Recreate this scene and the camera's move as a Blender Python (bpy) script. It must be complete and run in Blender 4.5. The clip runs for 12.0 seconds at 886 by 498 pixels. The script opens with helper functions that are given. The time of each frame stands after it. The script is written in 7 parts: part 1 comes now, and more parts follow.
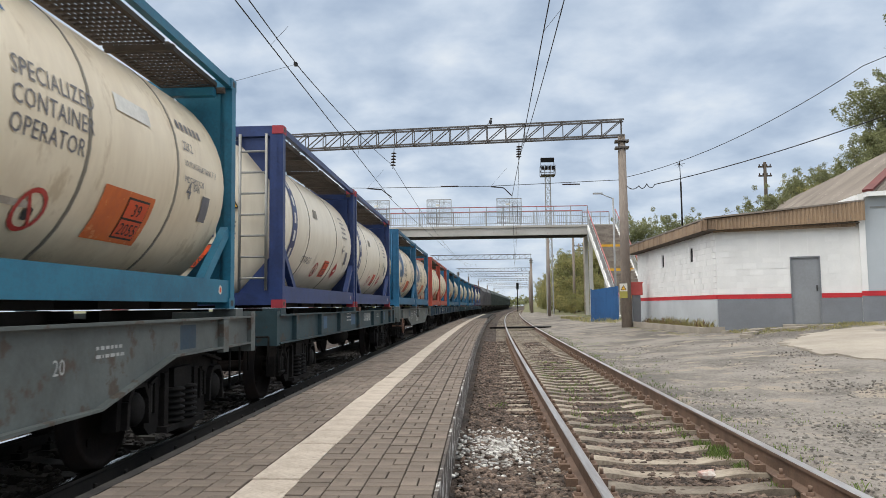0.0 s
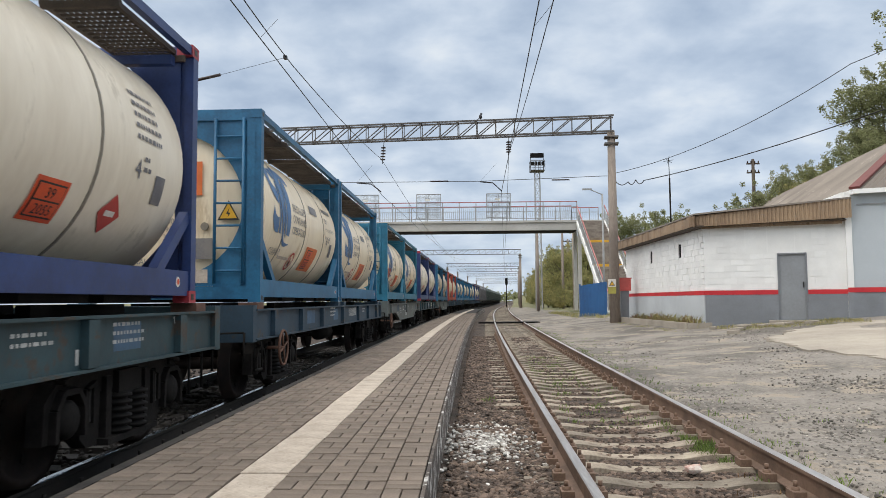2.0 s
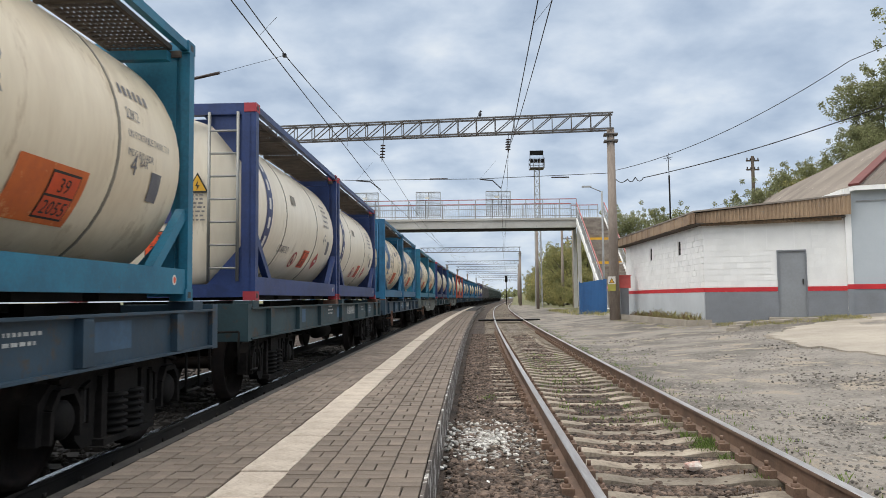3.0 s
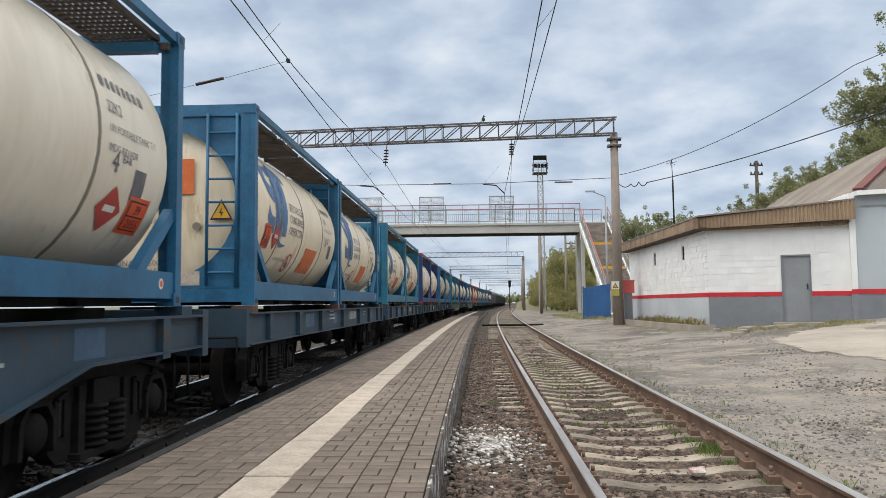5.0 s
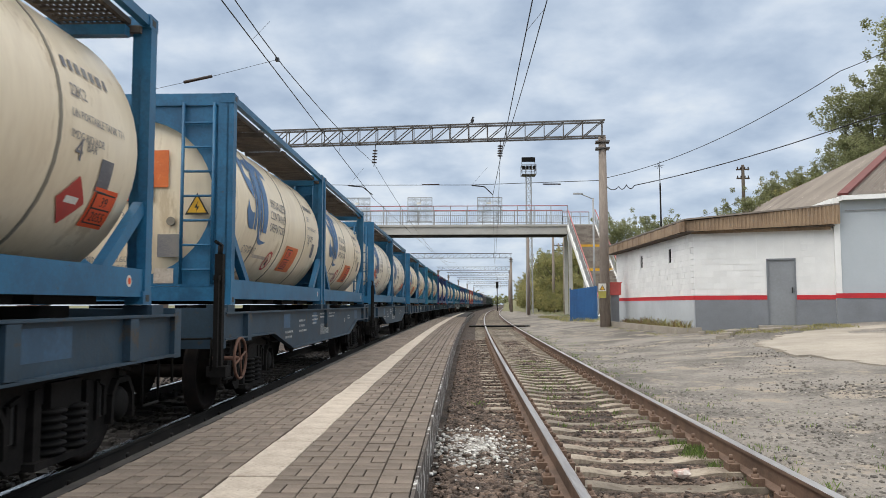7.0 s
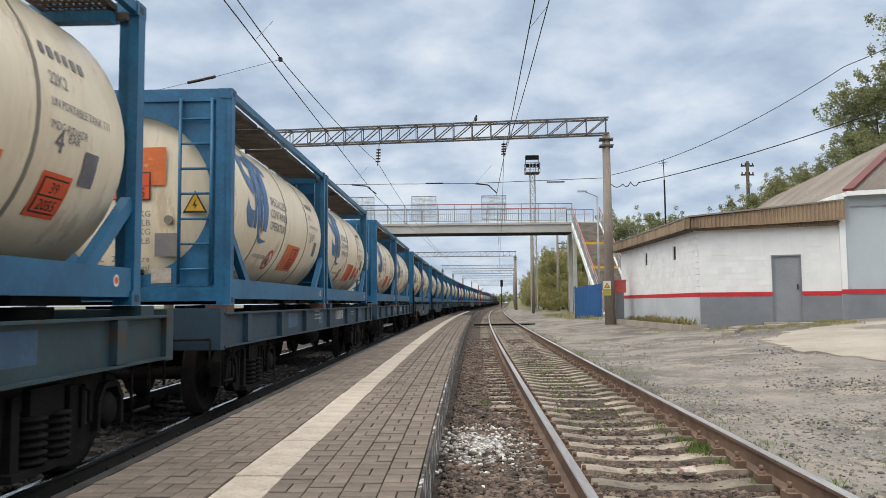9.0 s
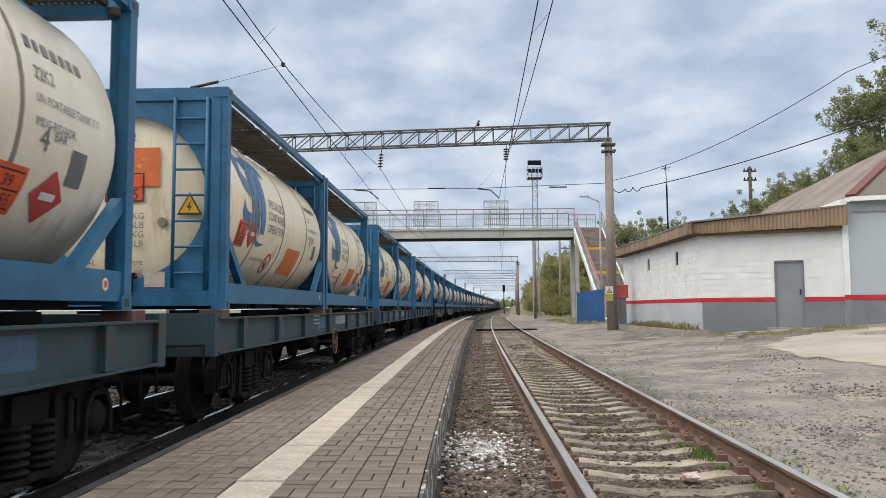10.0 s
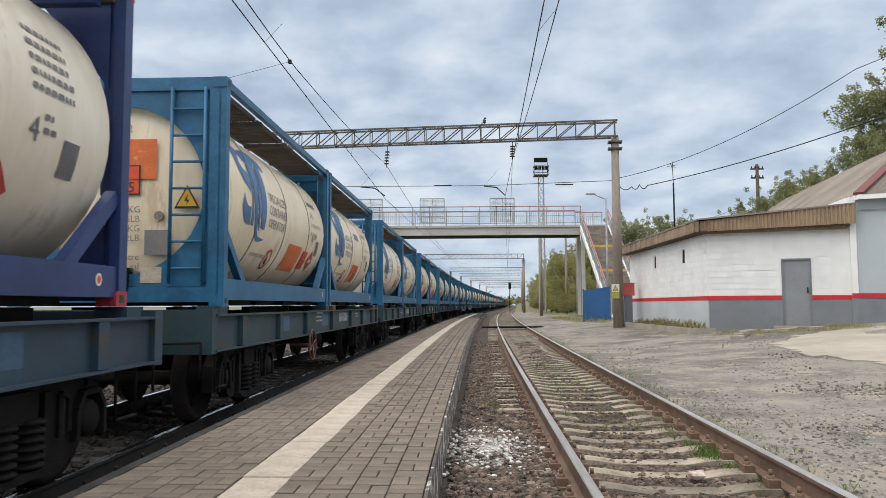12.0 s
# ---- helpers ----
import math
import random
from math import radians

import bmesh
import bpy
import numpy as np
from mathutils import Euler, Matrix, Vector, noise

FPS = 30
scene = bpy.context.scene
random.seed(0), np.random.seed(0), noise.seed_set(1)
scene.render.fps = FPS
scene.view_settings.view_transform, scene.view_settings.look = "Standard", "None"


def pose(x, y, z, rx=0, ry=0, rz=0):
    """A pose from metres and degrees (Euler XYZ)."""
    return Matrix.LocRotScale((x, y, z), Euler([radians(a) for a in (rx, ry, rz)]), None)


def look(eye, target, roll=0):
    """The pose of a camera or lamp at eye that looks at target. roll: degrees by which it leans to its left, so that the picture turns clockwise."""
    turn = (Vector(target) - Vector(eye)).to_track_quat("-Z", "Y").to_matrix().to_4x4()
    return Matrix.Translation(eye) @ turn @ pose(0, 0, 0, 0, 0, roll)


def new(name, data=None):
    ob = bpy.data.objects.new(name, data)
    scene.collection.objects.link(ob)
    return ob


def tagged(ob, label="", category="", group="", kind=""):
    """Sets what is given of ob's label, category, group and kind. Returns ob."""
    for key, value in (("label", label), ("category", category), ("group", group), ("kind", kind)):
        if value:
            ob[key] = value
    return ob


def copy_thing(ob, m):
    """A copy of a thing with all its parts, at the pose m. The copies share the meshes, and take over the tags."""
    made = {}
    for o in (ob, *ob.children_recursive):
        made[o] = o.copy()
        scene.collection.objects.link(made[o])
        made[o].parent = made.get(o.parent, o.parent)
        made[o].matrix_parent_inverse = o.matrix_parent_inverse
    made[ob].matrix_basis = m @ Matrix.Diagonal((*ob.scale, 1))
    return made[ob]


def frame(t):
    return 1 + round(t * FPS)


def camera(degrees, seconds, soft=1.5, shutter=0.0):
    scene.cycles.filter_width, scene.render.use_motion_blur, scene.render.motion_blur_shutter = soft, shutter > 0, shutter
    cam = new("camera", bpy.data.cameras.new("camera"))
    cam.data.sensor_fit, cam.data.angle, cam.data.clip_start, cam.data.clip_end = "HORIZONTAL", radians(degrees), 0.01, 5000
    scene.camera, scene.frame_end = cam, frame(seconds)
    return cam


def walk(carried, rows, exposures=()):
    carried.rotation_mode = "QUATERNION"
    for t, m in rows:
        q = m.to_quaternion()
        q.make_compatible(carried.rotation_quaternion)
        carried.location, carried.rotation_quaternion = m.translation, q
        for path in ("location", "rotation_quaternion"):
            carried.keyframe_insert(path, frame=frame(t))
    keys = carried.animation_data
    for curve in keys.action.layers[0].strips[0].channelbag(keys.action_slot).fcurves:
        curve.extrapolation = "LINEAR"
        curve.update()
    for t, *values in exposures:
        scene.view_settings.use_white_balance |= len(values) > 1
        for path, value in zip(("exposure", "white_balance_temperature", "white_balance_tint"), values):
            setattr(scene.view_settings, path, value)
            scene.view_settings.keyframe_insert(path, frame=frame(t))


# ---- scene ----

# ---------------------------------------------------------------- camera
EYE = Vector((0.0, 0.0, 1.3))          # z = 0 is the head of the main track's rails
cam = camera(60.85, 12.0, soft=0.75, shutter=0.05)
# seconds, yaw to the right, pitch, lean, in degrees: a hand-held camera on one spot
SWAY = [
    (0.0, -2.080, 4.308, -0.681),
    (0.5, -1.969, 4.449, -0.731),
    (1.0, -1.763, 4.469, -0.819),
    (1.5, -1.518, 4.223, -0.716),
    (2.0, -1.271, 3.909, -0.452),
    (2.5, -1.193, 3.757, -0.377),
    (3.0, -1.249, 3.735, -0.580),
    (5.0, -1.504, 4.107, -0.577),
    (5.5, -1.307, 4.117, -0.489),
    (6.0, -1.142, 4.084, -0.356),
    (6.5, -0.835, 4.155, -0.176),
    (7.0, -0.582, 4.164, -0.130),
    (9.0, -0.908, 4.062, -0.494),
    (9.5, -0.978, 4.248, -0.531),
    (10.0, -1.072, 4.443, -0.408),
    (10.5, -1.137, 4.390, -0.315),
    (11.0, -1.254, 4.438, -0.295),
    (11.5, -1.522, 4.429, -0.292),
    (12.0, -1.529, 4.235, -0.236)]


def gaze(yaw, pitch, lean):
    a, b = radians(yaw), radians(pitch)
    return look(EYE, EYE + Vector((math.sin(a) * math.cos(b), math.cos(a) * math.cos(b), math.sin(b))), lean)


walk(cam, [(t, gaze(a, b, c)) for t, a, b, c in SWAY])

# ---------------------------------------------------------------- sky and sun
SUN_ELEVATION, SUN_TURN = radians(42), radians(242)
world = bpy.data.worlds.new("overcast_sky")
scene.world = world
world.use_nodes = True
wn = world.node_tree
wn.nodes.clear()


def node(tree, kind, **values):
    n = tree.nodes.new(kind)
    for key, value in values.items():
        n.inputs[key].default_value = value
    return n


def ramp(tree, stops):
    n = tree.nodes.new("ShaderNodeValToRGB")
    e = n.color_ramp.elements
    while len(e) < len(stops):
        e.new(0.5)
    for spot, (p, c) in zip(e, stops):
        spot.position, spot.color = p, (*c, 1)
    return n


sky = wn.nodes.new("ShaderNodeTexSky")
sky.sky_type, sky.sun_disc, sky.sun_elevation, sky.sun_rotation = "NISHITA", False, SUN_ELEVATION, SUN_TURN
clear = node(wn, "ShaderNodeBackground", Strength=0.10)
cloud = node(wn, "ShaderNodeBackground", Strength=0.92)
way = wn.nodes.new("ShaderNodeTexCoord")
flat = node(wn, "ShaderNodeVectorMath")
flat.operation = "DIVIDE"
high = node(wn, "ShaderNodeMath")
high.operation = "ADD"
high.inputs[1].default_value = 0.30
puffs = node(wn, "ShaderNodeTexNoise", Scale=5.0, Detail=6.0, Roughness=0.5, Distortion=0.1)
thin = node(wn, "ShaderNodeMath")
thin.operation = "MULTIPLY_ADD"
thin.inputs[1].default_value = -0.30
sum_up = node(wn, "ShaderNodeMath")
sum_up.operation = "ADD"
sum_up.inputs[1].default_value = 0.07
tone = ramp(wn, [(0.32, (0.42, 0.52, 0.67)), (0.46, (0.53, 0.63, 0.77)), (0.58, (0.65, 0.74, 0.86)), (0.74, (0.82, 0.88, 0.94))])
split = wn.nodes.new("ShaderNodeSeparateXYZ")
lift = wn.nodes.new("ShaderNodeMapRange")
lift.interpolation_type = "SMOOTHSTEP"
for key, value in (("From Min", 0.36), ("From Max", 0.72), ("To Min", 1.0), ("To Max", 2.6)):
    lift.inputs[key].default_value = value
white = wn.nodes.new("ShaderNodeMapRange")
white.interpolation_type = "SMOOTHSTEP"
for key, value in (("From Min", 0.36), ("From Max", 0.75), ("To Min", 0.0), ("To Max", 0.9)):
    white.inputs[key].default_value = value
hue = wn.nodes.new("ShaderNodeMix")
hue.data_type = "RGBA"
hue.inputs["B"].default_value = (0.83, 0.80, 0.75, 1)
blend = node(wn, "ShaderNodeMixShader", Fac=0.92)
out = wn.nodes.new("ShaderNodeOutputWorld")
for a, b in ((way.outputs["Generated"], flat.inputs[0]), (split.outputs[2], high.inputs[0]), (high.outputs[0], flat.inputs[1]), (flat.outputs[0], puffs.inputs["Vector"]), (split.outputs[2], thin.inputs[0]), (puffs.outputs["Fac"], thin.inputs[2]), (thin.outputs[0], sum_up.inputs[0]), (sum_up.outputs[0], tone.inputs[0]),
             (way.outputs["Generated"], split.inputs[0]), (split.outputs[2], lift.inputs[0]), (lift.outputs[0], cloud.inputs["Strength"]), (split.outputs[2], white.inputs[0]), (white.outputs[0], hue.inputs["Factor"]), (tone.outputs[0], hue.inputs["A"]), (hue.outputs["Result"], cloud.inputs[0]), (sky.outputs[0], clear.inputs[0]), (clear.outputs[0], blend.inputs[1]),
             (cloud.outputs[0], blend.inputs[2]), (blend.outputs[0], out.inputs[0])):
    wn.links.new(a, b)

sun = new("sun", bpy.data.lights.new("sun", "SUN"))
sun.data.energy, sun.data.angle, sun.data.color = 1.4, radians(70), (1.0, 0.95, 0.88)
sun.matrix_world = look((0, 0, 30), Vector((0, 0, 30)) - Vector((math.sin(SUN_TURN) * math.cos(SUN_ELEVATION), math.cos(SUN_TURN) * math.cos(SUN_ELEVATION), math.sin(SUN_ELEVATION))))
scene.view_settings.exposure = 0.0


# ---------------------------------------------------------------- materials
def surface(name, base, other=None, rough=0.7, metal=0.0, grain=40.0, patch=1.5, bump=0.2, depth=0.01, spread=0.5, stretch=(1, 1, 1), coords="Object", vary=0.0, third=None, third_at=0.62, gloss=0.5):
    """A painted, mineral or metal surface: two colours mixed by patches, a fine grain, relief, and an optional third colour in spots."""
    m = bpy.data.materials.new(name)
    m.use_nodes = True
    t = m.node_tree
    b = t.nodes["Principled BSDF"]
    b.inputs["Metallic"].default_value = metal
    b.inputs["Specular IOR Level"].default_value = gloss
    other = other or tuple(c * 0.75 for c in base)
    tc = t.nodes.new("ShaderNodeTexCoord")
    mp = node(t, "ShaderNodeMapping", Scale=stretch)
    t.links.new(tc.outputs[coords], mp.inputs[0])
    big = node(t, "ShaderNodeTexNoise", Scale=patch, Detail=5.0, Roughness=0.6)
    fine = node(t, "ShaderNodeTexNoise", Scale=grain, Detail=3.0, Roughness=0.6)
    for n in (big, fine):
        t.links.new(mp.outputs[0], n.inputs["Vector"])
    add = t.nodes.new("ShaderNodeMath")
    add.operation = "MULTIPLY_ADD"
    add.inputs[1].default_value = 0.45
    t.links.new(fine.outputs["Fac"], add.inputs[0])
    t.links.new(big.outputs["Fac"], add.inputs[2])
    mid = 0.72
    r = ramp(t, [(mid - 0.25 * spread, other), (mid + 0.25 * spread, base)])
    t.links.new(add.outputs[0], r.inputs[0])
    colour = r.outputs[0]
    if third:
        spot = node(t, "ShaderNodeTexNoise", Scale=patch * 2.3, Detail=6.0, Roughness=0.7)
        t.links.new(mp.outputs[0], spot.inputs["Vector"])
        cut = ramp(t, [(third_at - 0.03, (0, 0, 0)), (third_at + 0.04, (1, 1, 1))])
        t.links.new(spot.outputs["Fac"], cut.inputs[0])
        mix = t.nodes.new("ShaderNodeMix")
        mix.data_type = "RGBA"
        t.links.new(cut.outputs[0], mix.inputs["Factor"])
        t.links.new(colour, mix.inputs["A"])
        mix.inputs["B"].default_value = (*third, 1)
        colour = mix.outputs["Result"]
    if vary:
        info = t.nodes.new("ShaderNodeObjectInfo")
        isle = t.nodes.new("ShaderNodeNewGeometry")
        both = t.nodes.new("ShaderNodeMath")
        both.operation = "ADD"
        t.links.new(info.outputs["Random"], both.inputs[0])
        t.links.new(isle.outputs["Random Per Island"], both.inputs[1])
        one = t.nodes.new("ShaderNodeMath")
        one.operation = "FRACT"
        t.links.new(both.outputs[0], one.inputs[0])
        span = t.nodes.new("ShaderNodeMapRange")
        span.inputs["To Min"].default_value, span.inputs["To Max"].default_value = 1 - vary, 1 + vary
        t.links.new(one.outputs[0], span.inputs[0])
        hsv = t.nodes.new("ShaderNodeHueSaturation")
        t.links.new(span.outputs[0], hsv.inputs["Value"])
        t.links.new(colour, hsv.inputs["Color"])
        colour = hsv.outputs[0]
    t.links.new(colour, b.inputs["Base Color"])
    rr = t.nodes.new("ShaderNodeMapRange")
    rr.inputs["To Min"].default_value, rr.inputs["To Max"].default_value = max(0.05, rough - 0.12), min(1, rough + 0.12)
    t.links.new(fine.outputs["Fac"], rr.inputs[0])
    t.links.new(rr.outputs[0], b.inputs["Roughness"])
    if bump:
        bp = node(t, "ShaderNodeBump", Strength=bump, Distance=depth)
        t.links.new(fine.outputs["Fac"], bp.inputs["Height"])
        t.links.new(bp.outputs[0], b.inputs["Normal"])
    return m


def leafy(name, base, other):
    """Leaves: matt on top, and some light comes through."""
    m = surface(name, base, other, rough=0.7, grain=5, patch=0.6, bump=0.0, vary=0.4)
    t = m.node_tree
    b = t.nodes["Principled BSDF"]
    thin = t.nodes.new("ShaderNodeBsdfTranslucent")
    t.links.new(b.inputs["Base Color"].links[0].from_socket, thin.inputs["Color"])
    mix = node(t, "ShaderNodeMixShader", Fac=0.5)
    for p, q in ((b.outputs[0], mix.inputs[1]), (thin.outputs[0], mix.inputs[2]), (mix.outputs[0], t.nodes["Material Output"].inputs[0])):
        t.links.new(p, q)
    return m


M = {}
# train
M["cream"] = surface("cream_tank_paint", (0.83, 0.72, 0.54), (0.66, 0.54, 0.375), rough=0.40, grain=9, patch=1.0, bump=0.05, stretch=(1, 1, 0.22), spread=0.75, third=(0.60, 0.48, 0.32), third_at=0.60)
M["white_tank"] = surface("white_tank_paint", (0.82, 0.75, 0.62), (0.66, 0.58, 0.45), rough=0.40, grain=9, patch=1.0, bump=0.05, stretch=(1, 1, 0.22), spread=0.75, third=(0.60, 0.53, 0.41), third_at=0.62)
M["seam"] = surface("grey_strap", (0.25, 0.22, 0.17), rough=0.6, grain=30)
M["blue"] = surface("blue_frame_paint", (0.018, 0.135, 0.265), (0.011, 0.085, 0.175), rough=0.45, grain=30, patch=2, bump=0.08, third=(0.07, 0.05, 0.04), third_at=0.69)
M["teal"] = surface("teal_frame_paint", (0.018, 0.165, 0.265), (0.012, 0.105, 0.18), rough=0.5, grain=30, patch=2, bump=0.08, third=(0.06, 0.05, 0.04), third_at=0.69)
M["navy"] = surface("navy_frame_paint", (0.022, 0.048, 0.165), (0.014, 0.03, 0.105), rough=0.45, grain=30, patch=2, bump=0.08, third=(0.05, 0.035, 0.05), third_at=0.7)
M["red_frame"] = surface("red_frame_paint", (0.42, 0.07, 0.04), (0.28, 0.05, 0.035), rough=0.5, grain=30, patch=2, bump=0.08)
M["fitting_red"] = surface("red_fitting_paint", (0.38, 0.035, 0.05), rough=0.55, grain=30)
M["walkway"] = surface("rusty_grating", (0.085, 0.066, 0.052), (0.045, 0.036, 0.03), rough=0.75, grain=50, patch=3)
M["grey_steel"] = surface("galvanised_steel", (0.36, 0.36, 0.34), rough=0.5, metal=0.6, grain=60)
M["wagon_teal"] = surface("weathered_teal_sill", (0.028, 0.066, 0.080), (0.015, 0.033, 0.040), rough=0.6, grain=25, patch=1.8, spread=0.8, third=(0.05, 0.04, 0.032), third_at=0.58)
M["wagon_blue"] = surface("weathered_blue_sill", (0.026, 0.060, 0.095), (0.015, 0.033, 0.051), rough=0.6, grain=25, patch=1.8, spread=0.8, third=(0.05, 0.045, 0.04), third_at=0.60)
M["wagon_grey"] = surface("weathered_grey_sill", (0.125, 0.145, 0.14), (0.07, 0.08, 0.078), rough=0.6, grain=25, patch=1.8, spread=0.8, third=(0.075, 0.058, 0.045), third_at=0.58)
# Shade under the train is put into these steels; outer frames slightly lighter.
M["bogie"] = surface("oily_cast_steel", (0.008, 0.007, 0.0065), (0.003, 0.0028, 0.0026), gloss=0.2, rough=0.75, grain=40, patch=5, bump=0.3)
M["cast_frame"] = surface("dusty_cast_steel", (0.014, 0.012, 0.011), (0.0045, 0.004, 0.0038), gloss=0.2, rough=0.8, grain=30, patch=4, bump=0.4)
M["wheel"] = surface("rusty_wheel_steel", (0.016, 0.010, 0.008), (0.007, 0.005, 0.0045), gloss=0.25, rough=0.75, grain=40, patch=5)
M["rust"] = surface("brown_rust", (0.15, 0.075, 0.05), (0.09, 0.045, 0.03), rough=0.8, grain=50)
M["hopper"] = surface("dark_green_hopper_paint", (0.06, 0.085, 0.075), (0.035, 0.05, 0.045), rough=0.6, grain=20, patch=0.7, third=(0.10, 0.08, 0.06))
M["hopper_grey"] = surface("grey_hopper_paint", (0.17, 0.165, 0.175), (0.10, 0.10, 0.105), rough=0.6, grain=20, patch=0.7, third=(0.12, 0.09, 0.07))
M["logo"] = surface("blue_print", (0.055, 0.155, 0.33), rough=0.45, grain=30, bump=0.0)
M["logo_navy"] = surface("navy_print", (0.035, 0.05, 0.16), rough=0.45, grain=30, bump=0.0)
M["ink"] = surface("dark_print", (0.12, 0.12, 0.14), (0.22, 0.205, 0.19), rough=0.5, grain=60, bump=0.0)
M["white_print"] = surface("worn_white_print", (0.55, 0.56, 0.54), (0.3, 0.32, 0.32), rough=0.6, grain=60, bump=0.0)
M["orange"] = surface("faded_orange_placard", (0.70, 0.17, 0.035), (0.55, 0.115, 0.025), rough=0.5, grain=20, bump=0.0, patch=4, spread=0.8, third=(0.72, 0.30, 0.12), third_at=0.62)
M["red_plate"] = surface("orange_red_placard", (0.75, 0.10, 0.02), (0.60, 0.07, 0.02), rough=0.45, grain=30, bump=0.0)
M["red_print"] = surface("red_print", (0.50, 0.05, 0.04), rough=0.45, grain=30, bump=0.0)
M["yellow"] = surface("yellow_sign", (0.75, 0.42, 0.03), (0.65, 0.36, 0.03), rough=0.45, grain=30, bump=0.0)
M["white"] = surface("white_print", (0.78, 0.76, 0.70), rough=0.5, grain=30, bump=0.0)
M["black"] = surface("black_print", (0.025, 0.025, 0.025), rough=0.5, grain=30, bump=0.0)
# place
M["rail_side"] = surface("rusty_rail", (0.21, 0.135, 0.095), (0.12, 0.078, 0.055), rough=0.75, grain=60, patch=3, bump=0.3, depth=0.004)
M["rail_head"] = surface("worn_rail_head", (0.56, 0.54, 0.52), (0.38, 0.34, 0.31), rough=0.34, metal=0.75, grain=60, patch=4, stretch=(1, 0.1, 1))
M["rail_bright"] = surface("polished_rail_head", (0.75, 0.75, 0.74), rough=0.16, metal=1.0, grain=60, patch=4, stretch=(1, 0.1, 1))
# Dark rail, dark sleeper and dark ballast colours include the shade under the train.
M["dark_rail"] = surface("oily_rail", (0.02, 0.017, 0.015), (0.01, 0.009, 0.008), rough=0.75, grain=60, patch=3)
M["sleeper"] = surface("weathered_concrete_sleeper", (0.32, 0.275, 0.215), (0.15, 0.12, 0.09), rough=0.9, grain=35, patch=4, bump=0.5, spread=0.6, vary=0.28, third=(0.12, 0.12, 0.05), third_at=0.66)
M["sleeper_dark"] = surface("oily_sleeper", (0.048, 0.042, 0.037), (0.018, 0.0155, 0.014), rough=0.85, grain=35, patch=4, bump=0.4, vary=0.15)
M["ballast"] = surface("ballast_bed", (0.095, 0.068, 0.051), (0.026, 0.019, 0.0145), rough=0.95, grain=26, patch=2.5, bump=1.0, depth=0.06, spread=0.6)
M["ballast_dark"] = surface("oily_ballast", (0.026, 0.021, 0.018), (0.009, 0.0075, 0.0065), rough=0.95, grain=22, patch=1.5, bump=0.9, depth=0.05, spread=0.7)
M["stone"] = surface("ballast_stone", (0.16, 0.115, 0.088), (0.05, 0.036, 0.028), rough=0.9, grain=30, patch=6, bump=0.3, vary=0.6)
M["lime"] = surface("white_spilt_lime", (0.60, 0.59, 0.56), (0.22, 0.20, 0.175), rough=0.95, grain=30, patch=9, bump=0.4, vary=0.45)
M["yard"] = surface("dusty_worn_asphalt", (0.265, 0.240, 0.210), (0.125, 0.113, 0.099), rough=0.95, grain=16, patch=0.55, bump=1.0, depth=0.05, spread=0.42, third=(0.31, 0.265, 0.21), third_at=0.57)
M["grass"] = surface("dry_grass_ground", (0.165, 0.165, 0.068), (0.215, 0.18, 0.11), rough=0.95, grain=12, patch=0.5, bump=0.7, depth=0.06, third=(0.085, 0.11, 0.04), third_at=0.52)
M["concrete"] = surface("pale_concrete", (0.41, 0.365, 0.305), (0.25, 0.22, 0.18), rough=0.9, grain=20, patch=0.8, bump=0.35, depth=0.01, spread=0.8)
M["grey_concrete"] = surface("grey_bridge_concrete", (0.54, 0.53, 0.50), (0.40, 0.385, 0.355), rough=0.9, grain=15, patch=0.5, bump=0.2, spread=0.8, third=(0.32, 0.27, 0.235), third_at=0.66)
M["paver"] = surface("brown_grey_paver", (0.220, 0.178, 0.143), (0.148, 0.118, 0.094), rough=0.92, grain=60, patch=2, bump=0.5, depth=0.003, vary=0.14)
M["paver_bed"] = surface("dark_paver_joint", (0.012, 0.010, 0.0085), rough=0.95, grain=50)
M["stripe"] = surface("pale_edge_slab", (0.58, 0.51, 0.43), (0.40, 0.335, 0.27), rough=0.9, grain=40, patch=5, bump=0.3, depth=0.003, spread=0.7, vary=0.03, third=(0.36, 0.30, 0.245), third_at=0.60)
M["platform_side"] = surface("limewashed_platform_edge", (0.13, 0.11, 0.094), (0.065, 0.054, 0.047), rough=0.95, grain=25, patch=3, bump=0.6, depth=0.02, third=(0.58, 0.57, 0.54), third_at=0.56)
M["white_block"] = surface("white_block_paint", (0.84, 0.84, 0.82), (0.75, 0.75, 0.73), rough=0.85, grain=40, patch=1.4, bump=0.25, depth=0.006, spread=0.8, vary=0.04)
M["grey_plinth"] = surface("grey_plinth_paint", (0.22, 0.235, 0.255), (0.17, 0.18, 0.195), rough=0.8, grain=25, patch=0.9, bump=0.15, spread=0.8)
# Paler plinth tone for the side wall: its stronger light is in the colour.
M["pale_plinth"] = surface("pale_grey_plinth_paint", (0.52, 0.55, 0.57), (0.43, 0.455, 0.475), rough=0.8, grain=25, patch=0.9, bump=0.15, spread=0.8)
M["red_band"] = surface("red_band_paint", (0.55, 0.025, 0.03), (0.45, 0.02, 0.03), rough=0.7, grain=30, bump=0.1)
M["pale_wall"] = surface("pale_blue_grey_render", (0.47, 0.51, 0.54), (0.41, 0.45, 0.48), rough=0.85, grain=30, patch=0.6, bump=0.15, spread=0.8)
M["door_grey"] = surface("grey_door_paint", (0.26, 0.275, 0.29), (0.22, 0.23, 0.24), rough=0.5, grain=15, patch=0.8, bump=0.08)
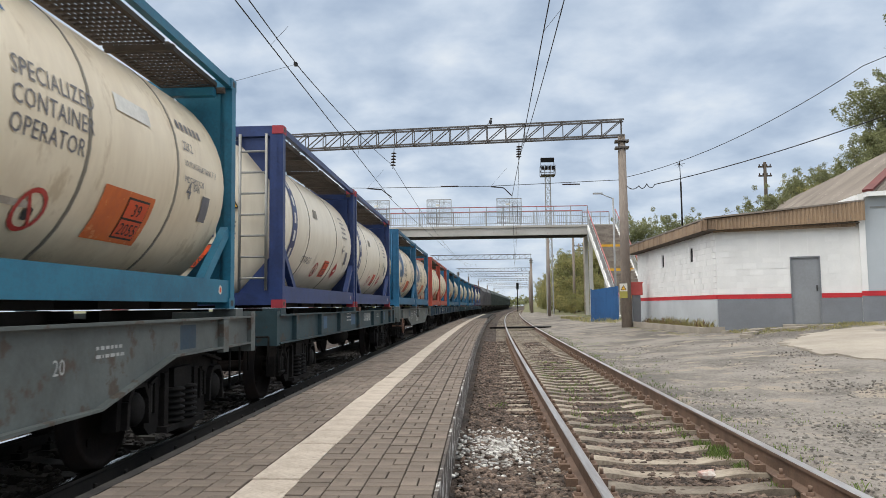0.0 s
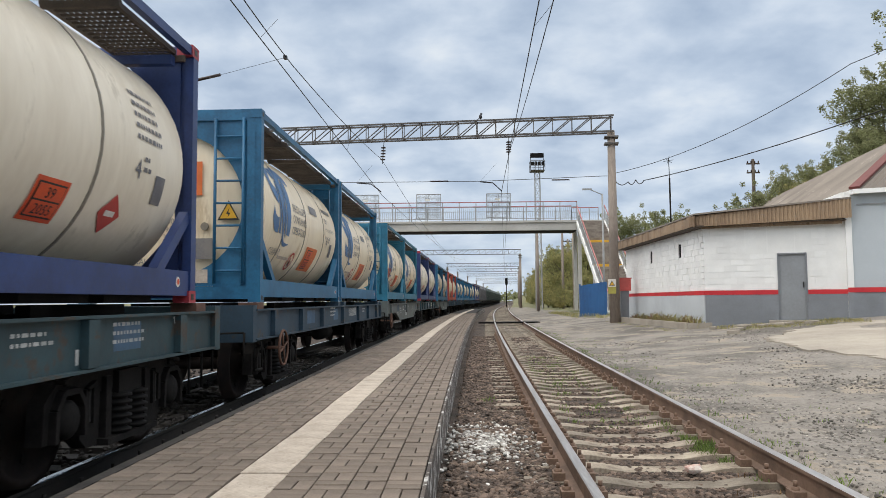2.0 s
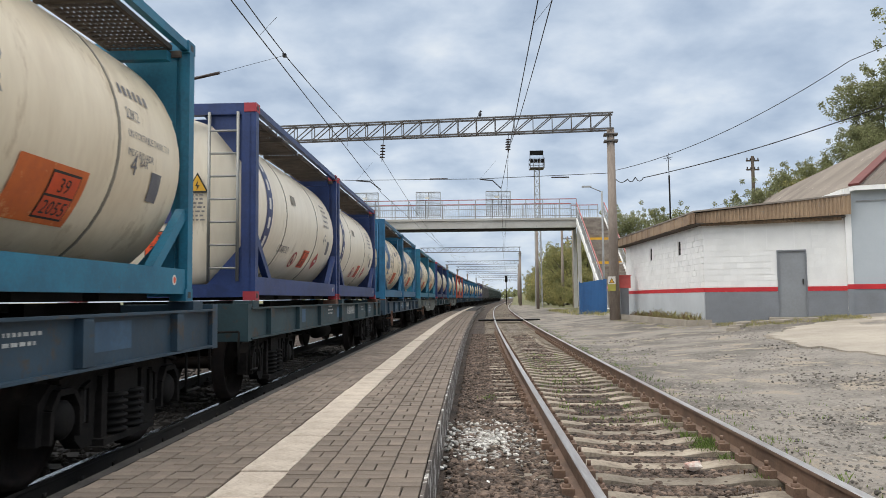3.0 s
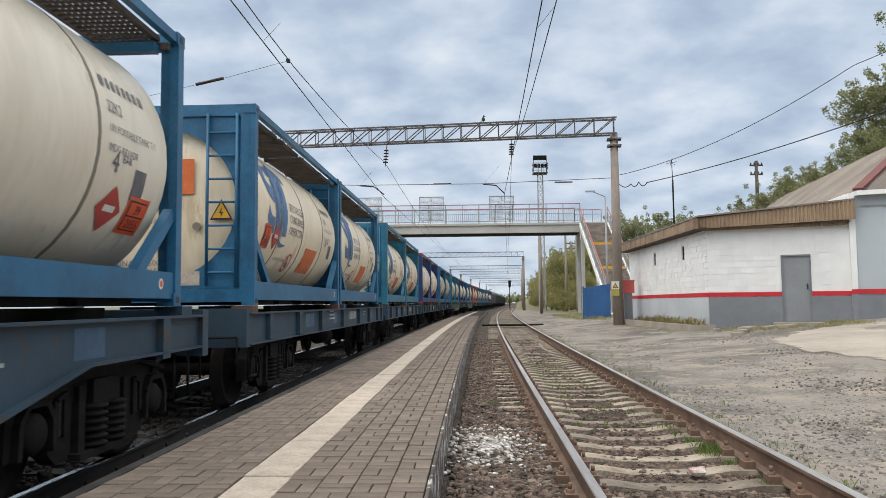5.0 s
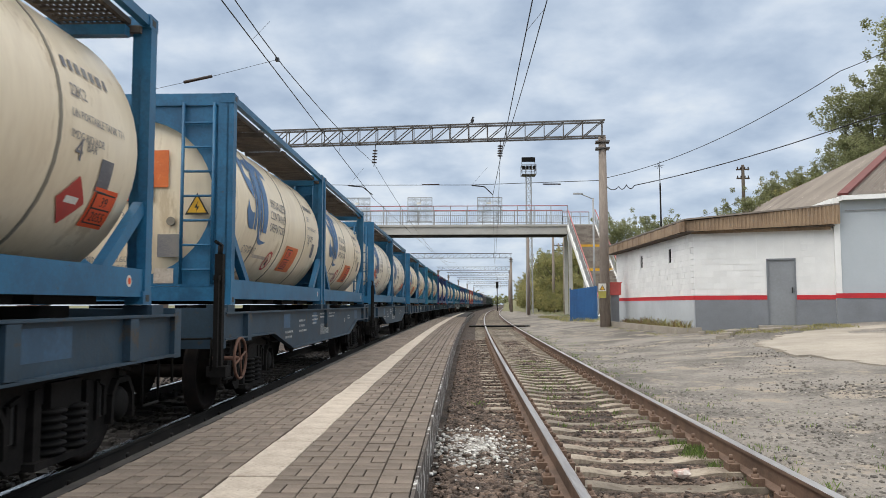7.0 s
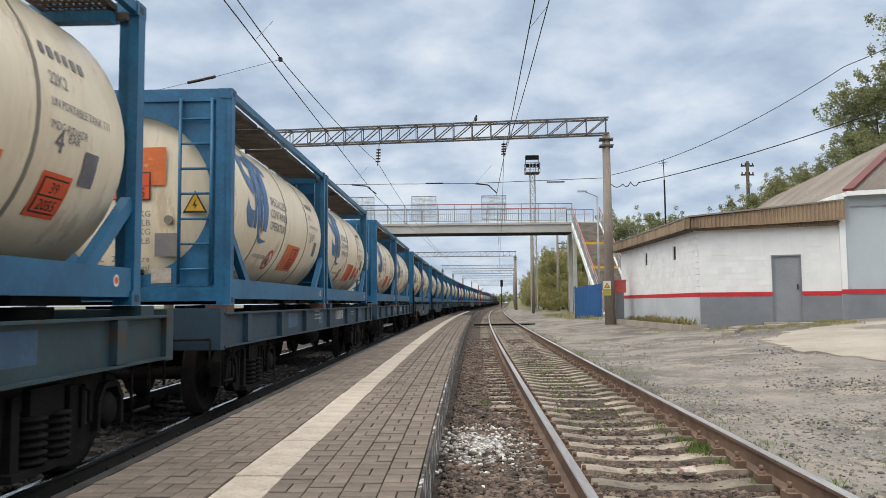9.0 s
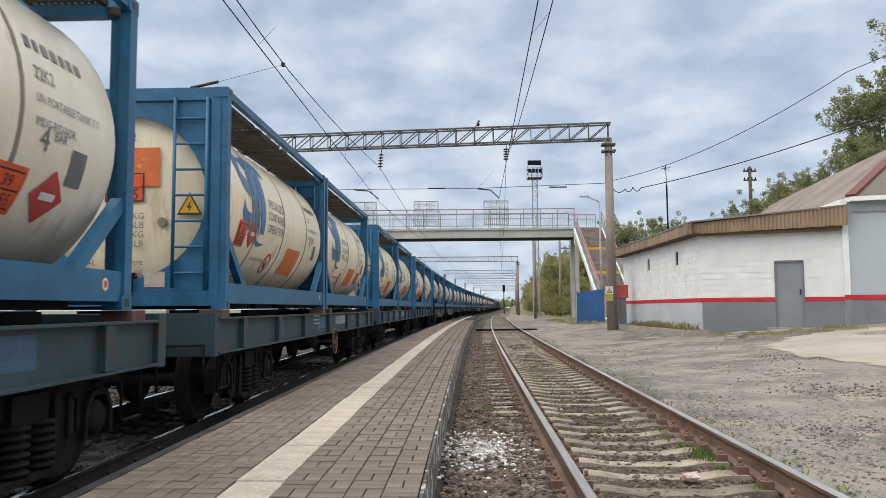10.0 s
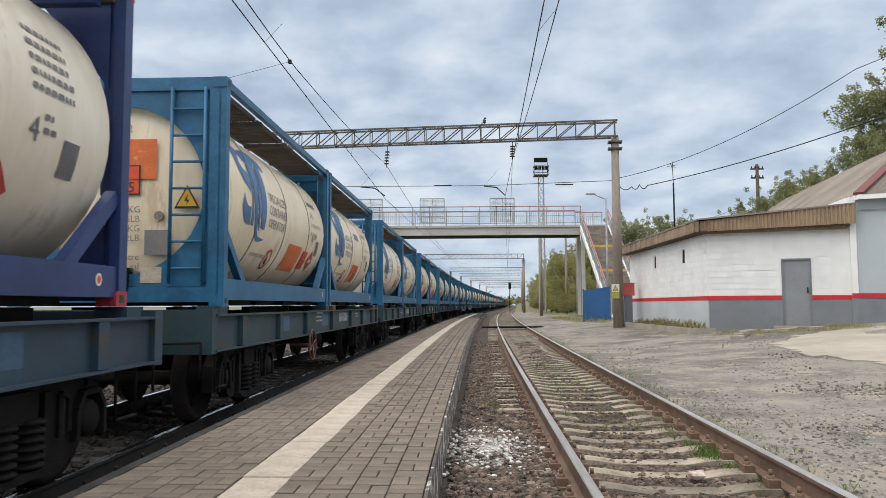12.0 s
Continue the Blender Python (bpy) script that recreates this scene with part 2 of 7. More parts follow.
M["tan_cladding"] = surface("tan_profiled_sheet", (0.32, 0.225, 0.14), (0.20, 0.135, 0.085), rough=0.7, grain=20, patch=1.5, bump=0.15, vary=0.10, spread=0.8, third=(0.24, 0.20, 0.16), third_at=0.64)
M["slate"] = surface("weathered_corrugated_roof", (0.27, 0.235, 0.20), (0.175, 0.15, 0.128), rough=0.95, grain=14, patch=0.5, bump=0.4, spread=0.9, third=(0.38, 0.34, 0.295), third_at=0.64)
M["dark_red"] = surface("dark_red_trim", (0.17, 0.045, 0.04), rough=0.7, grain=25)
M["pole_concrete"] = surface("brown_grey_pole_concrete", (0.31, 0.26, 0.22), (0.20, 0.165, 0.138), rough=0.9, grain=20, patch=1.5, bump=0.3, stretch=(1, 1, 0.25))
M["gantry_steel"] = surface("grey_gantry_paint", (0.125, 0.12, 0.117), (0.07, 0.058, 0.05), rough=0.6, metal=0.2, grain=25, patch=2)
M["wire"] = surface("dark_wire", (0.03, 0.03, 0.032), rough=0.5, metal=0.5, grain=40)
M["insulator"] = surface("brown_insulator", (0.035, 0.02, 0.017), rough=0.25, grain=40)
M["rail_red"] = surface("red_handrail_paint", (0.42, 0.12, 0.12), (0.34, 0.14, 0.13), rough=0.6, grain=20)
M["rail_grey"] = surface("grey_railing_paint", (0.36, 0.37, 0.37), (0.26, 0.26, 0.26), rough=0.6, grain=20)
M["step"] = surface("grey_brown_step", (0.30, 0.265, 0.225), (0.19, 0.16, 0.135), rough=0.9, grain=20, patch=2)
M["blue_fence"] = surface("blue_sheet_fence", (0.03, 0.12, 0.30), (0.025, 0.09, 0.23), rough=0.55, grain=15, patch=0.8)
M["red_box"] = surface("faded_red_box", (0.55, 0.10, 0.09), (0.42, 0.08, 0.07), rough=0.6, grain=20)
M["bark"] = surface("grey_brown_bark", (0.10, 0.08, 0.06), (0.06, 0.045, 0.035), rough=0.95, grain=30, patch=4, bump=0.6, stretch=(1, 1, 0.2))
M["leaf"] = leafy("dusty_green_leaf", (0.30, 0.31, 0.155), (0.19, 0.205, 0.10))
M["leaf_autumn"] = leafy("yellowing_leaf", (0.38, 0.34, 0.14), (0.22, 0.23, 0.095))
M["dry_leaf"] = surface("dry_brown_leaf", (0.20, 0.115, 0.055), (0.10, 0.075, 0.03), rough=0.8, grain=8, bump=0.0, vary=0.4)
M["weed"] = leafy("fresh_weed", (0.17, 0.24, 0.06), (0.11, 0.16, 0.045))
M["mesh_grey"] = surface("grey_screen", (0.30, 0.31, 0.31), rough=0.6, grain=20)
M["gravel"] = surface("pale_yard_gravel", (0.29, 0.265, 0.235), (0.15, 0.136, 0.12), rough=0.95, grain=30, patch=6, bump=0.3, vary=0.55)
M["plume"] = surface("dark_grey_feather", (0.05, 0.05, 0.055), rough=0.8, grain=30)
M["dull_yellow"] = surface("dull_yellow_notice", (0.42, 0.38, 0.08), (0.34, 0.30, 0.07), rough=0.6, grain=20, bump=0.0)
M["repaint"] = surface("fresh_blue_repaint", (0.05, 0.12, 0.21), (0.03, 0.075, 0.13), rough=0.55, grain=25, patch=3, bump=0.05)
M["pillar"] = surface("pale_pillar_paint", (0.60, 0.59, 0.56), (0.46, 0.45, 0.42), rough=0.9, grain=15, patch=0.8, spread=0.8)
M["lamp_glass"] = surface("lamp_glass", (0.5, 0.5, 0.5), rough=0.15, grain=20)
M["rag"] = surface("pale_litter", (0.6, 0.55, 0.5), (0.45, 0.25, 0.2), rough=0.9, grain=30, patch=8)


# ---------------------------------------------------------------- mesh tools
def box(bm, c, s, turn=None):
    """A box with centre c and size s."""
    vs = []
    for x in (-0.5, 0.5):
        for y in (-0.5, 0.5):
            for z in (-0.5, 0.5):
                v = Vector((x * s[0], y * s[1], z * s[2]))
                vs.append(bm.verts.new((turn @ v if turn else v) + Vector(c)))
    for q in ((0, 1, 3, 2), (4, 6, 7, 5), (0, 4, 5, 1), (2, 3, 7, 6), (0, 2, 6, 4), (1, 5, 7, 3)):
        bm.faces.new([vs[i] for i in q])


def span(bm, p, q, w, h, up=(0, 0, 1)):
    """A bar from p to q, w wide and h high."""
    p, q = Vector(p), Vector(q)
    d = (q - p)
    y = d.normalized()
    x = y.cross(Vector(up))
    if x.length < 1e-4:
        x = y.cross(Vector((1, 0, 0)))
    x.normalize()
    z = x.cross(y)
    box(bm, (p + q) / 2, (w, d.length, h), Matrix((x, y, z)).transposed())


def rod(bm, p, q, r, seg=8, r2=None, caps=True):
    """A round bar from p to q, tapering to r2."""
    p, q = Vector(p), Vector(q)
    y = (q - p).normalized()
    x = y.cross(Vector((0, 0, 1)))
    if x.length < 1e-4:
        x = Vector((1, 0, 0))
    x.normalize()
    z = x.cross(y)
    rings = []
    for o, rad in ((p, r), (q, r if r2 is None else r2)):
        rings.append([bm.verts.new(o + (x * math.cos(2 * math.pi * i / seg) + z * math.sin(2 * math.pi * i / seg)) * rad) for i in range(seg)])
    for i in range(seg):
        j = (i + 1) % seg
        f = bm.faces.new((rings[0][i], rings[0][j], rings[1][j], rings[1][i]))
        f.smooth = True
    if caps:
        bm.faces.new(rings[0][::-1])
        bm.faces.new(rings[1])


def lathe(bm, profile, seg=32, axis="y", smooth=True, centre=(0, 0, 0)):
    """Turns (along, radius) pairs round an axis through centre."""
    c = Vector(centre)
    rings = []
    for a, r in profile:
        ring = []
        for i in range(seg):
            u, w = r * math.cos(2 * math.pi * i / seg), r * math.sin(2 * math.pi * i / seg)
            ring.append(bm.verts.new(c + (Vector((u, a, w)) if axis == "y" else Vector((a, u, w)) if axis == "x" else Vector((u, w, a)))))
        rings.append(ring)
    for a, b in zip(rings, rings[1:]):
        for i in range(seg):
            j = (i + 1) % seg
            bm.faces.new((a[i], b[i], b[j], a[j])).smooth = smooth
    bm.faces.new(rings[0])
    bm.faces.new(rings[-1][::-1])


def slab(bm, outline, a, b, axis="x"):
    """An outline in two coordinates, pushed from a to b along an axis."""
    def at(u, w, d):
        return {"x": (d, u, w), "y": (u, d, w), "z": (u, w, d)}[axis]
    lo = [bm.verts.new(at(u, w, a)) for u, w in outline]
    hi = [bm.verts.new(at(u, w, b)) for u, w in outline]
    n = len(outline)
    for i in range(n):
        j = (i + 1) % n
        bm.faces.new((lo[i], lo[j], hi[j], hi[i]))
    bm.faces.new(lo[::-1])
    bm.faces.new(hi)


def ring(bm, c, r, tube, normal="x", seg=20, sides=6):
    """A torus round c."""
    c = Vector(c)
    rows = []
    for i in range(seg):
        a = 2 * math.pi * i / seg
        row = []
        for j in range(sides):
            b = 2 * math.pi * j / sides
            rad, off = r + tube * math.cos(b), tube * math.sin(b)
            v = {"x": (off, rad * math.cos(a), rad * math.sin(a)), "y": (rad * math.cos(a), off, rad * math.sin(a))}[normal]
            row.append(bm.verts.new(c + Vector(v)))
        rows.append(row)
    for i in range(seg):
        for j in range(sides):
            a, b = rows[i], rows[(i + 1) % seg]
            bm.faces.new((a[j], b[j], b[(j + 1) % sides], a[(j + 1) % sides])).smooth = True


def mesh_of(name, bm, materials):
    me = bpy.data.meshes.new(name)
    bmesh.ops.recalc_face_normals(bm, faces=bm.faces[:]) if len(bm.faces) < 60000 else None
    bm.to_mesh(me)
    bm.free()
    for m in materials if isinstance(materials, (list, tuple)) else [materials]:
        me.materials.append(m)
    return me


def part(name, bm, material, parent=None, label="", loc=(0, 0, 0)):
    ob = new(name, mesh_of(name, bm, material))
    ob.location = loc
    if parent:
        ob.parent = parent
    return tagged(ob, label)


def thing(name, label, category, group="", kind="", at=(0, 0, 0)):
    ob = new(name)
    ob.location = at
    ob.empty_display_size = 0.3
    return tagged(ob, label, category, group, kind)


def made(build, *args, **kw):
    bm = bmesh.new()
    build(bm, *args, **kw)
    return bm


def boxes(*items):
    bm = bmesh.new()
    for c, s in items:
        box(bm, c, s)
    return bm


def bars(*items):
    bm = bmesh.new()
    for p, q, w, h in items:
        span(bm, p, q, w, h)
    return bm


def rods(*items, seg=8):
    bm = bmesh.new()
    for p, q, r in items:
        rod(bm, p, q, r, seg)
    return bm


# ---------------------------------------------------------------- lines of the two tracks
BEND, REACH = 0.00056, 123.0


def curve_x(y, x0, slope, bend, reach):
    """A line that bends to the right and runs straight past reach."""
    e = min(y, reach)
    return x0 + slope * e + bend * e * e / 2 + (slope + bend * reach) * max(0, y - reach)


def main_x(y):
    return curve_x(y, -3.94, 0.006, BEND, REACH)


def side_x(y):
    return curve_x(y, 1.545, 0.0183, 0.00044, 129.0)


def heading(f, y):
    return (f(y + 0.5) - f(y - 0.5))


def edge_x(y, offset):
    """Lines of the platform: they keep to the main track."""
    return main_x(y) - main_x(0) + offset


def yard_z(x, y):
    return 0.02 + 0.08 * min(max(0.0, x - 4.0), 9.0) * min(1.0, max(0.0, 1.0 - (y - 60) / 60))


def hill(x, y):
    """The wooded slope behind the buildings."""
    d = max(0.0, (x - 15.0)) * min(1.0, max(0.0, (y - 20) / 25))
    far = min(1.0, max(0.0, (330 - y) / 80))
    return min(14.0, 0.45 * d) * far


def ground_z(x, y):
    u = x - side_x(max(y, -30))
    if u < -4.2:
        z = -0.30
    elif u < -0.9:
        z = -0.108
    elif u < 0.88:
        z = -0.135
    elif u < 1.05:
        z = -0.135 + 0.165 * (u - 0.88) / 0.17
    else:
        z = yard_z(x, y)
    return z + hill(x, y)


# ---------------------------------------------------------------- ground
def build_ground():
    us = sorted(set([-1500, -700, -300, -120, -60, -30, -18, -12, -9, -7.5, -6, -5, -4.21, -4.19, -3, -1.3, -0.91, -0.89, -0.8, 0, 0.8, 0.88, 1.05, 1.3, 1.6] + [round(1.6 + 0.5 * i, 2) for i in range(1, 32)]
                    + [19, 22, 26, 30, 36, 45, 60, 90, 140, 250, 600, 1500]))
    ys = [-300, -100, -40, -15] + [round(-6 + 1.0 * i, 2) for i in range(0, 40)] + [36, 38, 40, 43, 46, 50, 55, 60, 66, 72, 80, 90, 100, 115, 130, 150, 175, 200, 230, 260, 300, 340, 400, 500, 700, 1000, 1500]
    bm = bmesh.new()
    grid = []
    for y in ys:
        row = []
        for u in us:
            x = u + (side_x(max(-30, y)) if abs(u) < 200 else 0)
            z = ground_z(x, y)
            if u > 2:
                z += 0.025 * noise.noise((x * 0.6, y * 0.6, 0))
            row.append(bm.verts.new((x, y, z)))
        grid.append(row)
    for j in range(len(ys) - 1):
        for i in range(len(us) - 1):
            f = bm.faces.new((grid[j][i], grid[j][i + 1], grid[j + 1][i + 1], grid[j + 1][i]))
            f.smooth = True
            u, y = (us[i] + us[i + 1]) / 2, (ys[j] + ys[j + 1]) / 2
            x = u + side_x(max(-30, y))
            if -18 < u < -7.5:
                f.material_index = 2
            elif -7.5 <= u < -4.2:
                # ballast below the train, its shade in the colour
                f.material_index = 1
            elif -4.2 < u < 0.95:
                f.material_index = 2
            elif 0.9 < u < 30 and x < 15.0 and y < 75 and not (y > 44 and x > 8.6):
                f.material_index = 3
            elif 0.9 < u < 4.0 and y < 130:
                f.material_index = 3
    ob = part("ground", bm, [M["grass"], M["ballast_dark"], M["ballast"], M["yard"]])
    return tagged(ob, "ground of dusty worn asphalt, brown ballast and dry grass", "ground", kind="structure")


build_ground()


# ---------------------------------------------------------------- platform
PLATFORM_TOP = 0.25
LEFT_EDGE, RIGHT_EDGE, STRIPE_L, STRIPE_R = -2.22, -0.265, -1.41, -1.10
P_START, P_END = -6.0, 96.0


def strip(bm, a, b, z0, z1, y0, y1, step=2.0, line=edge_x):
    """A long block between two offsets of a line."""
    n = max(1, int((y1 - y0) / step))
    rows = []
    for i in range(n + 1):
        y = y0 + (y1 - y0) * i / n
        rows.append([bm.verts.new((line(y, o), y, z)) for o, z in ((a, z0), (b, z0), (b, z1), (a, z1))])
    for p, q in zip(rows, rows[1:]):
        for k in range(4):
            bm.faces.new((p[k], p[(k + 1) % 4], q[(k + 1) % 4], q[k]))
    bm.faces.new(rows[0])
    bm.faces.new(rows[-1][::-1])


def outer_x(y, offset):
    """The platform's edge to the siding: it widens a little along the way."""
    return edge_x(y, offset) + 0.0055 * max(0.0, min(y, 40.0) - 5.0)


platform = thing("platform", "low brick-paved platform with a pale stripe", "platform", kind="structure")
part("platform_core", made(strip, LEFT_EDGE + 0.02, RIGHT_EDGE, -0.4, PLATFORM_TOP - 0.022, P_START, P_END), M["paver_bed"], platform)
part("edge_kerb", made(strip, RIGHT_EDGE + 0.008, RIGHT_EDGE + 0.03, -0.35, PLATFORM_TOP - 0.002, P_START, P_END, 2.0, outer_x), M["platform_side"], platform, "limewashed concrete edge")
part("edge_fill", made(strip, RIGHT_EDGE + 0.0, RIGHT_EDGE + 0.012, -0.35, PLATFORM_TOP - 0.03, P_START, P_END, 2.0, outer_x), M["paver_bed"], platform)
# This kerb shares the sleeper colour that has the train's shade in it.
part("edge_kerb", made(strip, LEFT_EDGE - 0.06, LEFT_EDGE + 0.02, -0.4, PLATFORM_TOP - 0.004, P_START, P_END), M["sleeper_dark"], platform, "dark concrete edge")


# ---------------------------------------------------------------- tracks
def rail_profile(bm, line, offset, top, y0, y1, head, step=2.0):
    """A flat-bottomed rail along a line."""
    shape = ((-0.075, -0.18), (0.075, -0.18), (0.075, -0.168), (0.012, -0.15), (0.012, -0.045), (0.036, -0.032), (0.036, -0.006), (0.028, 0), (-0.028, 0), (-0.036, -0.006), (-0.036, -0.032), (-0.012, -0.045), (-0.012, -0.15), (-0.075, -0.168))
    n = int((y1 - y0) / step)
    rows = []
    for i in range(n + 1):
        y = y0 + (y1 - y0) * i / n
        rows.append([bm.verts.new((line(y) + offset + u, y, top + w)) for u, w in shape])
    m = len(shape)
    for p, q in zip(rows, rows[1:]):
        for k in range(m):
            f = bm.faces.new((p[k], p[(k + 1) % m], q[(k + 1) % m], q[k]))
            if 6 <= k <= 8:
                f.material_index = 1


SIDE_TOP, MAIN_TOP = 0.09, 0.0


def build_track(name, line, top, near, far, mats, sleeper_mat, label):
    track = thing(name, label, "railway track", kind="structure")
    for o in (-0.795, 0.795):
        part("rail", made(rail_profile, line, o, top, near, far, 0), mats, track, "rail with a worn head")
    shape = [(-1.35, -0.20), (-1.33, -0.005), (-1.02, 0.0), (-0.55, 0.0), (-0.30, -0.035), (0.30, -0.035), (0.55, 0.0), (1.02, 0.0), (1.33, -0.005), (1.35, -0.20)]
    bm = bmesh.new()
    for a, b in zip(shape, shape[1:]):
        vs = []
        for (u, w), s in ((a, 1), (b, 1), (b, -1), (a, -1)):
            vs.append((u, 0.115 * s, w))
        for side in (0,):
            top_v = [bm.verts.new((x, y, z)) for x, y, z in vs]
            bm.faces.new(top_v)
        if a[1] > -0.19 or b[1] > -0.19:
            for s in (1, -1):
                bm.faces.new([bm.verts.new(p) for p in ((a[0], 0.115 * s, a[1]), (b[0], 0.115 * s, b[1]), (b[0], 0.14 * s, -0.2), (a[0], 0.14 * s, -0.2))])
    bmesh.ops.remove_doubles(bm, verts=bm.verts[:], dist=0.001)
    me = mesh_of("sleeper", bm, sleeper_mat)
    clip = bmesh.new()
    for s in (-1, 1):
        for side in (-1, 1):
            box(clip, (s * 0.795 + side * 0.115, 0, 0.03), (0.09, 0.14, 0.06))
            rod(clip, (s * 0.795 + side * 0.12, 0, 0.03), (s * 0.795 + side * 0.12, 0, 0.085), 0.032, 6)
            rod(clip, (s * 0.795 + side * 0.12, 0, 0.085), (s * 0.795 + side * 0.12, 0, 0.125), 0.016, 6)
    clip_me = mesh_of("fastening", clip, M["dark_rail"] if sleeper_mat is M["sleeper_dark"] else M["rail_side"])
    rest = bmesh.new()
    k, y = 0, near + 0.3
    rnd = random.Random(name)
    while y < min(far, 200):
        a = heading(line, y) + rnd.uniform(-0.012, 0.012)
        m = Matrix.Translation((line(y), y, top - 0.185 + rnd.uniform(-0.006, 0.004))) @ Matrix.Rotation(-a, 4, "Z")
        if y < 42:
            for nm, data in (("sleeper", me), ("fastening", clip_me)) if y < 30 and sleeper_mat is M["sleeper"] or y < 16 else (("sleeper", me),):
                ob = new(nm, data)
                ob.parent, ob.matrix_basis = track, m
        else:
            box(rest, m @ Vector((0, 0, -0.09)), (2.7, 0.24, 0.19))
        y += 0.53
    tagged(part("far_sleepers", rest, sleeper_mat, track), kind="stuff")
    return track


build_track("side_track", side_x, SIDE_TOP, -6, 420, [M["rail_side"], M["rail_head"]], M["sleeper"], "rusty siding track on concrete sleepers in brown ballast")
# The main track's dark colours stand for the shade under the train.
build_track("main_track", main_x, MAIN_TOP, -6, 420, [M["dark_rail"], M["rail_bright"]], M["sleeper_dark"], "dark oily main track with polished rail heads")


# ---------------------------------------------------------------- lettering
def letters(text, size, squeeze=1.0, spacing=1.0, leading=1.0):
    """Flat triangles of a text, in metres: (vertices, faces); the first line's base is at 0."""
    cu = bpy.data.curves.new("text", "FONT")
    cu.body, cu.size, cu.resolution_u, cu.space_character, cu.space_line = text, size, 2, spacing, leading
    ob = bpy.data.objects.new("text", cu)
    me = bpy.data.meshes.new_from_object(ob)
    vs = [(v.co.x * squeeze, v.co.y) for v in me.vertices]
    fs = [tuple(p.vertices) for p in me.polygons]
    bpy.data.objects.remove(ob)
    bpy.data.curves.remove(cu)
    bpy.data.meshes.remove(me)
    return vs, fs


def lay(bm, vs, fs, put):
    made_v = [bm.verts.new(put(u, w)) for u, w in vs]
    for f in fs:
        try:
            bm.faces.new([made_v[i] for i in f])
        except ValueError:
            pass


TANK_R, TANK_Z = 1.185, 1.31


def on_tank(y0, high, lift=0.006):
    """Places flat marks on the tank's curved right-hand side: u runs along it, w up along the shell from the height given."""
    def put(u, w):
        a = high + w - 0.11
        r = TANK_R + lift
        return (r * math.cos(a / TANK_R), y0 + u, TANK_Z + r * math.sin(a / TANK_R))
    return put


def on_end(x0, z0, y):
    def put(u, w):
        return (x0 + u, y, z0 + w)
    return put


def patch(w, h, n=6, u0=0.0, w0=0.0):
    """A rectangle in strips, so that it bends round the tank."""
    vs = [(u0 + w * i, w0 + h * j / n) for j in range(n + 1) for i in (0, 1)]
    return vs, [(2 * j, 2 * j + 1, 2 * j + 3, 2 * j + 2) for j in range(n)]


def fine_poly(points, n=10):
    """An outline cut into bands, so that it bends round the tank. Given as left and right edges: (w, left, right)."""
    vs, fs = [], []
    for w, a, b in points:
        vs += [(a, w), (b, w)]
    for j in range(len(points) - 1):
        fs.append((2 * j, 2 * j + 1, 2 * j + 3, 2 * j + 2))
    return vs, fs


def bars_of_text(w, h, lines, rnd):
    """Writing too small to read: rows of short bars."""
    vs, fs = [], []
    for k in range(lines):
        u, top = 0.0, h - k * h / lines
        while u < w * rnd.uniform(0.7, 1.0):
            l = rnd.uniform(0.02, 0.07) if lines > 1 else rnd.uniform(0.045, 0.075)
            n = len(vs)
            t = h / lines * (0.42 if lines > 1 else 0.9)
            vs += [(u, top - t), (u + l, top - t), (u + l, top), (u, top)]
            fs.append((n, n + 1, n + 2, n + 3))
            u += l + (0.022 if lines > 1 else 0.045)
    return vs, fs


def mark(name, shape, put, material, parent, label=""):
    bm = bmesh.new()
    lay(bm, *shape, put)
    me = bpy.data.meshes.new(name)
    bm.to_mesh(me)
    bm.free()
    me.materials.append(material)
    ob = new(name, me)
    ob.parent = parent
    return tagged(ob, label, kind="stuff" if name in ("data_writing", "number_writing") else "")


def disc(r, n=16, hole=0.0):
    vs, fs = [], []
    for i in range(n):
        a = 2 * math.pi * i / n
        vs += [(r * math.cos(a), r * math.sin(a)), (hole * math.cos(a), hole * math.sin(a))]
    for i in range(n):
        j = (i + 1) % n
        fs.append((2 * i, 2 * j, 2 * j + 1, 2 * i + 1))
    return vs, fs


# ---------------------------------------------------------------- tank containers
def smooth_line(points, n=4):
    """More points between the ones given, along a soft curve."""
    out = []
    for i in range(len(points) - 1):
        p0, p1, p2, p3 = (Vector(points[max(0, min(len(points) - 1, i + k))]) for k in (-1, 0, 1, 2))
        for j in range(n):
            f = j / n
            out.append(tuple(0.5 * (2 * p1 + (p2 - p0) * f + (2 * p0 - 5 * p1 + 4 * p2 - p3) * f * f + (3 * p1 - p0 - 3 * p2 + p3) * f ** 3)))
    return out + [tuple(points[-1])]


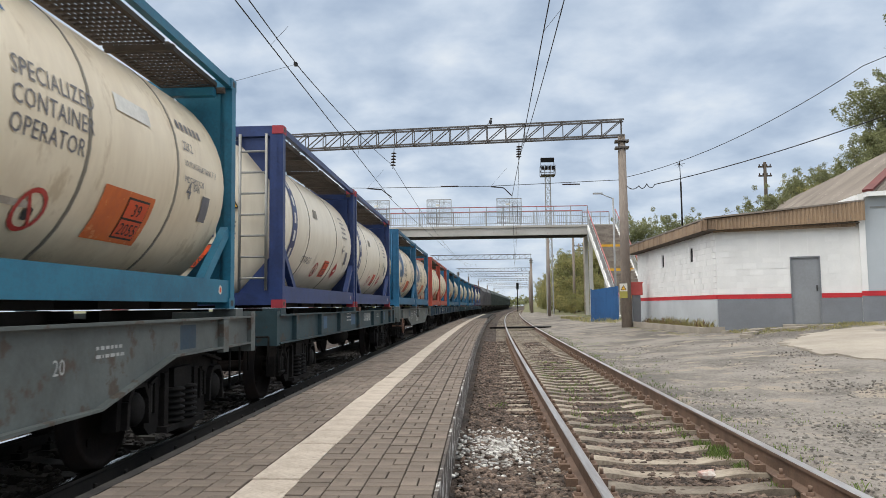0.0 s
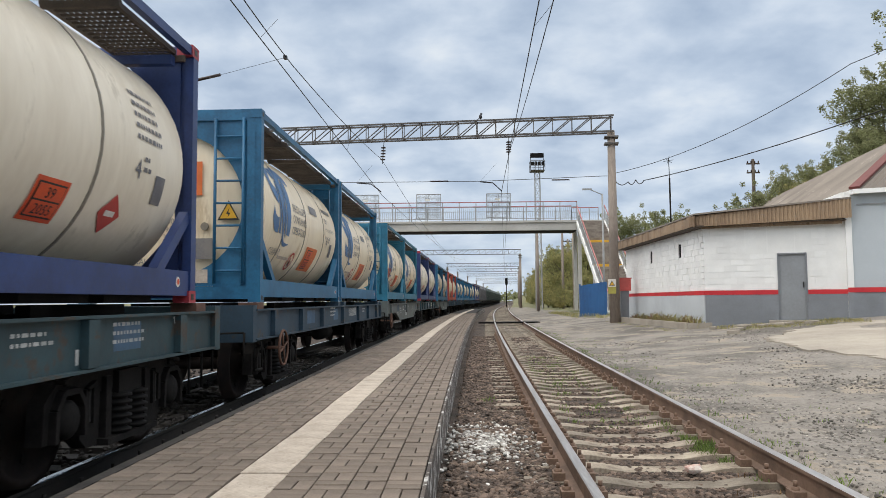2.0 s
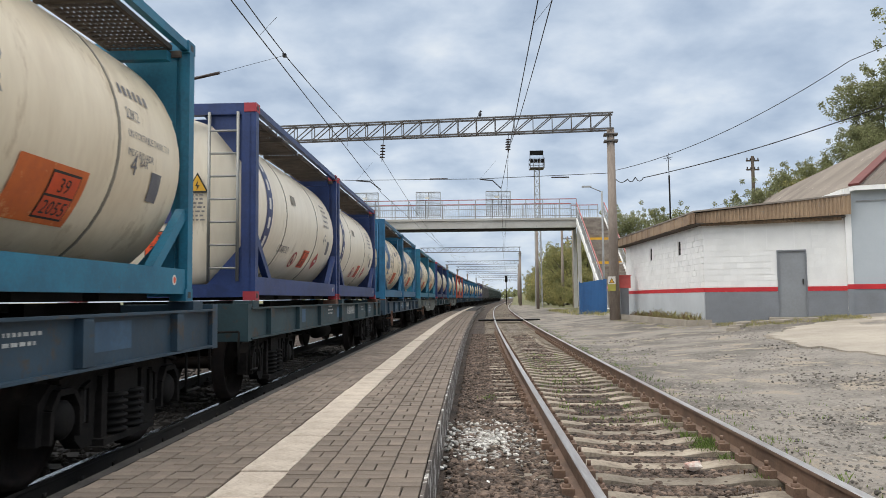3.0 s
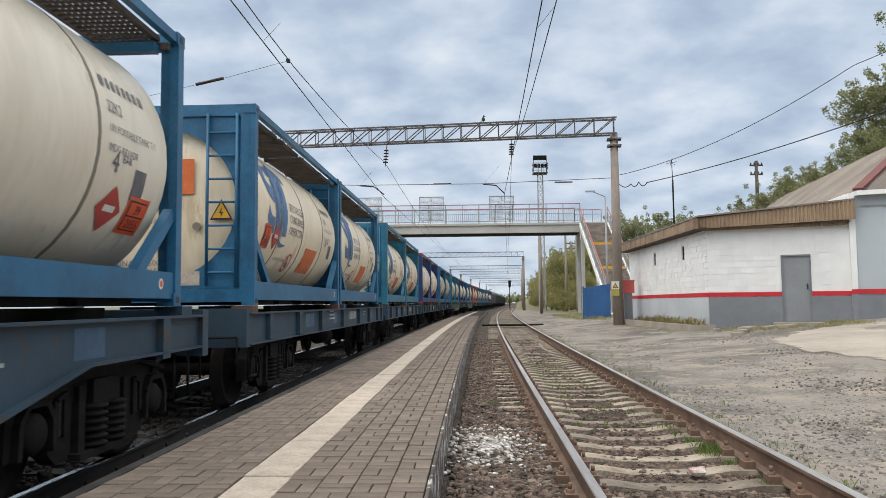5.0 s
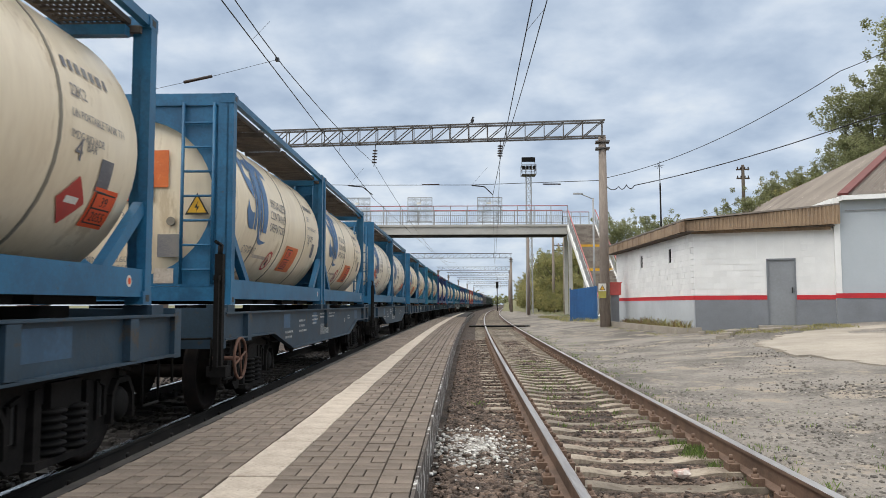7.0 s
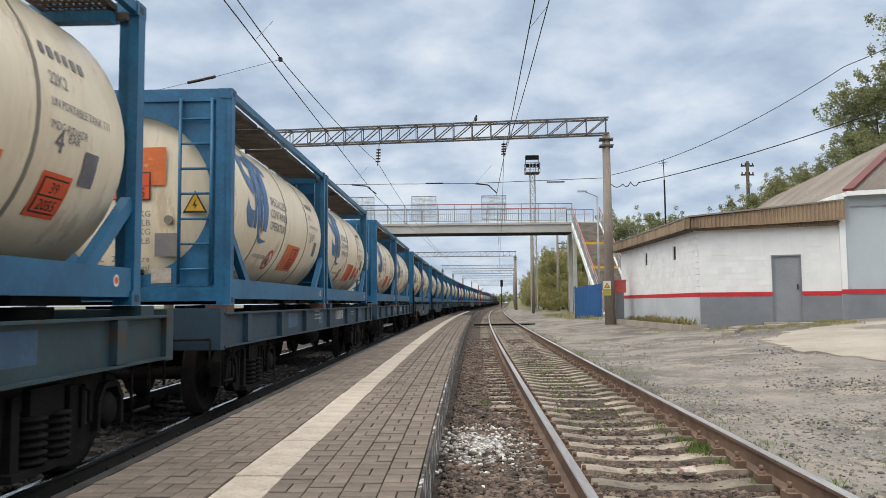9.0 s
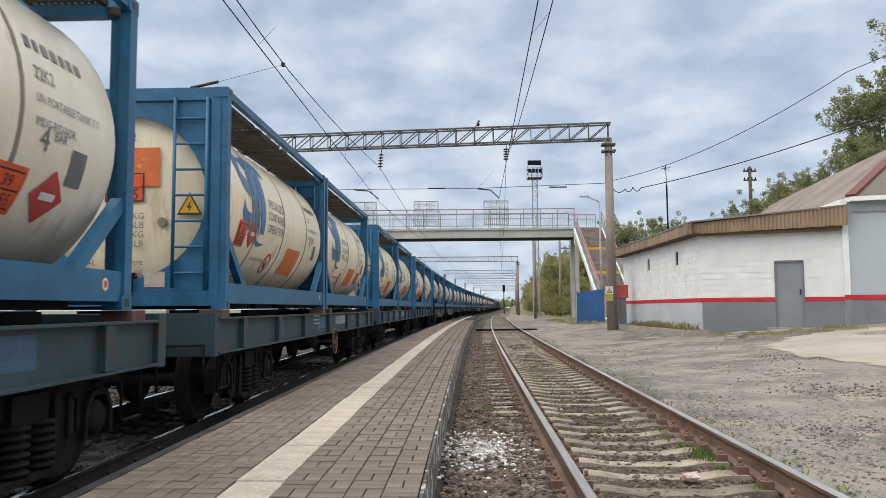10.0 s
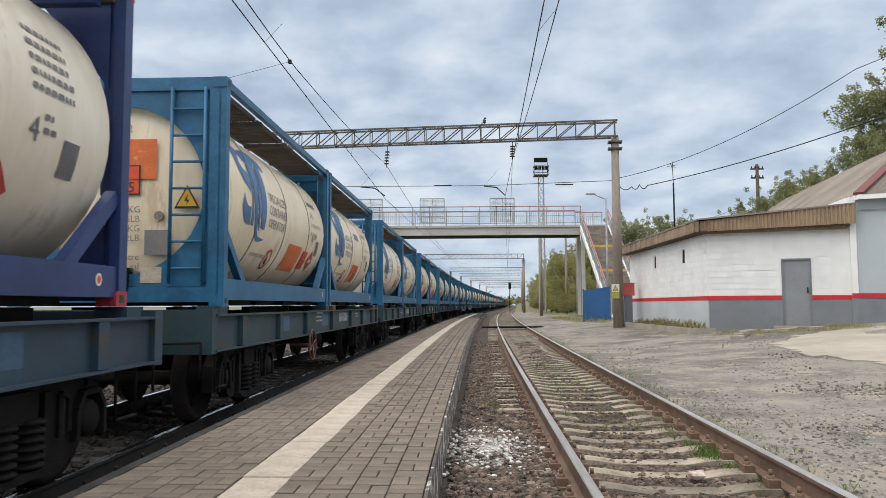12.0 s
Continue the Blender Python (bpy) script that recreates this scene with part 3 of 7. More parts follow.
DEVICE = {
    "upper_stroke": [((0.0, 1.0), (0.07, 1.05)), ((0.0, 0.87), (0.156, 1.02)), ((0.017, 0.74), (0.161, 0.91)), ((0.054, 0.644), (0.133, 0.783)), ((0.122, 0.557), (0.18, 0.715)), ((0.216, 0.488), (0.252, 0.688)), ((0.31, 0.43), (0.297, 0.664))],
    "hook": [((0.156, 1.02), (0.156, 0.897)), ((0.2, 0.99), (0.208, 0.909)), ((0.245, 0.878), (0.25, 0.855))],
    "lower_stroke": [((0.11, 0.383), (0.052, 0.22)), ((0.156, 0.276), (0.1, 0.104)), ((0.24, 0.231), (0.192, 0.012)), ((0.315, 0.239), (0.32, 0.0))],
    "dot": [((0.228, 1.0), (0.277, 0.864)), ((0.315, 1.02), (0.333, 0.841)), ((0.402, 1.04), (0.38, 0.844))],
    "stem": [((0.318, 0.8), (0.372, 0.83)), ((0.338, 0.421), (0.386, 0.418)), ((0.354, 0.012), (0.44, 0.0))],
    "bow": [((0.445, 1.09), (0.54, 1.09)), ((0.404, 0.827), (0.6, 0.855)), ((0.407, 0.469), (0.53, 0.443)), ((0.456, 0.138), (0.547, 0.1)), ((0.547, -0.07), (0.621, -0.067)), ((0.682, -0.18), (0.717, -0.115)), ((0.895, -0.135), (0.888, -0.122))],
    "arm": [((0.54, 1.09), (0.545, 0.85)), ((0.636, 1.09), (0.6, 0.85)), ((0.811, 1.06), (0.698, 0.937)), ((0.965, 0.99), (0.807, 0.902)), ((1.01, 0.858), (0.902, 0.878))],
    "block": [((0.685, 0.912), (0.814, 0.96)), ((0.648, 0.638), (0.824, 0.70)), ((0.654, 0.258), (0.831, 0.32)), ((0.691, 0.01), (0.824, 0.0))],
    "crescent": [((0.624, 0.827), (0.657, 0.864)), ((0.55, 0.457), (0.618, 0.503)), ((0.576, 0.135), (0.627, 0.165)), ((0.648, -0.045), (0.66, -0.031))]}


def swoosh(pairs, wide=1.38, tall=0.98, low=-0.12):
    """One piece of the blue device on the tank, between two edges."""
    left, right = smooth_line([p for p, _ in pairs]), smooth_line([q for _, q in pairs])
    vs, fs, n = [], [], 3
    for p, q in zip(left, right):
        for k in range(n + 1):
            f = k / n
            vs.append(((p[0] + (q[0] - p[0]) * f) * wide, (p[1] + (q[1] - p[1]) * f) * tall + low))
    for i in range(len(left) - 1):
        for k in range(n):
            a = i * (n + 1) + k
            fs.append((a, a + 1, a + n + 2, a + n + 1))
    return vs, fs


def placard(c, y, high, w, h, plate, inner, parent, text=None, shift=0.0):
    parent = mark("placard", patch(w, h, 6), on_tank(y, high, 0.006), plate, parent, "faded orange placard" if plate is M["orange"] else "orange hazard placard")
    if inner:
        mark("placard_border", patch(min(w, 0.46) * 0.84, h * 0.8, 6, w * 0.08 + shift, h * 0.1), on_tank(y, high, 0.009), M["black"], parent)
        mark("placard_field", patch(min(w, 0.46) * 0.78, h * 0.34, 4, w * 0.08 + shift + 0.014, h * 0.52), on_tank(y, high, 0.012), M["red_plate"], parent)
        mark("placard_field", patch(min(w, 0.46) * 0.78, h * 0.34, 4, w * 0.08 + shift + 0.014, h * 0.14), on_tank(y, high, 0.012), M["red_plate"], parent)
        if text:
            for k, line in enumerate(text):
                vs, fs = letters(line, h * 0.34)
                wid = max(v[0] for v in vs)
                mark("hazard_number", ([(u - wid / 2 + w * 0.08 + shift + min(w, 0.46) * 0.42, q + h * (0.57 - 0.38 * k)) for u, q in vs], fs), on_tank(y, high, 0.015), M["black"], parent)


def diamond(y, high, r, parent):
    parent = mark("hazard_diamond", fine_poly([(r - 2 * r * k / 8, -(r - abs(r - 2 * r * k / 8)) - 0.002, (r - abs(r - 2 * r * k / 8)) + 0.002) for k in range(9)]), on_tank(y, high, 0.007), M["red_print"], parent, "red hazard diamond")
    mark("diamond_writing", patch(r * 0.9, r * 0.28, 2, -r * 0.45, -r * 0.1), on_tank(y, high, 0.010), M["white"], parent)


def crossed_circle(y, high, r, parent):
    parent = mark("warning_ring", disc(r, 18, r * 0.78), on_tank(y, high, 0.007), M["red_print"], parent, "red prohibition ring")
    vs, fs = patch(0.03, 1.7 * r, 4, -0.015, -0.85 * r)
    mark("warning_bar", ([(u * 0.8 - q * 0.6, u * 0.6 + q * 0.8) for u, q in vs], fs), on_tank(y, high, 0.009), M["red_print"], parent)
    mark("warning_figure", disc(r * 0.32, 8), on_tank(y, high - r * 0.15, 0.008), M["black"], parent)


def end_panel(bm, y, s, thick=0.03):
    """The plate of an end frame with a round hole."""
    n, r = 40, 0.965
    inner, outer = [], []
    for i in range(n):
        a = 2 * math.pi * i / n + math.pi / n
        c, w = math.cos(a), math.sin(a)
        k = min(1.10 / max(1e-6, abs(c)), (2.50 - TANK_Z if w > 0 else TANK_Z - 0.22) / max(1e-6, abs(w)))
        inner.append((c * r, TANK_Z + w * r))
        outer.append((c * max(k, r + 0.01), TANK_Z + w * max(k, r + 0.01)))
    for t in (0, 1):
        a = [bm.verts.new((u, y + t * thick * s, w)) for u, w in inner]
        b = [bm.verts.new((u, y + t * thick * s, w)) for u, w in outer]
        for i in range(n):
            j = (i + 1) % n
            bm.faces.new((a[i], a[j], b[j], b[i]))
        if t:
            for i in range(n):
                j = (i + 1) % n
                bm.faces.new((a[i], a[j], prev[j], prev[i]))
        prev = a


def grating(bm, x0, x1, y0, y1, z):
    for x in (x0, x1):
        box(bm, (x, (y0 + y1) / 2, z), (0.035, y1 - y0, 0.05))
    n = 11
    for i in range(1, n):
        box(bm, (x0 + (x1 - x0) * i / n, (y0 + y1) / 2, z + 0.005), (0.030, y1 - y0 - 0.02, 0.012))
    k = int((y1 - y0) / 0.09)
    for i in range(k + 1):
        box(bm, ((x0 + x1) / 2, y0 + (y1 - y0) * i / k, z - 0.012), (x1 - x0, 0.022, 0.02))


def tank_container(style, rnd, marks, full=True):
    """A 20-foot tank container: origin at the middle of its base, rear end at -y, the printed side at +x.
    marks: O plain orange sheet, I orange sheet with plate, P plate, D diamond, L plate over the device, K dark panel, W white panel, S content name, R ring."""
    frame_m, tank_m, closed = {"blue": (M["blue"], M["cream"], True), "teal": (M["teal"], M["cream"], True), "open_blue": (M["blue"], M["white_tank"], False),
                               "navy": (M["navy"], M["white_tank"], False), "red": (M["red_frame"], M["cream"], False)}[style]
    words = {"blue": "blue", "teal": "teal-blue", "open_blue": "blue", "navy": "navy-blue", "red": "red"}[style]
    c = thing("tank_container", "cream tank container in a " + words + " steel frame on a flat wagon", "tank container", "tank containers of the train")
    fit_m = M["fitting_red"] if style == "navy" else frame_m
    X, Y, Z = 1.219, 3.029, 2.591
    # tank shell with dished ends
    prof = [(-2.93, 0.0)] + [(-2.93 + 0.20 * (1 - math.cos(a)), TANK_R * math.sin(a) ** 0.6) for a in (0.15, 0.35, 0.6, 0.85, 1.1, 1.35, 1.5708)]
    prof = [(a, max(r, 0.02)) for a, r in prof]
    prof += [(y, TANK_R) for y in (-1.6, 0, 1.6)] + [(-a, r) for a, r in reversed(prof)]
    tank = part("tank", made(lathe, prof, 48, "y", True, (0, 0, TANK_Z)), tank_m, c, "cream insulated tank with dirt streaks")
    for y in (-1.55, -0.12, 1.47) if style != "navy" else (-1.2, 1.1):
        part("strap", made(lathe, [(y - 0.022, TANK_R - 0.01), (y - 0.022, TANK_R + 0.004), (y + 0.022, TANK_R + 0.004), (y + 0.022, TANK_R - 0.01)], 48, "y", True, (0, 0, TANK_Z)), M["seam"], tank)
    # frame
    for sx in (-1, 1):
        part("bottom_rail", boxes(((sx * (X - 0.07), 0, 0.19), (0.10, 2 * Y - 0.30, 0.24))), frame_m, c)
        part("top_rail", boxes(((sx * (X - 0.045), 0, Z - 0.06), (0.07, 2 * Y - 0.30, 0.085))), frame_m, c)
        for sy in (-1, 1):
            p = bmesh.new()
            box(p, (sx * (X - 0.045), sy * (Y - 0.075), Z / 2), (0.085, 0.13, Z - 0.23))
            box(p, (sx * (X - 0.13), sy * (Y - 0.045), Z / 2), (0.13, 0.07, Z - 0.23))
            part("corner_post", p, frame_m, c)
            part("brace", bars(((sx * (X - 0.07), sy * (Y - 0.14), 0.86), (sx * (X - 0.07), sy * (Y - 0.86), 0.27), 0.085, 0.11)), frame_m, c)
            for z in (0.059, Z - 0.059):
                f = part("corner_fitting", boxes(((sx * (X - 0.081), sy * (Y - 0.089), z), (0.162, 0.178, 0.118))), fit_m, c)
                if sx > 0 and full:
                    # Thin black plate on the solid fitting, for the dark inside of its hole.
                    part("twistlock_hole", boxes(((sx * (X - 0.001), sy * (Y - 0.089), z), (0.006, 0.075, 0.06))), M["black"], f)
    for sy in (-1, 1):
        part("end_beam", boxes(((0, sy * (Y - 0.07), Z - 0.075), (2 * X - 0.32, 0.11, 0.15))), frame_m, c)
        part("end_beam", boxes(((0, sy * (Y - 0.07), 0.13), (2 * X - 0.32, 0.11, 0.17))), frame_m, c)
        if closed and sy < 0:
            part("end_panel", made(end_panel, sy * (Y - 0.045), -sy), frame_m, c)
        elif full:
            part("end_tie", boxes(((0, sy * (Y - 0.30), Z - 0.20), (2 * X - 0.30, 0.10, 0.09))), frame_m, c)
        for sx in (-1, 1) if full and (sy < 0 or style in ("teal", "navy")) else ():
            for tri in ([(sx * 1.07, Z - 0.15), (sx * 0.50, Z - 0.15), (sx * 1.07, Z - 0.85)], [(sx * 1.07, 0.20), (sx * 0.55, 0.20), (sx * 1.07, 0.78)]):
                part("gusset", made(slab, tri, sy * (Y - 0.065), sy * (Y - 0.095), "y"), frame_m, c)
    # Near-black boxes added to give the shaded band under the tank.
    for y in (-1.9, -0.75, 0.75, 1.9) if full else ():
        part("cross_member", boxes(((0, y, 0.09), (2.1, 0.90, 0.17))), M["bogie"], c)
    # walkways along the top
    for a, b in (((-2.75, -1.42), (-1.30, -0.05), (0.12, 1.38), (1.46, 2.78))):
        part("walkway_grating", made(grating, 0.46, 1.06, a, b, Z - 0.10), M["walkway"], c, "rusty walkway grating")
        part("walkway_bracket", boxes(((0.83, b + 0.02, Z - 0.16), (0.66, 0.045, 0.06))), M["walkway"], c)
    part("manhole", made(lathe, [(TANK_R - 0.05, 0.30), (TANK_R + 0.10, 0.30), (TANK_R + 0.12, 0.27), (TANK_R + 0.12, 0.05)], 20, "z", True, (0, 0.1, TANK_Z)), M["grey_steel"], c)
    # ladder on the rear end
    lm = M["grey_steel"] if style == "navy" else frame_m
    lad = bmesh.new()
    for x in (0.60, 0.98):
        rod(lad, (x, -Y + 0.0, 0.25), (x, -Y + 0.0, Z - 0.12), 0.022, 6)
    for i in range(7):
        rod(lad, (0.60, -Y, 0.42 + 0.30 * i), (0.98, -Y, 0.42 + 0.30 * i), 0.016, 6)
    part("ladder", lad, lm, c)
    # marks on the rear end
    ye = -2.93
    tri = ([(-0.15, 0), (0.15, 0), (0, 0.27)], [(0, 1, 2)])
    tx, tz = (0.42, 1.42) if style == "navy" else (0.76, 1.10)
    sign = mark("warning_triangle", tri, on_end(tx, tz, ye - 0.02), M["black"], c, "yellow high-voltage triangle")
    mark("triangle_field", ([(u * 0.78, w * 0.78 + 0.025) for u, w in tri[0]], tri[1]), on_end(tx, tz, ye - 0.024), M["yellow"], sign)
    mark("triangle_bolt", ([(-0.01, 0.03), (0.03, 0.10), (0.0, 0.10), (0.015, 0.17), (-0.03, 0.085), (0.0, 0.085)], [(0, 1, 2, 3, 4, 5)]), on_end(tx, tz, ye - 0.028), M["black"], sign)
    if style == "navy":
        plate = mark("blue_plate", patch(0.50, 0.50, 1), on_end(-0.30, 1.02, ye - 0.02), M["logo_navy"], c, "blue owner plate")
        mark("plate_bar", patch(0.42, 0.09, 1, 0.04, 0.30), on_end(-0.30, 1.02, ye - 0.024), M["white"], plate)
        mark("data_plate", bars_of_text(0.26, 0.44, 8, rnd), on_end(0.27, 1.02, ye - 0.02), M["ink"], c)
        oz, ox = 0.58, -0.27
    elif closed:
        mark("end_placard", patch(0.95, 0.46, 1), on_end(-0.55, 1.44, ye - 0.02), M["orange"], c, "faded orange sheet on the tank end")
        end_diamond = mark("hazard_diamond", ([(0, -0.20), (0.20, 0), (0, 0.20), (-0.20, 0)], [(0, 1, 2, 3)]), on_end(-0.46, 1.44, ye - 0.024), M["red_print"], c, "red hazard diamond")
        mark("diamond_writing", patch(0.24, 0.09, 1, -0.12, -0.045), on_end(-0.46, 1.44, ye - 0.028), M["white"], end_diamond)
        oz, ox = 1.26, -0.24
    else:
        end_diamond = mark("hazard_diamond", ([(0, -0.20), (0.20, 0), (0, 0.20), (-0.20, 0)], [(0, 1, 2, 3)]), on_end(0.14, 1.38, ye - 0.024), M["red_print"], c, "red hazard diamond")
        mark("diamond_writing", patch(0.24, 0.09, 1, -0.12, -0.045), on_end(0.14, 1.38, ye - 0.028), M["white"], end_diamond)
        oz, ox = 0.86, -0.04
    if style != "navy" and full:
        for k, line in enumerate(("36000KG", "79366LB", "3820KG", "8422LB", "", "NOMINAL   26000 litre", "CAPACITY  6868 US gal")):
            if line and (closed or k > 4):
                vs, fs = letters(line, 0.105)
                wid = max(v[0] for v in vs)
                mark("weight_writing", ([(u + 0.20 - wid, w) for u, w in vs], fs), on_end(0.02, 1.06 - 0.108 * k, ye - 0.02), M["ink"], c)
        part("data_disc", rods(((0.44, ye - 0.03, 1.02), (0.44, ye - 0.01, 1.02), 0.055), seg=12), M["seam"], c)
        if closed and "Q" in marks:
            mark("dark_square", patch(0.28, 0.28, 1), on_end(0.28, 0.58, ye - 0.022), M["ink"], c)
    vs, fs = letters("22K2", 0.13)
    mark("size_code", (vs, fs), on_end(-0.16, 1.98 if closed else 1.72, ye - 0.02), M["ink"], c)
    if not closed:
        mark("number_writing", bars_of_text(0.62, 0.10, 1, rnd), on_end(-0.35, 1.92, ye - 0.02), M["ink"], c)
    plate = mark("hazard_plate", patch(0.46, 0.34, 1), on_end(ox, oz, ye - 0.026), M["black"], c)
    mark("hazard_field", patch(0.43, 0.150, 1, 0.015, 0.175), on_end(ox, oz, ye - 0.030), M["red_plate"], plate)
    mark("hazard_field", patch(0.43, 0.150, 1, 0.015, 0.015), on_end(ox, oz, ye - 0.030), M["red_plate"], plate)
    for k, line in enumerate(("39", "2055")):
        vs, fs = letters(line, 0.17)
        wid = max(v[0] for v in vs)
        mark("hazard_number", ([(u - wid / 2 + 0.23, q + 0.19 - 0.16 * k) for u, q in vs], fs), on_end(ox, oz, ye - 0.034), M["black"], plate)
    if closed:
        mark("number_writing", bars_of_text(0.75, 0.12, 1, rnd), on_end(-0.55, 2.32, -Y + 0.040), M["white_print"], c)
        mark("pale_plate", patch(0.24, 0.18, 1), on_end(0.26, 0.26, -Y + 0.038), M["stripe"], c)
    # Solid near-black box in place of the shaded opening round the valve.
    part("valve_box", boxes(((-0.12, -Y + 0.06, 0.30), (0.50, 0.16, 0.26))), M["bogie"], c)
    part("valve", rods(((-0.12, -Y - 0.05, 0.28), (-0.12, -Y + 0.06, 0.28), 0.07), seg=10), M["grey_steel"], c)
    # marks on the side
    if style == "navy":
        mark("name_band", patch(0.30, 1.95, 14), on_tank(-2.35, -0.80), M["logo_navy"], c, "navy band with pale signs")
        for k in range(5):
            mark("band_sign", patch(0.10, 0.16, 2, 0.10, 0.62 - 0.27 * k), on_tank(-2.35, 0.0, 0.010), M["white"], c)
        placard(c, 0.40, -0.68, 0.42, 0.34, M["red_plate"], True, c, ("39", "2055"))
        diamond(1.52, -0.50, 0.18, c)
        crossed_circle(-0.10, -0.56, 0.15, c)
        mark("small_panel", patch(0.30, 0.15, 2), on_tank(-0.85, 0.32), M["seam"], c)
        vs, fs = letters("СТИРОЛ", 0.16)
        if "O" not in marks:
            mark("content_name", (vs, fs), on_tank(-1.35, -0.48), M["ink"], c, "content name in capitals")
    elif style == "red":
        placard(c, 0.75, -0.75, 0.60, 0.42, M["orange"], True, c, ("39", "2055"))
    else:
        device = new("owner_device")
        device.parent = c
        tagged(device, "large blue bent strokes as the owner's device")
        for name, pairs in DEVICE.items():
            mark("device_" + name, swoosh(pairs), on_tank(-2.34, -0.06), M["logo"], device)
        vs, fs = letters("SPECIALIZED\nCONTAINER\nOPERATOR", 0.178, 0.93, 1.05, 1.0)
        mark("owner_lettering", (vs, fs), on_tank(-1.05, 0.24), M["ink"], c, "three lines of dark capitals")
        if "O" in marks or "I" in marks:
            placard(c, 0.22 if "I" in marks else 0.30, -0.70, 0.88, 0.46, M["orange"], "I" in marks, c, ("39", "2055"), 0.06 if "S" in marks else 0.34)
        if "P" in marks:
            placard(c, 2.14 if "DP" in marks else 1.30 if "D" in marks else 1.66, -0.62, 0.38, 0.34, M["red_plate"], True, c, ("39", "2055"))
        if "D" in marks:
            diamond(1.86 if "DP" in marks else 1.98, -0.44, 0.20, c)
        if "L" in marks:
            placard(c, -2.34, -0.42, 0.36, 0.34, M["red_plate"], True, c, ("39", "2055"))
            diamond(-1.72, -0.22, 0.19, c)
        if "R" in marks:
            crossed_circle(-0.54, -0.57, 0.17, c)
        if "S" in marks:
            vs, fs = letters("СТИРОЛ", 0.15)
            mark("content_name", (vs, fs), on_tank(-2.05, -0.52, 0.008), M["ink"], c, "content name in capitals")
        if "K" in marks or "W" in marks:
            mark("name_panel", patch(0.62, 0.15, 2), on_tank(0.30, 0.36), M["ink"] if "K" in marks else M["white"], c)
        mark("handling_line", patch(0.85, 0.05, 1), on_tank(-1.42, -0.56), M["stripe"], c)
    if style not in ("navy", "red") and full:
        for k, (line, size) in enumerate((("22K2", 0.135), ("UN PORTABLE TANK T11", 0.088), ("IMDG-RID/ADR", 0.088))):
            vs, fs = letters(line, size, 0.85)
            mark("tank_writing", (vs, fs), on_tank(1.62, 0.32 - 0.155 * k), M["ink"], c)
        mark("number_writing", bars_of_text(0.80, 0.10, 1, rnd), on_tank(1.60, 0.52), M["ink"], c)
        vs, fs = letters("BAR", 0.09)
        mark("pressure_unit", (vs, fs), on_tank(1.86, -0.05), M["ink"], c)
    else:
        mark("data_writing", bars_of_text(0.55, 0.50, 5, rnd), on_tank(1.72, 0.14), M["ink"], c)
        mark("data_writing", bars_of_text(0.10, 0.18, 2, rnd), on_tank(1.86, -0.12), M["ink"], c)
    mark("code_square", patch(0.20, 0.26, 3), on_tank(2.12, -0.32), M["ink"], c)
    vs, fs = letters("4", 0.24)
    mark("pressure_figure", (vs, fs), on_tank(1.70, -0.14), M["ink"], c)
    sticker = mark("rail_sticker", disc(0.05, 14), (lambda u, w: (X - 0.017, 2.60 + u, 0.20 + w)), M["white"], c, "small round white sticker")
    mark("sticker_centre", disc(0.03, 10), (lambda u, w: (X - 0.014, 2.60 + u, 0.20 + w)), M["red_plate"], sticker)
    return c


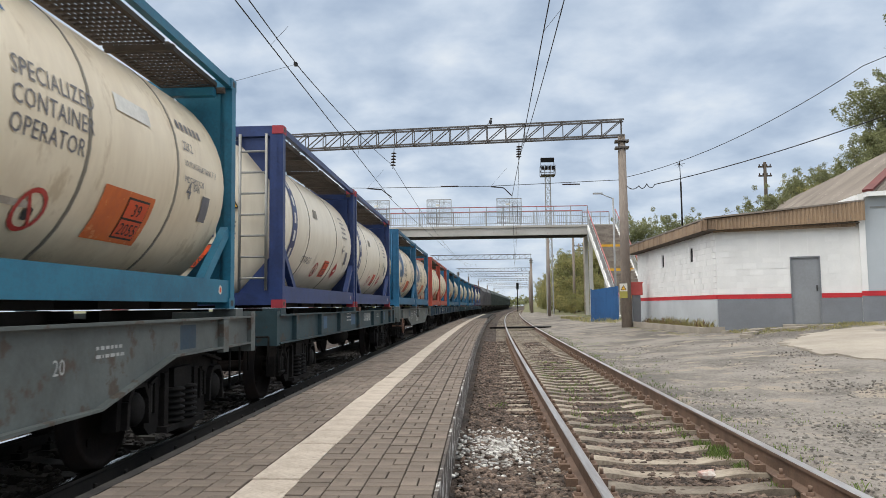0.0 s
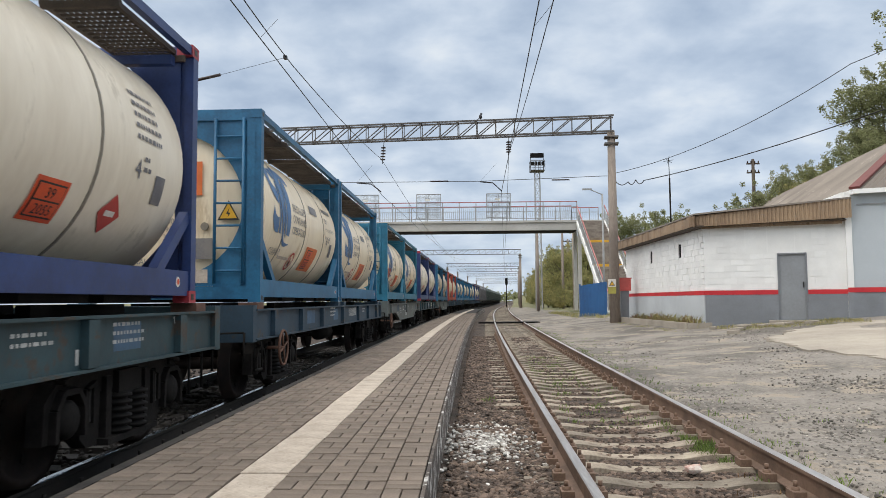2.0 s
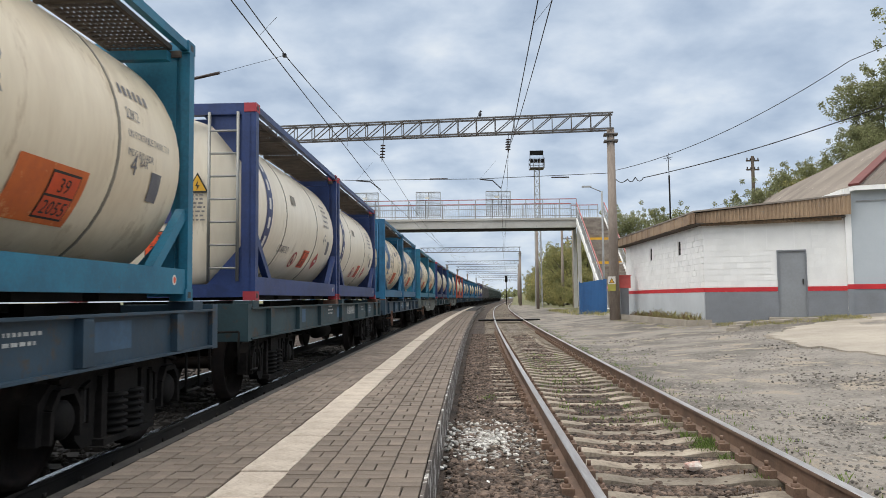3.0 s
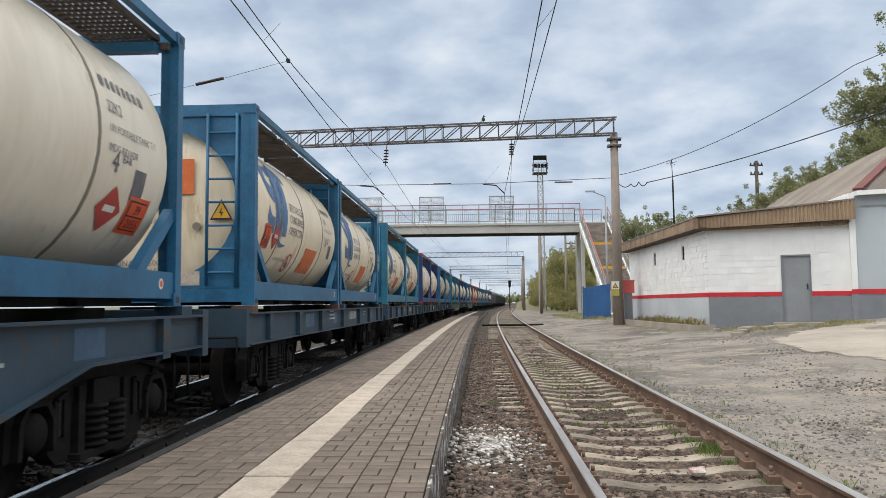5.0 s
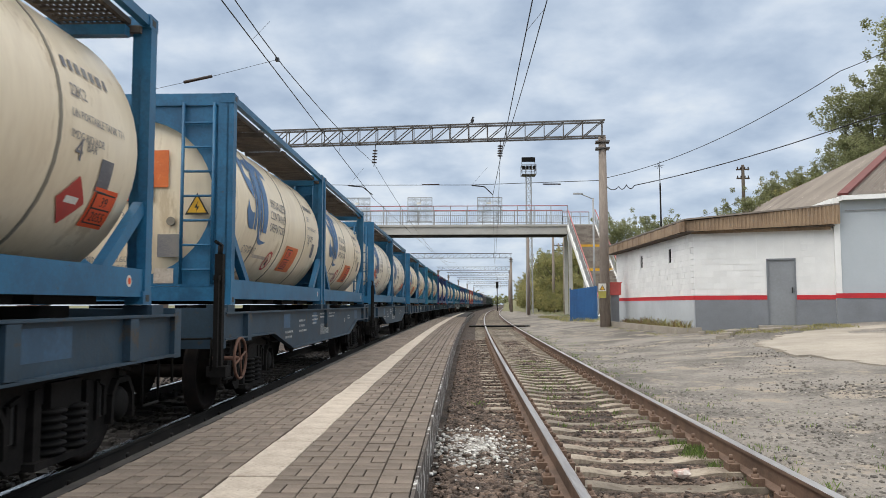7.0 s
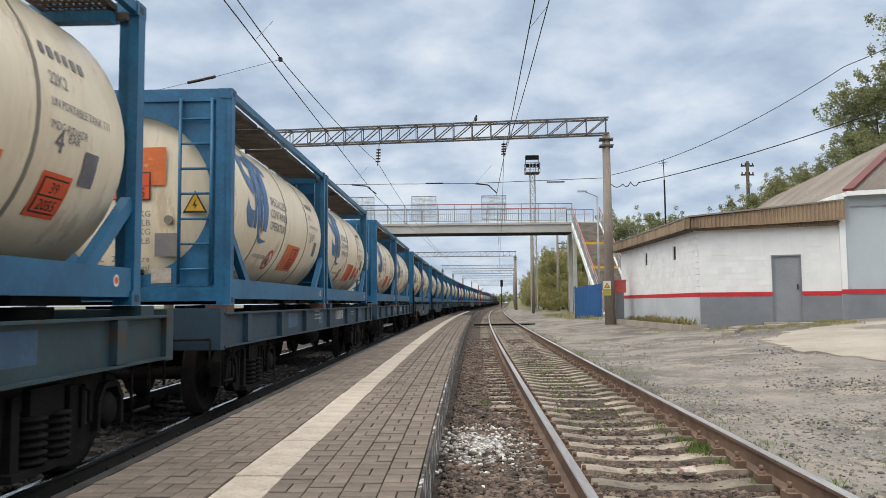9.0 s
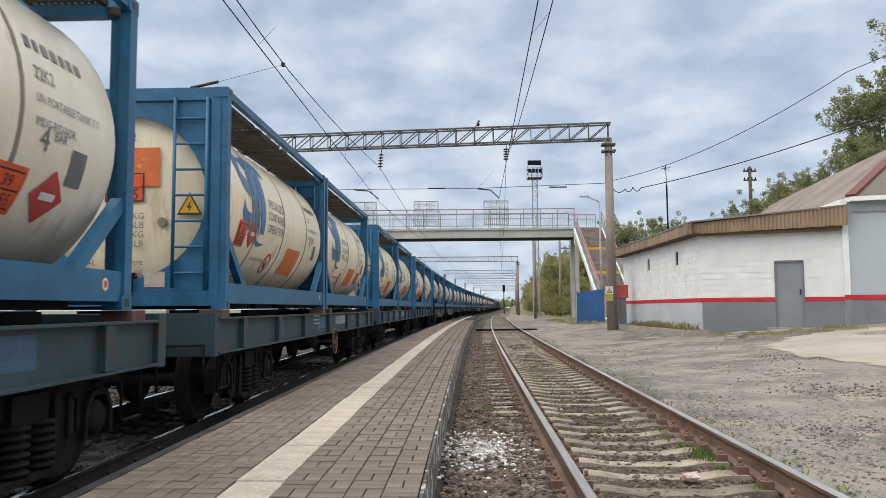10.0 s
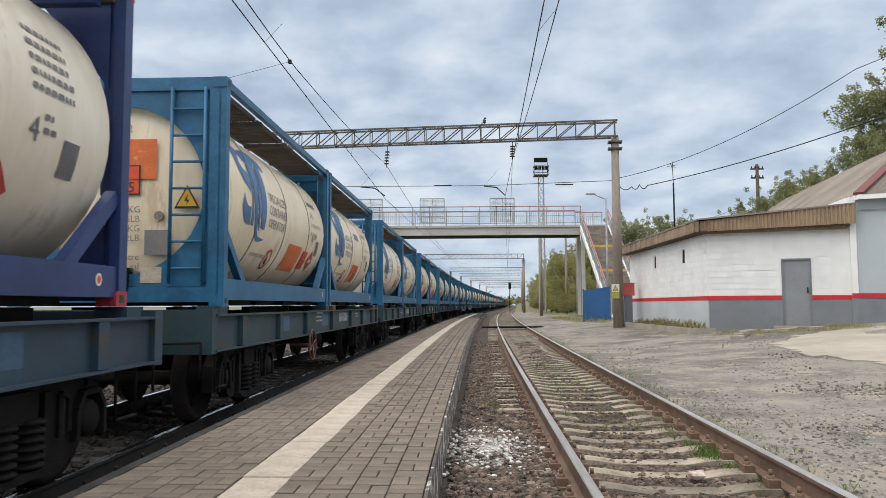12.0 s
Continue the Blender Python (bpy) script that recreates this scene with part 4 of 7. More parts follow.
# ---------------------------------------------------------------- flat wagons
def bogie(parent, y, far=False):
    """A cast two-axle bogie; those far along the train keep their frames only."""
    b = new("bogie")
    b.parent, b.location = parent, (0, y, 0)
    # Near-black colours carry the wagon's shade; the outer frame is the lighter tone.
    for sx in (-1, 1):
        f = bmesh.new()
        top = [(-1.22, 0.34), (-1.20, 0.62), (-1.05, 0.74), (-0.55, 0.84), (0.55, 0.84), (1.05, 0.74), (1.20, 0.62), (1.22, 0.34), (1.12, 0.34), (1.10, 0.56), (1.00, 0.66), (0.85, 0.66), (0.75, 0.56), (0.72, 0.30), (0.62, 0.22), (0.44, 0.22), (0.42, 0.62), (-0.42, 0.62), (-0.44, 0.22), (-0.62, 0.22), (-0.72, 0.30), (-0.75, 0.56), (-0.85, 0.66), (-1.00, 0.66), (-1.10, 0.56), (-1.12, 0.34)]
        slab(f, [(u, w) for u, w in top], sx * 0.98, sx * 1.10, "x")
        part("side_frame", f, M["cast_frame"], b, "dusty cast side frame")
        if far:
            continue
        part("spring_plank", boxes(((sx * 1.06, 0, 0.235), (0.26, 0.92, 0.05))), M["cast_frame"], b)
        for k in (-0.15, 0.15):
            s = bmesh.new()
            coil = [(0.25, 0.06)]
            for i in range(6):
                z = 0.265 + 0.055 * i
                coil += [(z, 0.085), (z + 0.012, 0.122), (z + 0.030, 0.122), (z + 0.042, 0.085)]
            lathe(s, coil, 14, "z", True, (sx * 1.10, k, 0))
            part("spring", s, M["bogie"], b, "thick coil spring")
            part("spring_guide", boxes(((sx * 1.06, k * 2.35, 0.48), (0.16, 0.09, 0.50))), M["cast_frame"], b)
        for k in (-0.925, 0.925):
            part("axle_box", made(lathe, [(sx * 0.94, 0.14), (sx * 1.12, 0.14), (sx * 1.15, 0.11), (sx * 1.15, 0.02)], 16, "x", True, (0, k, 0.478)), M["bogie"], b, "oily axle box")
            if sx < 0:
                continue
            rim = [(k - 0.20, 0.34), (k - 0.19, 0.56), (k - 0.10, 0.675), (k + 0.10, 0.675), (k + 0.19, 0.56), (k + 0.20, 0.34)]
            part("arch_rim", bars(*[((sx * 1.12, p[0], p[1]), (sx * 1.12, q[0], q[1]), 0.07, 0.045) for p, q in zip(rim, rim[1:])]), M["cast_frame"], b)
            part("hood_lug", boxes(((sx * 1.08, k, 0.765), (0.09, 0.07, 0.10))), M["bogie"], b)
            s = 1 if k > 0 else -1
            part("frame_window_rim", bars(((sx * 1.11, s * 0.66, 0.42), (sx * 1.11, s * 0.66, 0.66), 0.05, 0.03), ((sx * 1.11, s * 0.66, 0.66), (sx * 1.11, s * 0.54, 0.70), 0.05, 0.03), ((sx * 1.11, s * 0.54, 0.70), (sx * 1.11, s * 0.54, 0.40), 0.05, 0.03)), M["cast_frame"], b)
            # The frame is solid here; a black plate stands for the opening's shade.
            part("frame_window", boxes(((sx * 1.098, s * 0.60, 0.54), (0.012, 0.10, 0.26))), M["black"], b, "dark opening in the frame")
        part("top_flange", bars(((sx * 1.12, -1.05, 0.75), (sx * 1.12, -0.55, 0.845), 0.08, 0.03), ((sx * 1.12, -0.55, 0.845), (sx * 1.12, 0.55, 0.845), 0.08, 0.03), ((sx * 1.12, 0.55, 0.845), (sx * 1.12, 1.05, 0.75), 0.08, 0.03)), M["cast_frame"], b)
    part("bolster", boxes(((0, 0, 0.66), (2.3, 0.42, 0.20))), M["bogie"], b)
    return b


def wheelset_mesh():
    bm = bmesh.new()
    rod(bm, (-1.0, 0, 0), (1.0, 0, 0), 0.08, 10)
    for s in (-1, 1):
        lathe(bm, [(s * 0.72, 0.10), (s * 0.72, 0.44), (s * 0.715, 0.505), (s * 0.75, 0.505), (s * 0.755, 0.478), (s * 0.85, 0.472), (s * 0.85, 0.41), (s * 0.80, 0.39), (s * 0.78, 0.16), (s * 0.86, 0.14), (s * 0.86, 0.05)], 28, "x", True)
        for k in range(3):
            a = 2 * math.pi * k / 3
            box(bm, (s * 0.803, 0.28 * math.cos(a), 0.28 * math.sin(a)), (0.012, 0.06, 0.06))
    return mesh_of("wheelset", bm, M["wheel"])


WHEELSET = wheelset_mesh()
HALF = 6.56


def hand_wheel(w, wy):
    hw = bmesh.new()
    ring(hw, (1.36, wy, 0.66), 0.24, 0.018, "x", 20, 6)
    for a in (0.3, 1.87, 3.44, 5.01):
        rod(hw, (1.36, wy, 0.66), (1.36, wy + 0.24 * math.cos(a), 0.66 + 0.24 * math.sin(a)), 0.013, 6)
    rod(hw, (1.0, wy, 0.66), (1.38, wy, 0.66), 0.025, 8)
    part("hand_brake_wheel", hw, M["rust"], w, "rusty hand-brake wheel")


def brake_column(w):
    """An upright hand-brake column on the end sill."""
    y = -HALF - 0.10
    part("brake_column", boxes(((1.26, y, 1.22), (0.09, 0.09, 1.30)), ((1.26, y, 0.55), (0.22, 0.16, 0.12)), ((1.26, y - 0.10, 1.10), (0.05, 0.05, 1.0)), ((1.26, y - 0.05, 1.60), (0.06, 0.16, 0.06))), M["bogie"], w, "black upright hand-brake column")
    part("crank", rods(((1.26, y, 1.86), (1.26, y + 0.03, 1.98), 0.03), ((1.26, y + 0.03, 1.98), (1.26, y - 0.16, 2.00), 0.02), seg=7), M["bogie"], w)


def flat_wagon(style, paint, rnd, full=True):
    """A container flat wagon, 14.62 m over couplers: origin between the rails at rail height."""
    m = M[paint]
    words = {"wagon_teal": "dark teal", "wagon_blue": "dark blue", "wagon_grey": "grey"}[paint]
    w = thing("flat_wagon", "weathered " + words + " container flat wagon on two bogies", "rail wagon", "wagons of the train")
    for sx in (-1, 1):
        s = bmesh.new()
        x = sx * 1.24
        if style == "belly":
            out = [(-HALF, 1.20), (HALF, 1.20), (HALF, 0.90), (4.3, 0.89), (3.0, 0.60), (-3.0, 0.60), (-4.3, 0.89), (-HALF, 0.90)]
        else:
            out = [(-HALF, 1.20), (HALF, 1.20), (HALF, 0.82), (-HALF, 0.82)]
        if style != "belly":
            o = sx * 0.08
            slab(s, [(x - sx * 0.012, 0.818), (x + o, 0.818), (x + o, 0.838), (x + sx * 0.012, 0.838), (x + sx * 0.012, 1.19), (x + o, 1.19), (x + o, 1.211), (x - sx * 0.012, 1.211)], -HALF, HALF, "y")
        else:
            slab(s, out, x - 0.012, x + 0.012, "x")
        sill = part("side_sill", s, m, w, "weathered steel side sill")
        if style == "belly":
            part("top_flange", boxes(((x + sx * 0.03, 0, 1.200), (0.10, 2 * HALF, 0.022))), m, sill)
            for a, b in zip(out[2:], out[3:]):
                part("bottom_flange", bars(((x + sx * 0.03, a[0], a[1]), (x + sx * 0.03, b[0], b[1]), 0.09, 0.02)), m, sill)
        for y in (-5.6, -3.9, -2.2, 0.0, 2.2, 3.9, 5.6):
            low = 0.62 if style == "belly" and abs(y) < 3 else 0.84
            if style != "belly" or abs(y) in (0.0, 5.6):
                part("sill_rib", boxes(((x + sx * 0.04, y, (1.19 + max(low, 0.84)) / 2), (0.07, 0.16, 1.18 - max(low, 0.84)))), m, w)
        for y in (-6.2, -0.35, 0.35, 6.2):
            part("container_seat", boxes(((sx * 1.13, y, 1.248), (0.26, 0.26, 0.096))), M["rust"] if rnd.random() < 0.4 else m, w)
    # Dark boxes added to block the bright slits below the containers.
    for sx in (-1, 1):
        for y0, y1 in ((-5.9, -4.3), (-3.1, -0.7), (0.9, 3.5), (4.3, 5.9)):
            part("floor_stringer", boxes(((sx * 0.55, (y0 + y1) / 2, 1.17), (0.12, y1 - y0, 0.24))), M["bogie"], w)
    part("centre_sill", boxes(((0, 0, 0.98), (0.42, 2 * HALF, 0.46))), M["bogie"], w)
    for y in (-5.0, -3.3, -1.6, 1.6, 3.3, 5.0):
        part("cross_beam", boxes(((0, y, 1.11), (2.44, 0.18, 0.16))), m, w)
    for sy in (-1, 1):
        h = boxes(((0, sy * (HALF + 0.04), 1.03), (2.6, 0.16, 0.46)))
        part("end_sill", h, m, w, "steel end sill")
        part("coupler", boxes(((0, sy * (HALF + 0.33), 0.98), (0.24, 0.55, 0.26)), ((0.05, sy * (HALF + 0.62), 0.98), (0.42, 0.20, 0.34))), M["bogie"], w)
        part("air_hose", rods(((0.32, sy * (HALF + 0.10), 0.86), (0.34, sy * (HALF + 0.26), 0.70), 0.028), ((0.34, sy * (HALF + 0.26), 0.70), (0.30, sy * (HALF + 0.46), 0.58), 0.028), ((0.30, sy * (HALF + 0.46), 0.58), (0.2, sy * (HALF + 0.62), 0.60), 0.028), seg=7), M["bogie"], w)
        part("uncoupling_lever", rods(((1.20, sy * (HALF + 0.16), 0.92), (0.30, sy * (HALF + 0.20), 0.90), 0.014), ((1.20, sy * (HALF + 0.16), 0.92), (1.20, sy * (HALF + 0.18), 0.56), 0.014), seg=6), M["cast_frame"], w)
        for sx in (-1, 1):
            part("step_iron", rods(((sx * 1.22, sy * 6.35, 0.86), (sx * 1.22, sy * 6.35, 0.42), 0.013), ((sx * 1.22, sy * 6.0, 0.86), (sx * 1.22, sy * 6.0, 0.42), 0.013), ((sx * 1.22, sy * 6.35, 0.42), (sx * 1.22, sy * 6.0, 0.42), 0.016), seg=6), M["bogie"], w)
        bogie(w, sy * 4.86, not full)
        for k in (-0.925, 0.925):
            ws = new("wheelset", WHEELSET)
            ws.parent, ws.location = w, (0, sy * 4.86 + k, 0.478)
    part("air_tank", made(lathe, [(-0.55, 0.02), (-0.5, 0.16), (0.5, 0.16), (0.55, 0.02)], 14, "y", True, (0.55, 1.4, 0.60)), M["bogie"], w)
    part("brake_rod", rods(((0.25, -4, 0.55), (0.25, 4, 0.55), 0.02), seg=6), M["bogie"], w)
    if style == "wheel" or (style == "belly" and paint == "wagon_grey"):
        wy = {"wagon_blue": -5.4}.get(paint, 0.25) if style == "wheel" else -6.15
        hand_wheel(w, wy)

    def on_sill(y0, z0):
        return lambda u, q: (1.256, y0 + u, z0 + q)
    z0 = 0.98 if style != "belly" else 0.90
    for k in range(3):
        y = (-3.6, -0.75, 4.4)[k] + rnd.uniform(-0.5, 0.5)
        mark("repaint_patch", patch(rnd.uniform(0.3, 0.75), 0.22, 1), (lambda u, q, y=y: (1.254, y + u, 0.93 + q)), M["repaint"] if paint != "wagon_grey" else M["wagon_blue"], w, "darker repainted patch")
    if style == "belly":
        mark("number_writing", bars_of_text(1.1, 0.23, 1, rnd), on_sill(-0.45, 0.69), M["white_print"], w)
        mark("data_writing", bars_of_text(1.9, 0.13, 2, rnd), on_sill(-0.5, 1.0), M["white_print"], w)
    else:
        mark("number_writing", bars_of_text(1.25, 0.20, 1, rnd), on_sill(0.9, z0 - 0.03), M["white_print"], w)
    vs, fs = letters("20", 0.15)
    mark("load_figure", (vs, fs), on_sill(2.45, z0 - 0.02), M["white_print"], w)
    mark("data_writing", bars_of_text(0.55, 0.20, 3, rnd), on_sill(-1.3, z0), M["white_print"], w)
    mark("data_writing", bars_of_text(0.45, 0.12, 2, rnd), on_sill(3.0, z0 + 0.02), M["white_print"], w)
    if style == "slash":
        mark("pale_slash", ([(0.30, 0.02), (0.52, 0.02), (0.20, 0.34), (0.0, 0.34)], [(0, 1, 2, 3)]), (lambda u, q: (1.258, 5.48 + u * 0.6, 0.83 + q)), M["white_print"], w, "pale diagonal paint stroke")
        mark("data_writing", bars_of_text(0.65, 0.20, 3, rnd), on_sill(4.3, 0.95), M["white_print"], w)
        mark("number_writing", bars_of_text(0.4, 0.12, 1, rnd), on_sill(3.75, 0.86), M["white_print"], w)
    if style == "belly":
        mark("data_writing", bars_of_text(0.6, 0.26, 3, rnd), on_sill(-2.4, 0.78), M["white_print"], w)
        mark("data_writing", bars_of_text(0.5, 0.16, 2, rnd), on_sill(-3.4, 0.72), M["white_print"], w)
    return w


def hopper_wagon(paint):
    """A covered hopper wagon far ahead in the train."""
    m = M[paint]
    w = thing("hopper_wagon", "covered hopper wagon with ribbed sides, far along the train", "rail wagon", "wagons of the train")
    b = bmesh.new()
    slab(b, [(-1.35, 1.35), (-1.35, 3.5), (-1.1, 4.05), (-0.5, 4.35), (0.5, 4.35), (1.1, 4.05), (1.35, 3.5), (1.35, 1.35), (0.9, 0.95), (-0.9, 0.95)], -5.9, 5.9, "y")
    for sx in (-1, 1):
        for k in range(12):
            box(b, (sx * 1.38, -5.6 + 1.018 * k, 2.4), (0.08, 0.10, 2.1))
    part("hopper_body", b, m, w, "ribbed hopper body")
    part("roof_walk", boxes(((0, 0, 4.42), (0.5, 11.5, 0.06))), m, w)
    part("end_platform", boxes(((0, -6.4, 1.1), (2.6, 1.0, 0.25)), ((0, 6.4, 1.1), (2.6, 1.0, 0.25))), M["bogie"], w)
    for sy in (-1, 1):
        part("ladder", rods(((1.2, sy * 6.0, 1.2), (1.2, sy * 6.0, 4.0), 0.03), ((0.8, sy * 6.0, 1.2), (0.8, sy * 6.0, 4.0), 0.03), *[((0.8, sy * 6.0, 1.4 + 0.4 * i), (1.2, sy * 6.0, 1.4 + 0.4 * i), 0.02) for i in range(7)], seg=5), m, w)
        bogie(w, sy * 4.6, True)
        for k in (-0.925, 0.925):
            ws = new("wheelset", WHEELSET)
            ws.parent, ws.location = w, (0, sy * 4.6 + k, 0.478)
    return w


# ---------------------------------------------------------------- the train
PITCH, SPEED, GAIN = 14.62, 14.392, 0.0039
# wagon number counted from the one beside the camera at the start: (container style, wagon style, wagon paint)
CONSIST = {-6: ("navy", "plain", "wagon_blue"), -5: ("blue", "plain", "wagon_blue"), -4: ("blue", "plain", "wagon_teal"), -3: ("blue", "plain", "wagon_blue"), -2: ("red", "plain", "wagon_blue"),
           -1: ("blue", "belly", "wagon_grey"), 0: ("navy", "plain", "wagon_teal"), 1: ("teal", "belly", "wagon_grey"), 2: ("blue", "wheel", "wagon_blue"), 3: ("navy", "slash", "wagon_teal"),
           4: ("teal", "plain", "wagon_blue"), 5: ("blue", "plain", "wagon_blue"), 6: ("open_blue", "belly", "wagon_blue"), 7: ("blue", "belly", "wagon_blue"), 8: ("blue", "plain", "wagon_blue"),
           9: ("blue", "plain", "wagon_blue"), 10: ("blue", "wheel", "wagon_teal"), 11: ("open_blue", "plain", "wagon_teal"), 12: ("blue", "plain", "wagon_teal"), 13: ("navy", "plain", "wagon_blue"), 14: ("blue", "plain", "wagon_teal")}
SLACK = {1: 0.28, 2: -0.12, 3: -0.13, 5: 0.06, 9: 0.11, 11: -0.07}      # small differences in the gaps between wagons
# what is printed on the rear and the front container of each wagon
MARKS = {1: ("LISR", "IWR"), 2: ("ISRKQ", "IRK"), 4: ("ISRQ", "IR"), 5: ("LOR", "OR"), 6: ("LR", "DPR"), 7: ("ISRQ", "IR"), 8: ("IRP", "DPSR"), 9: ("IRQ", "IRPD"),
         10: ("LOR", "ORP"), 11: ("PDR", "PDSR"), 12: ("OPDRQ", "IRK"), 14: ("IRQ", "OPR")}
RIDERS = []          # (thing, middle's place along the train at the start, height above the rail)
ROLLING = []         # wheelsets seen close by


def build_train():
    stock, flats = {}, {}
    for n in sorted(CONSIST, key=abs):
        box_style, wagon_style, paint = CONSIST[n]
        start = 10.48 - PITCH * n + SLACK.get(n, 0.0)
        full = n > -2
        key = (wagon_style, paint, full)
        if key not in flats:
            w = flats[key] = flat_wagon(wagon_style, paint, random.Random(str(key)), full)
        else:
            w = copy_thing(flats[key], Matrix.Identity(4))
        if n in (7, 12):
            hand_wheel(w, -6.15 if n == 7 else -2.1)
        if n == 6:
            brake_column(w)
        RIDERS.append((w, start + 6.135, 0.0))
        if 0 <= n <= 13:
            ROLLING.extend(o for o in w.children if o.name.startswith("wheelset"))
        for half, off in ((0, 3.029), (1, 9.241)):
            marks = MARKS.get(n, ("IR", "OR"))[half]
            variant = (box_style, marks if box_style not in ("navy", "red") else half, full)
            if variant not in stock:
                c = stock[variant] = tank_container(box_style, random.Random(str(variant)), marks, full)
            else:
                c = copy_thing(stock[variant], Matrix.Identity(4))
            RIDERS.append((c, start + off, 1.297))
    for k in range(12):
        paint = "hopper_grey" if k in (0, 1) else "hopper"
        if k in (0, 2):
            h = hopper_wagon(paint)
            src = h
        else:
            h = copy_thing(src, Matrix.Identity(4))
        RIDERS.append((h, 10.48 + PITCH * 7 + 6.6 + 14.7 * k, 0.0))


build_train()


def train_pose(s, z):
    return pose(main_x(s), s, z, 0, 0, -math.degrees(math.atan(heading(main_x, s))))


def travelled(t):
    return SPEED * t + GAIN * t * t


def motions():
    """The train runs away from the camera; the wheels near it turn."""
    for ob, s, z in RIDERS:
        walk(ob, [(0.5 * k, train_pose(s + travelled(0.5 * k), z)) for k in range(25)])
    for ob in ROLLING:
        p = ob.location.copy()
        walk(ob, [(k / 30, Matrix.Translation(p) @ Matrix.Rotation(-travelled(k / 30) / 0.4785, 4, "X")) for k in range(361)])


# ---------------------------------------------------------------- gantries and wires
def gantry(y, xl, xr, low, deep, base_l, base_r, label):
    g = thing("gantry", label, "catenary gantry", "gantries over the tracks")
    for x, b in ((xl, base_l), (xr, base_r)):
        p = bmesh.new()
        lathe(p, [(b - 0.3, 0.24), (low * 0.5, 0.20), (low + 0.05, 0.165)], 16, "z", True, (0, 0, 0))
        ob = part("post", p, M["pole_concrete"], g, "tapered brown-grey concrete post")
        ob.location = (x, y, 0)
        for z in (low - 0.55, low - 0.25):
            part("clamp", boxes(((x, y, z), (0.62, 0.5, 0.07))), M["gantry_steel"], g)
    for dy in (-0.22, 0.22):
        for z in (low, low + deep):
            part("chord", bars(((xl - 0.35, y + dy, z), (xr + 0.12, y + dy, z), 0.07, 0.07)), M["gantry_steel"], g)
    n = int((xr - xl) / 0.86)
    for dy in (-0.22, 0.22):
        b = bmesh.new()
        for i in range(n + 1):
            x = xl + (xr - xl) * i / n
            span(b, (x, y + dy, low), (x, y + dy, low + deep), 0.035, 0.035)
            if i < n:
                x2 = xl + (xr - xl) * (i + 1) / n
                p, q = ((x, low), (x2, low + deep)) if x > (xl + xr) / 2 - 5.5 else ((x, low + deep), (x2, low))
                span(b, (p[0], y + dy, p[1]), (q[0], y + dy, q[1]), 0.04, 0.04)
        part("lattice", b, M["gantry_steel"], g)
    b = bmesh.new()
    for i in range(n + 1):
        x = xl + (xr - xl) * i / n
        for z in (low, low + deep):
            span(b, (x, y - 0.22, z), (x, y + 0.22, z), 0.03, 0.03)
    part("cross_ties", b, M["gantry_steel"], g)
    return g


def insulator(x, y, top, length, lean=0.0):
    i = thing("insulator_string", "string of dark brown disc insulators under the gantry", "insulator", "insulators")
    part("hanger", rods(((x, y, top), (x + lean, y, top - length), 0.018), seg=6), M["wire"], i)
    for k in range(5):
        f = 0.30 + 0.13 * k
        part("disc", made(lathe, [(-0.03, 0.04), (-0.015, 0.125), (0.01, 0.12), (0.045, 0.04)], 14, "z", True, (x + lean * f, y, top - length * f)), M["insulator"], i)
    return i


GY = 34.0
near_gantry = gantry(GY, -14.0, 6.92, 8.88, 0.72, -0.3, 0.28, "steel lattice gantry on concrete posts over both tracks")
SKEW = radians(-6.5)          # it stands a little askew, its far post further along the track
near_gantry.matrix_basis = Matrix.Translation((6.92, GY, 0)) @ Matrix.Rotation(SKEW, 4, "Z") @ Matrix.Translation((-6.92, -GY, 0))


def beam_y(x):
    return GY - math.tan(SKEW) * (6.92 - x)


insulator(-3.53, beam_y(-3.53), 8.85, 1.08, -0.08)
insulator(2.32, beam_y(2.32), 8.85, 0.88, -0.03)
for y, drop in ((117, 0.2), (160, 0.2), (188, 0.2), (226, 0.1), (275, 0.0), (330, 0.0)):
    c = (main_x(y) + side_x(y)) / 2
    gantry(y, c - 9.5, c + 5.7, 8.6 - drop, 0.72, -0.3, 0.2, "far steel lattice gantry over the tracks")


def wire(name, pts, r, label, sag=0.0, steps=14, category="overhead wire"):
    """A round wire through the points, hanging between them."""
    line = [Vector(pts[0])]
    for p, q in zip(pts, pts[1:]):
        p, q = Vector(p), Vector(q)
        for i in range(1, steps + 1):
            f = i / steps
            line.append(p.lerp(q, f) - Vector((0, 0, sag * 4 * f * (1 - f))))
    bm = bmesh.new()
    prev = None
    for i, p in enumerate(line):
        d = (line[min(i + 1, len(line) - 1)] - line[max(i - 1, 0)]).normalized()
        x = d.cross(Vector((0, 0, 1))).normalized()
        z = x.cross(d)
        cur = [bm.verts.new(p + (x * math.cos(a) + z * math.sin(a)) * r) for a in (0, 1.257, 2.513, 3.770, 5.027)]
        if prev:
            for j in range(5):
                bm.faces.new((prev[j], prev[(j + 1) % 5], cur[(j + 1) % 5], cur[j]))
        prev = cur
    ob = part(name, bm, M["wire"])
    return tagged(ob, label, category, "overhead wires")


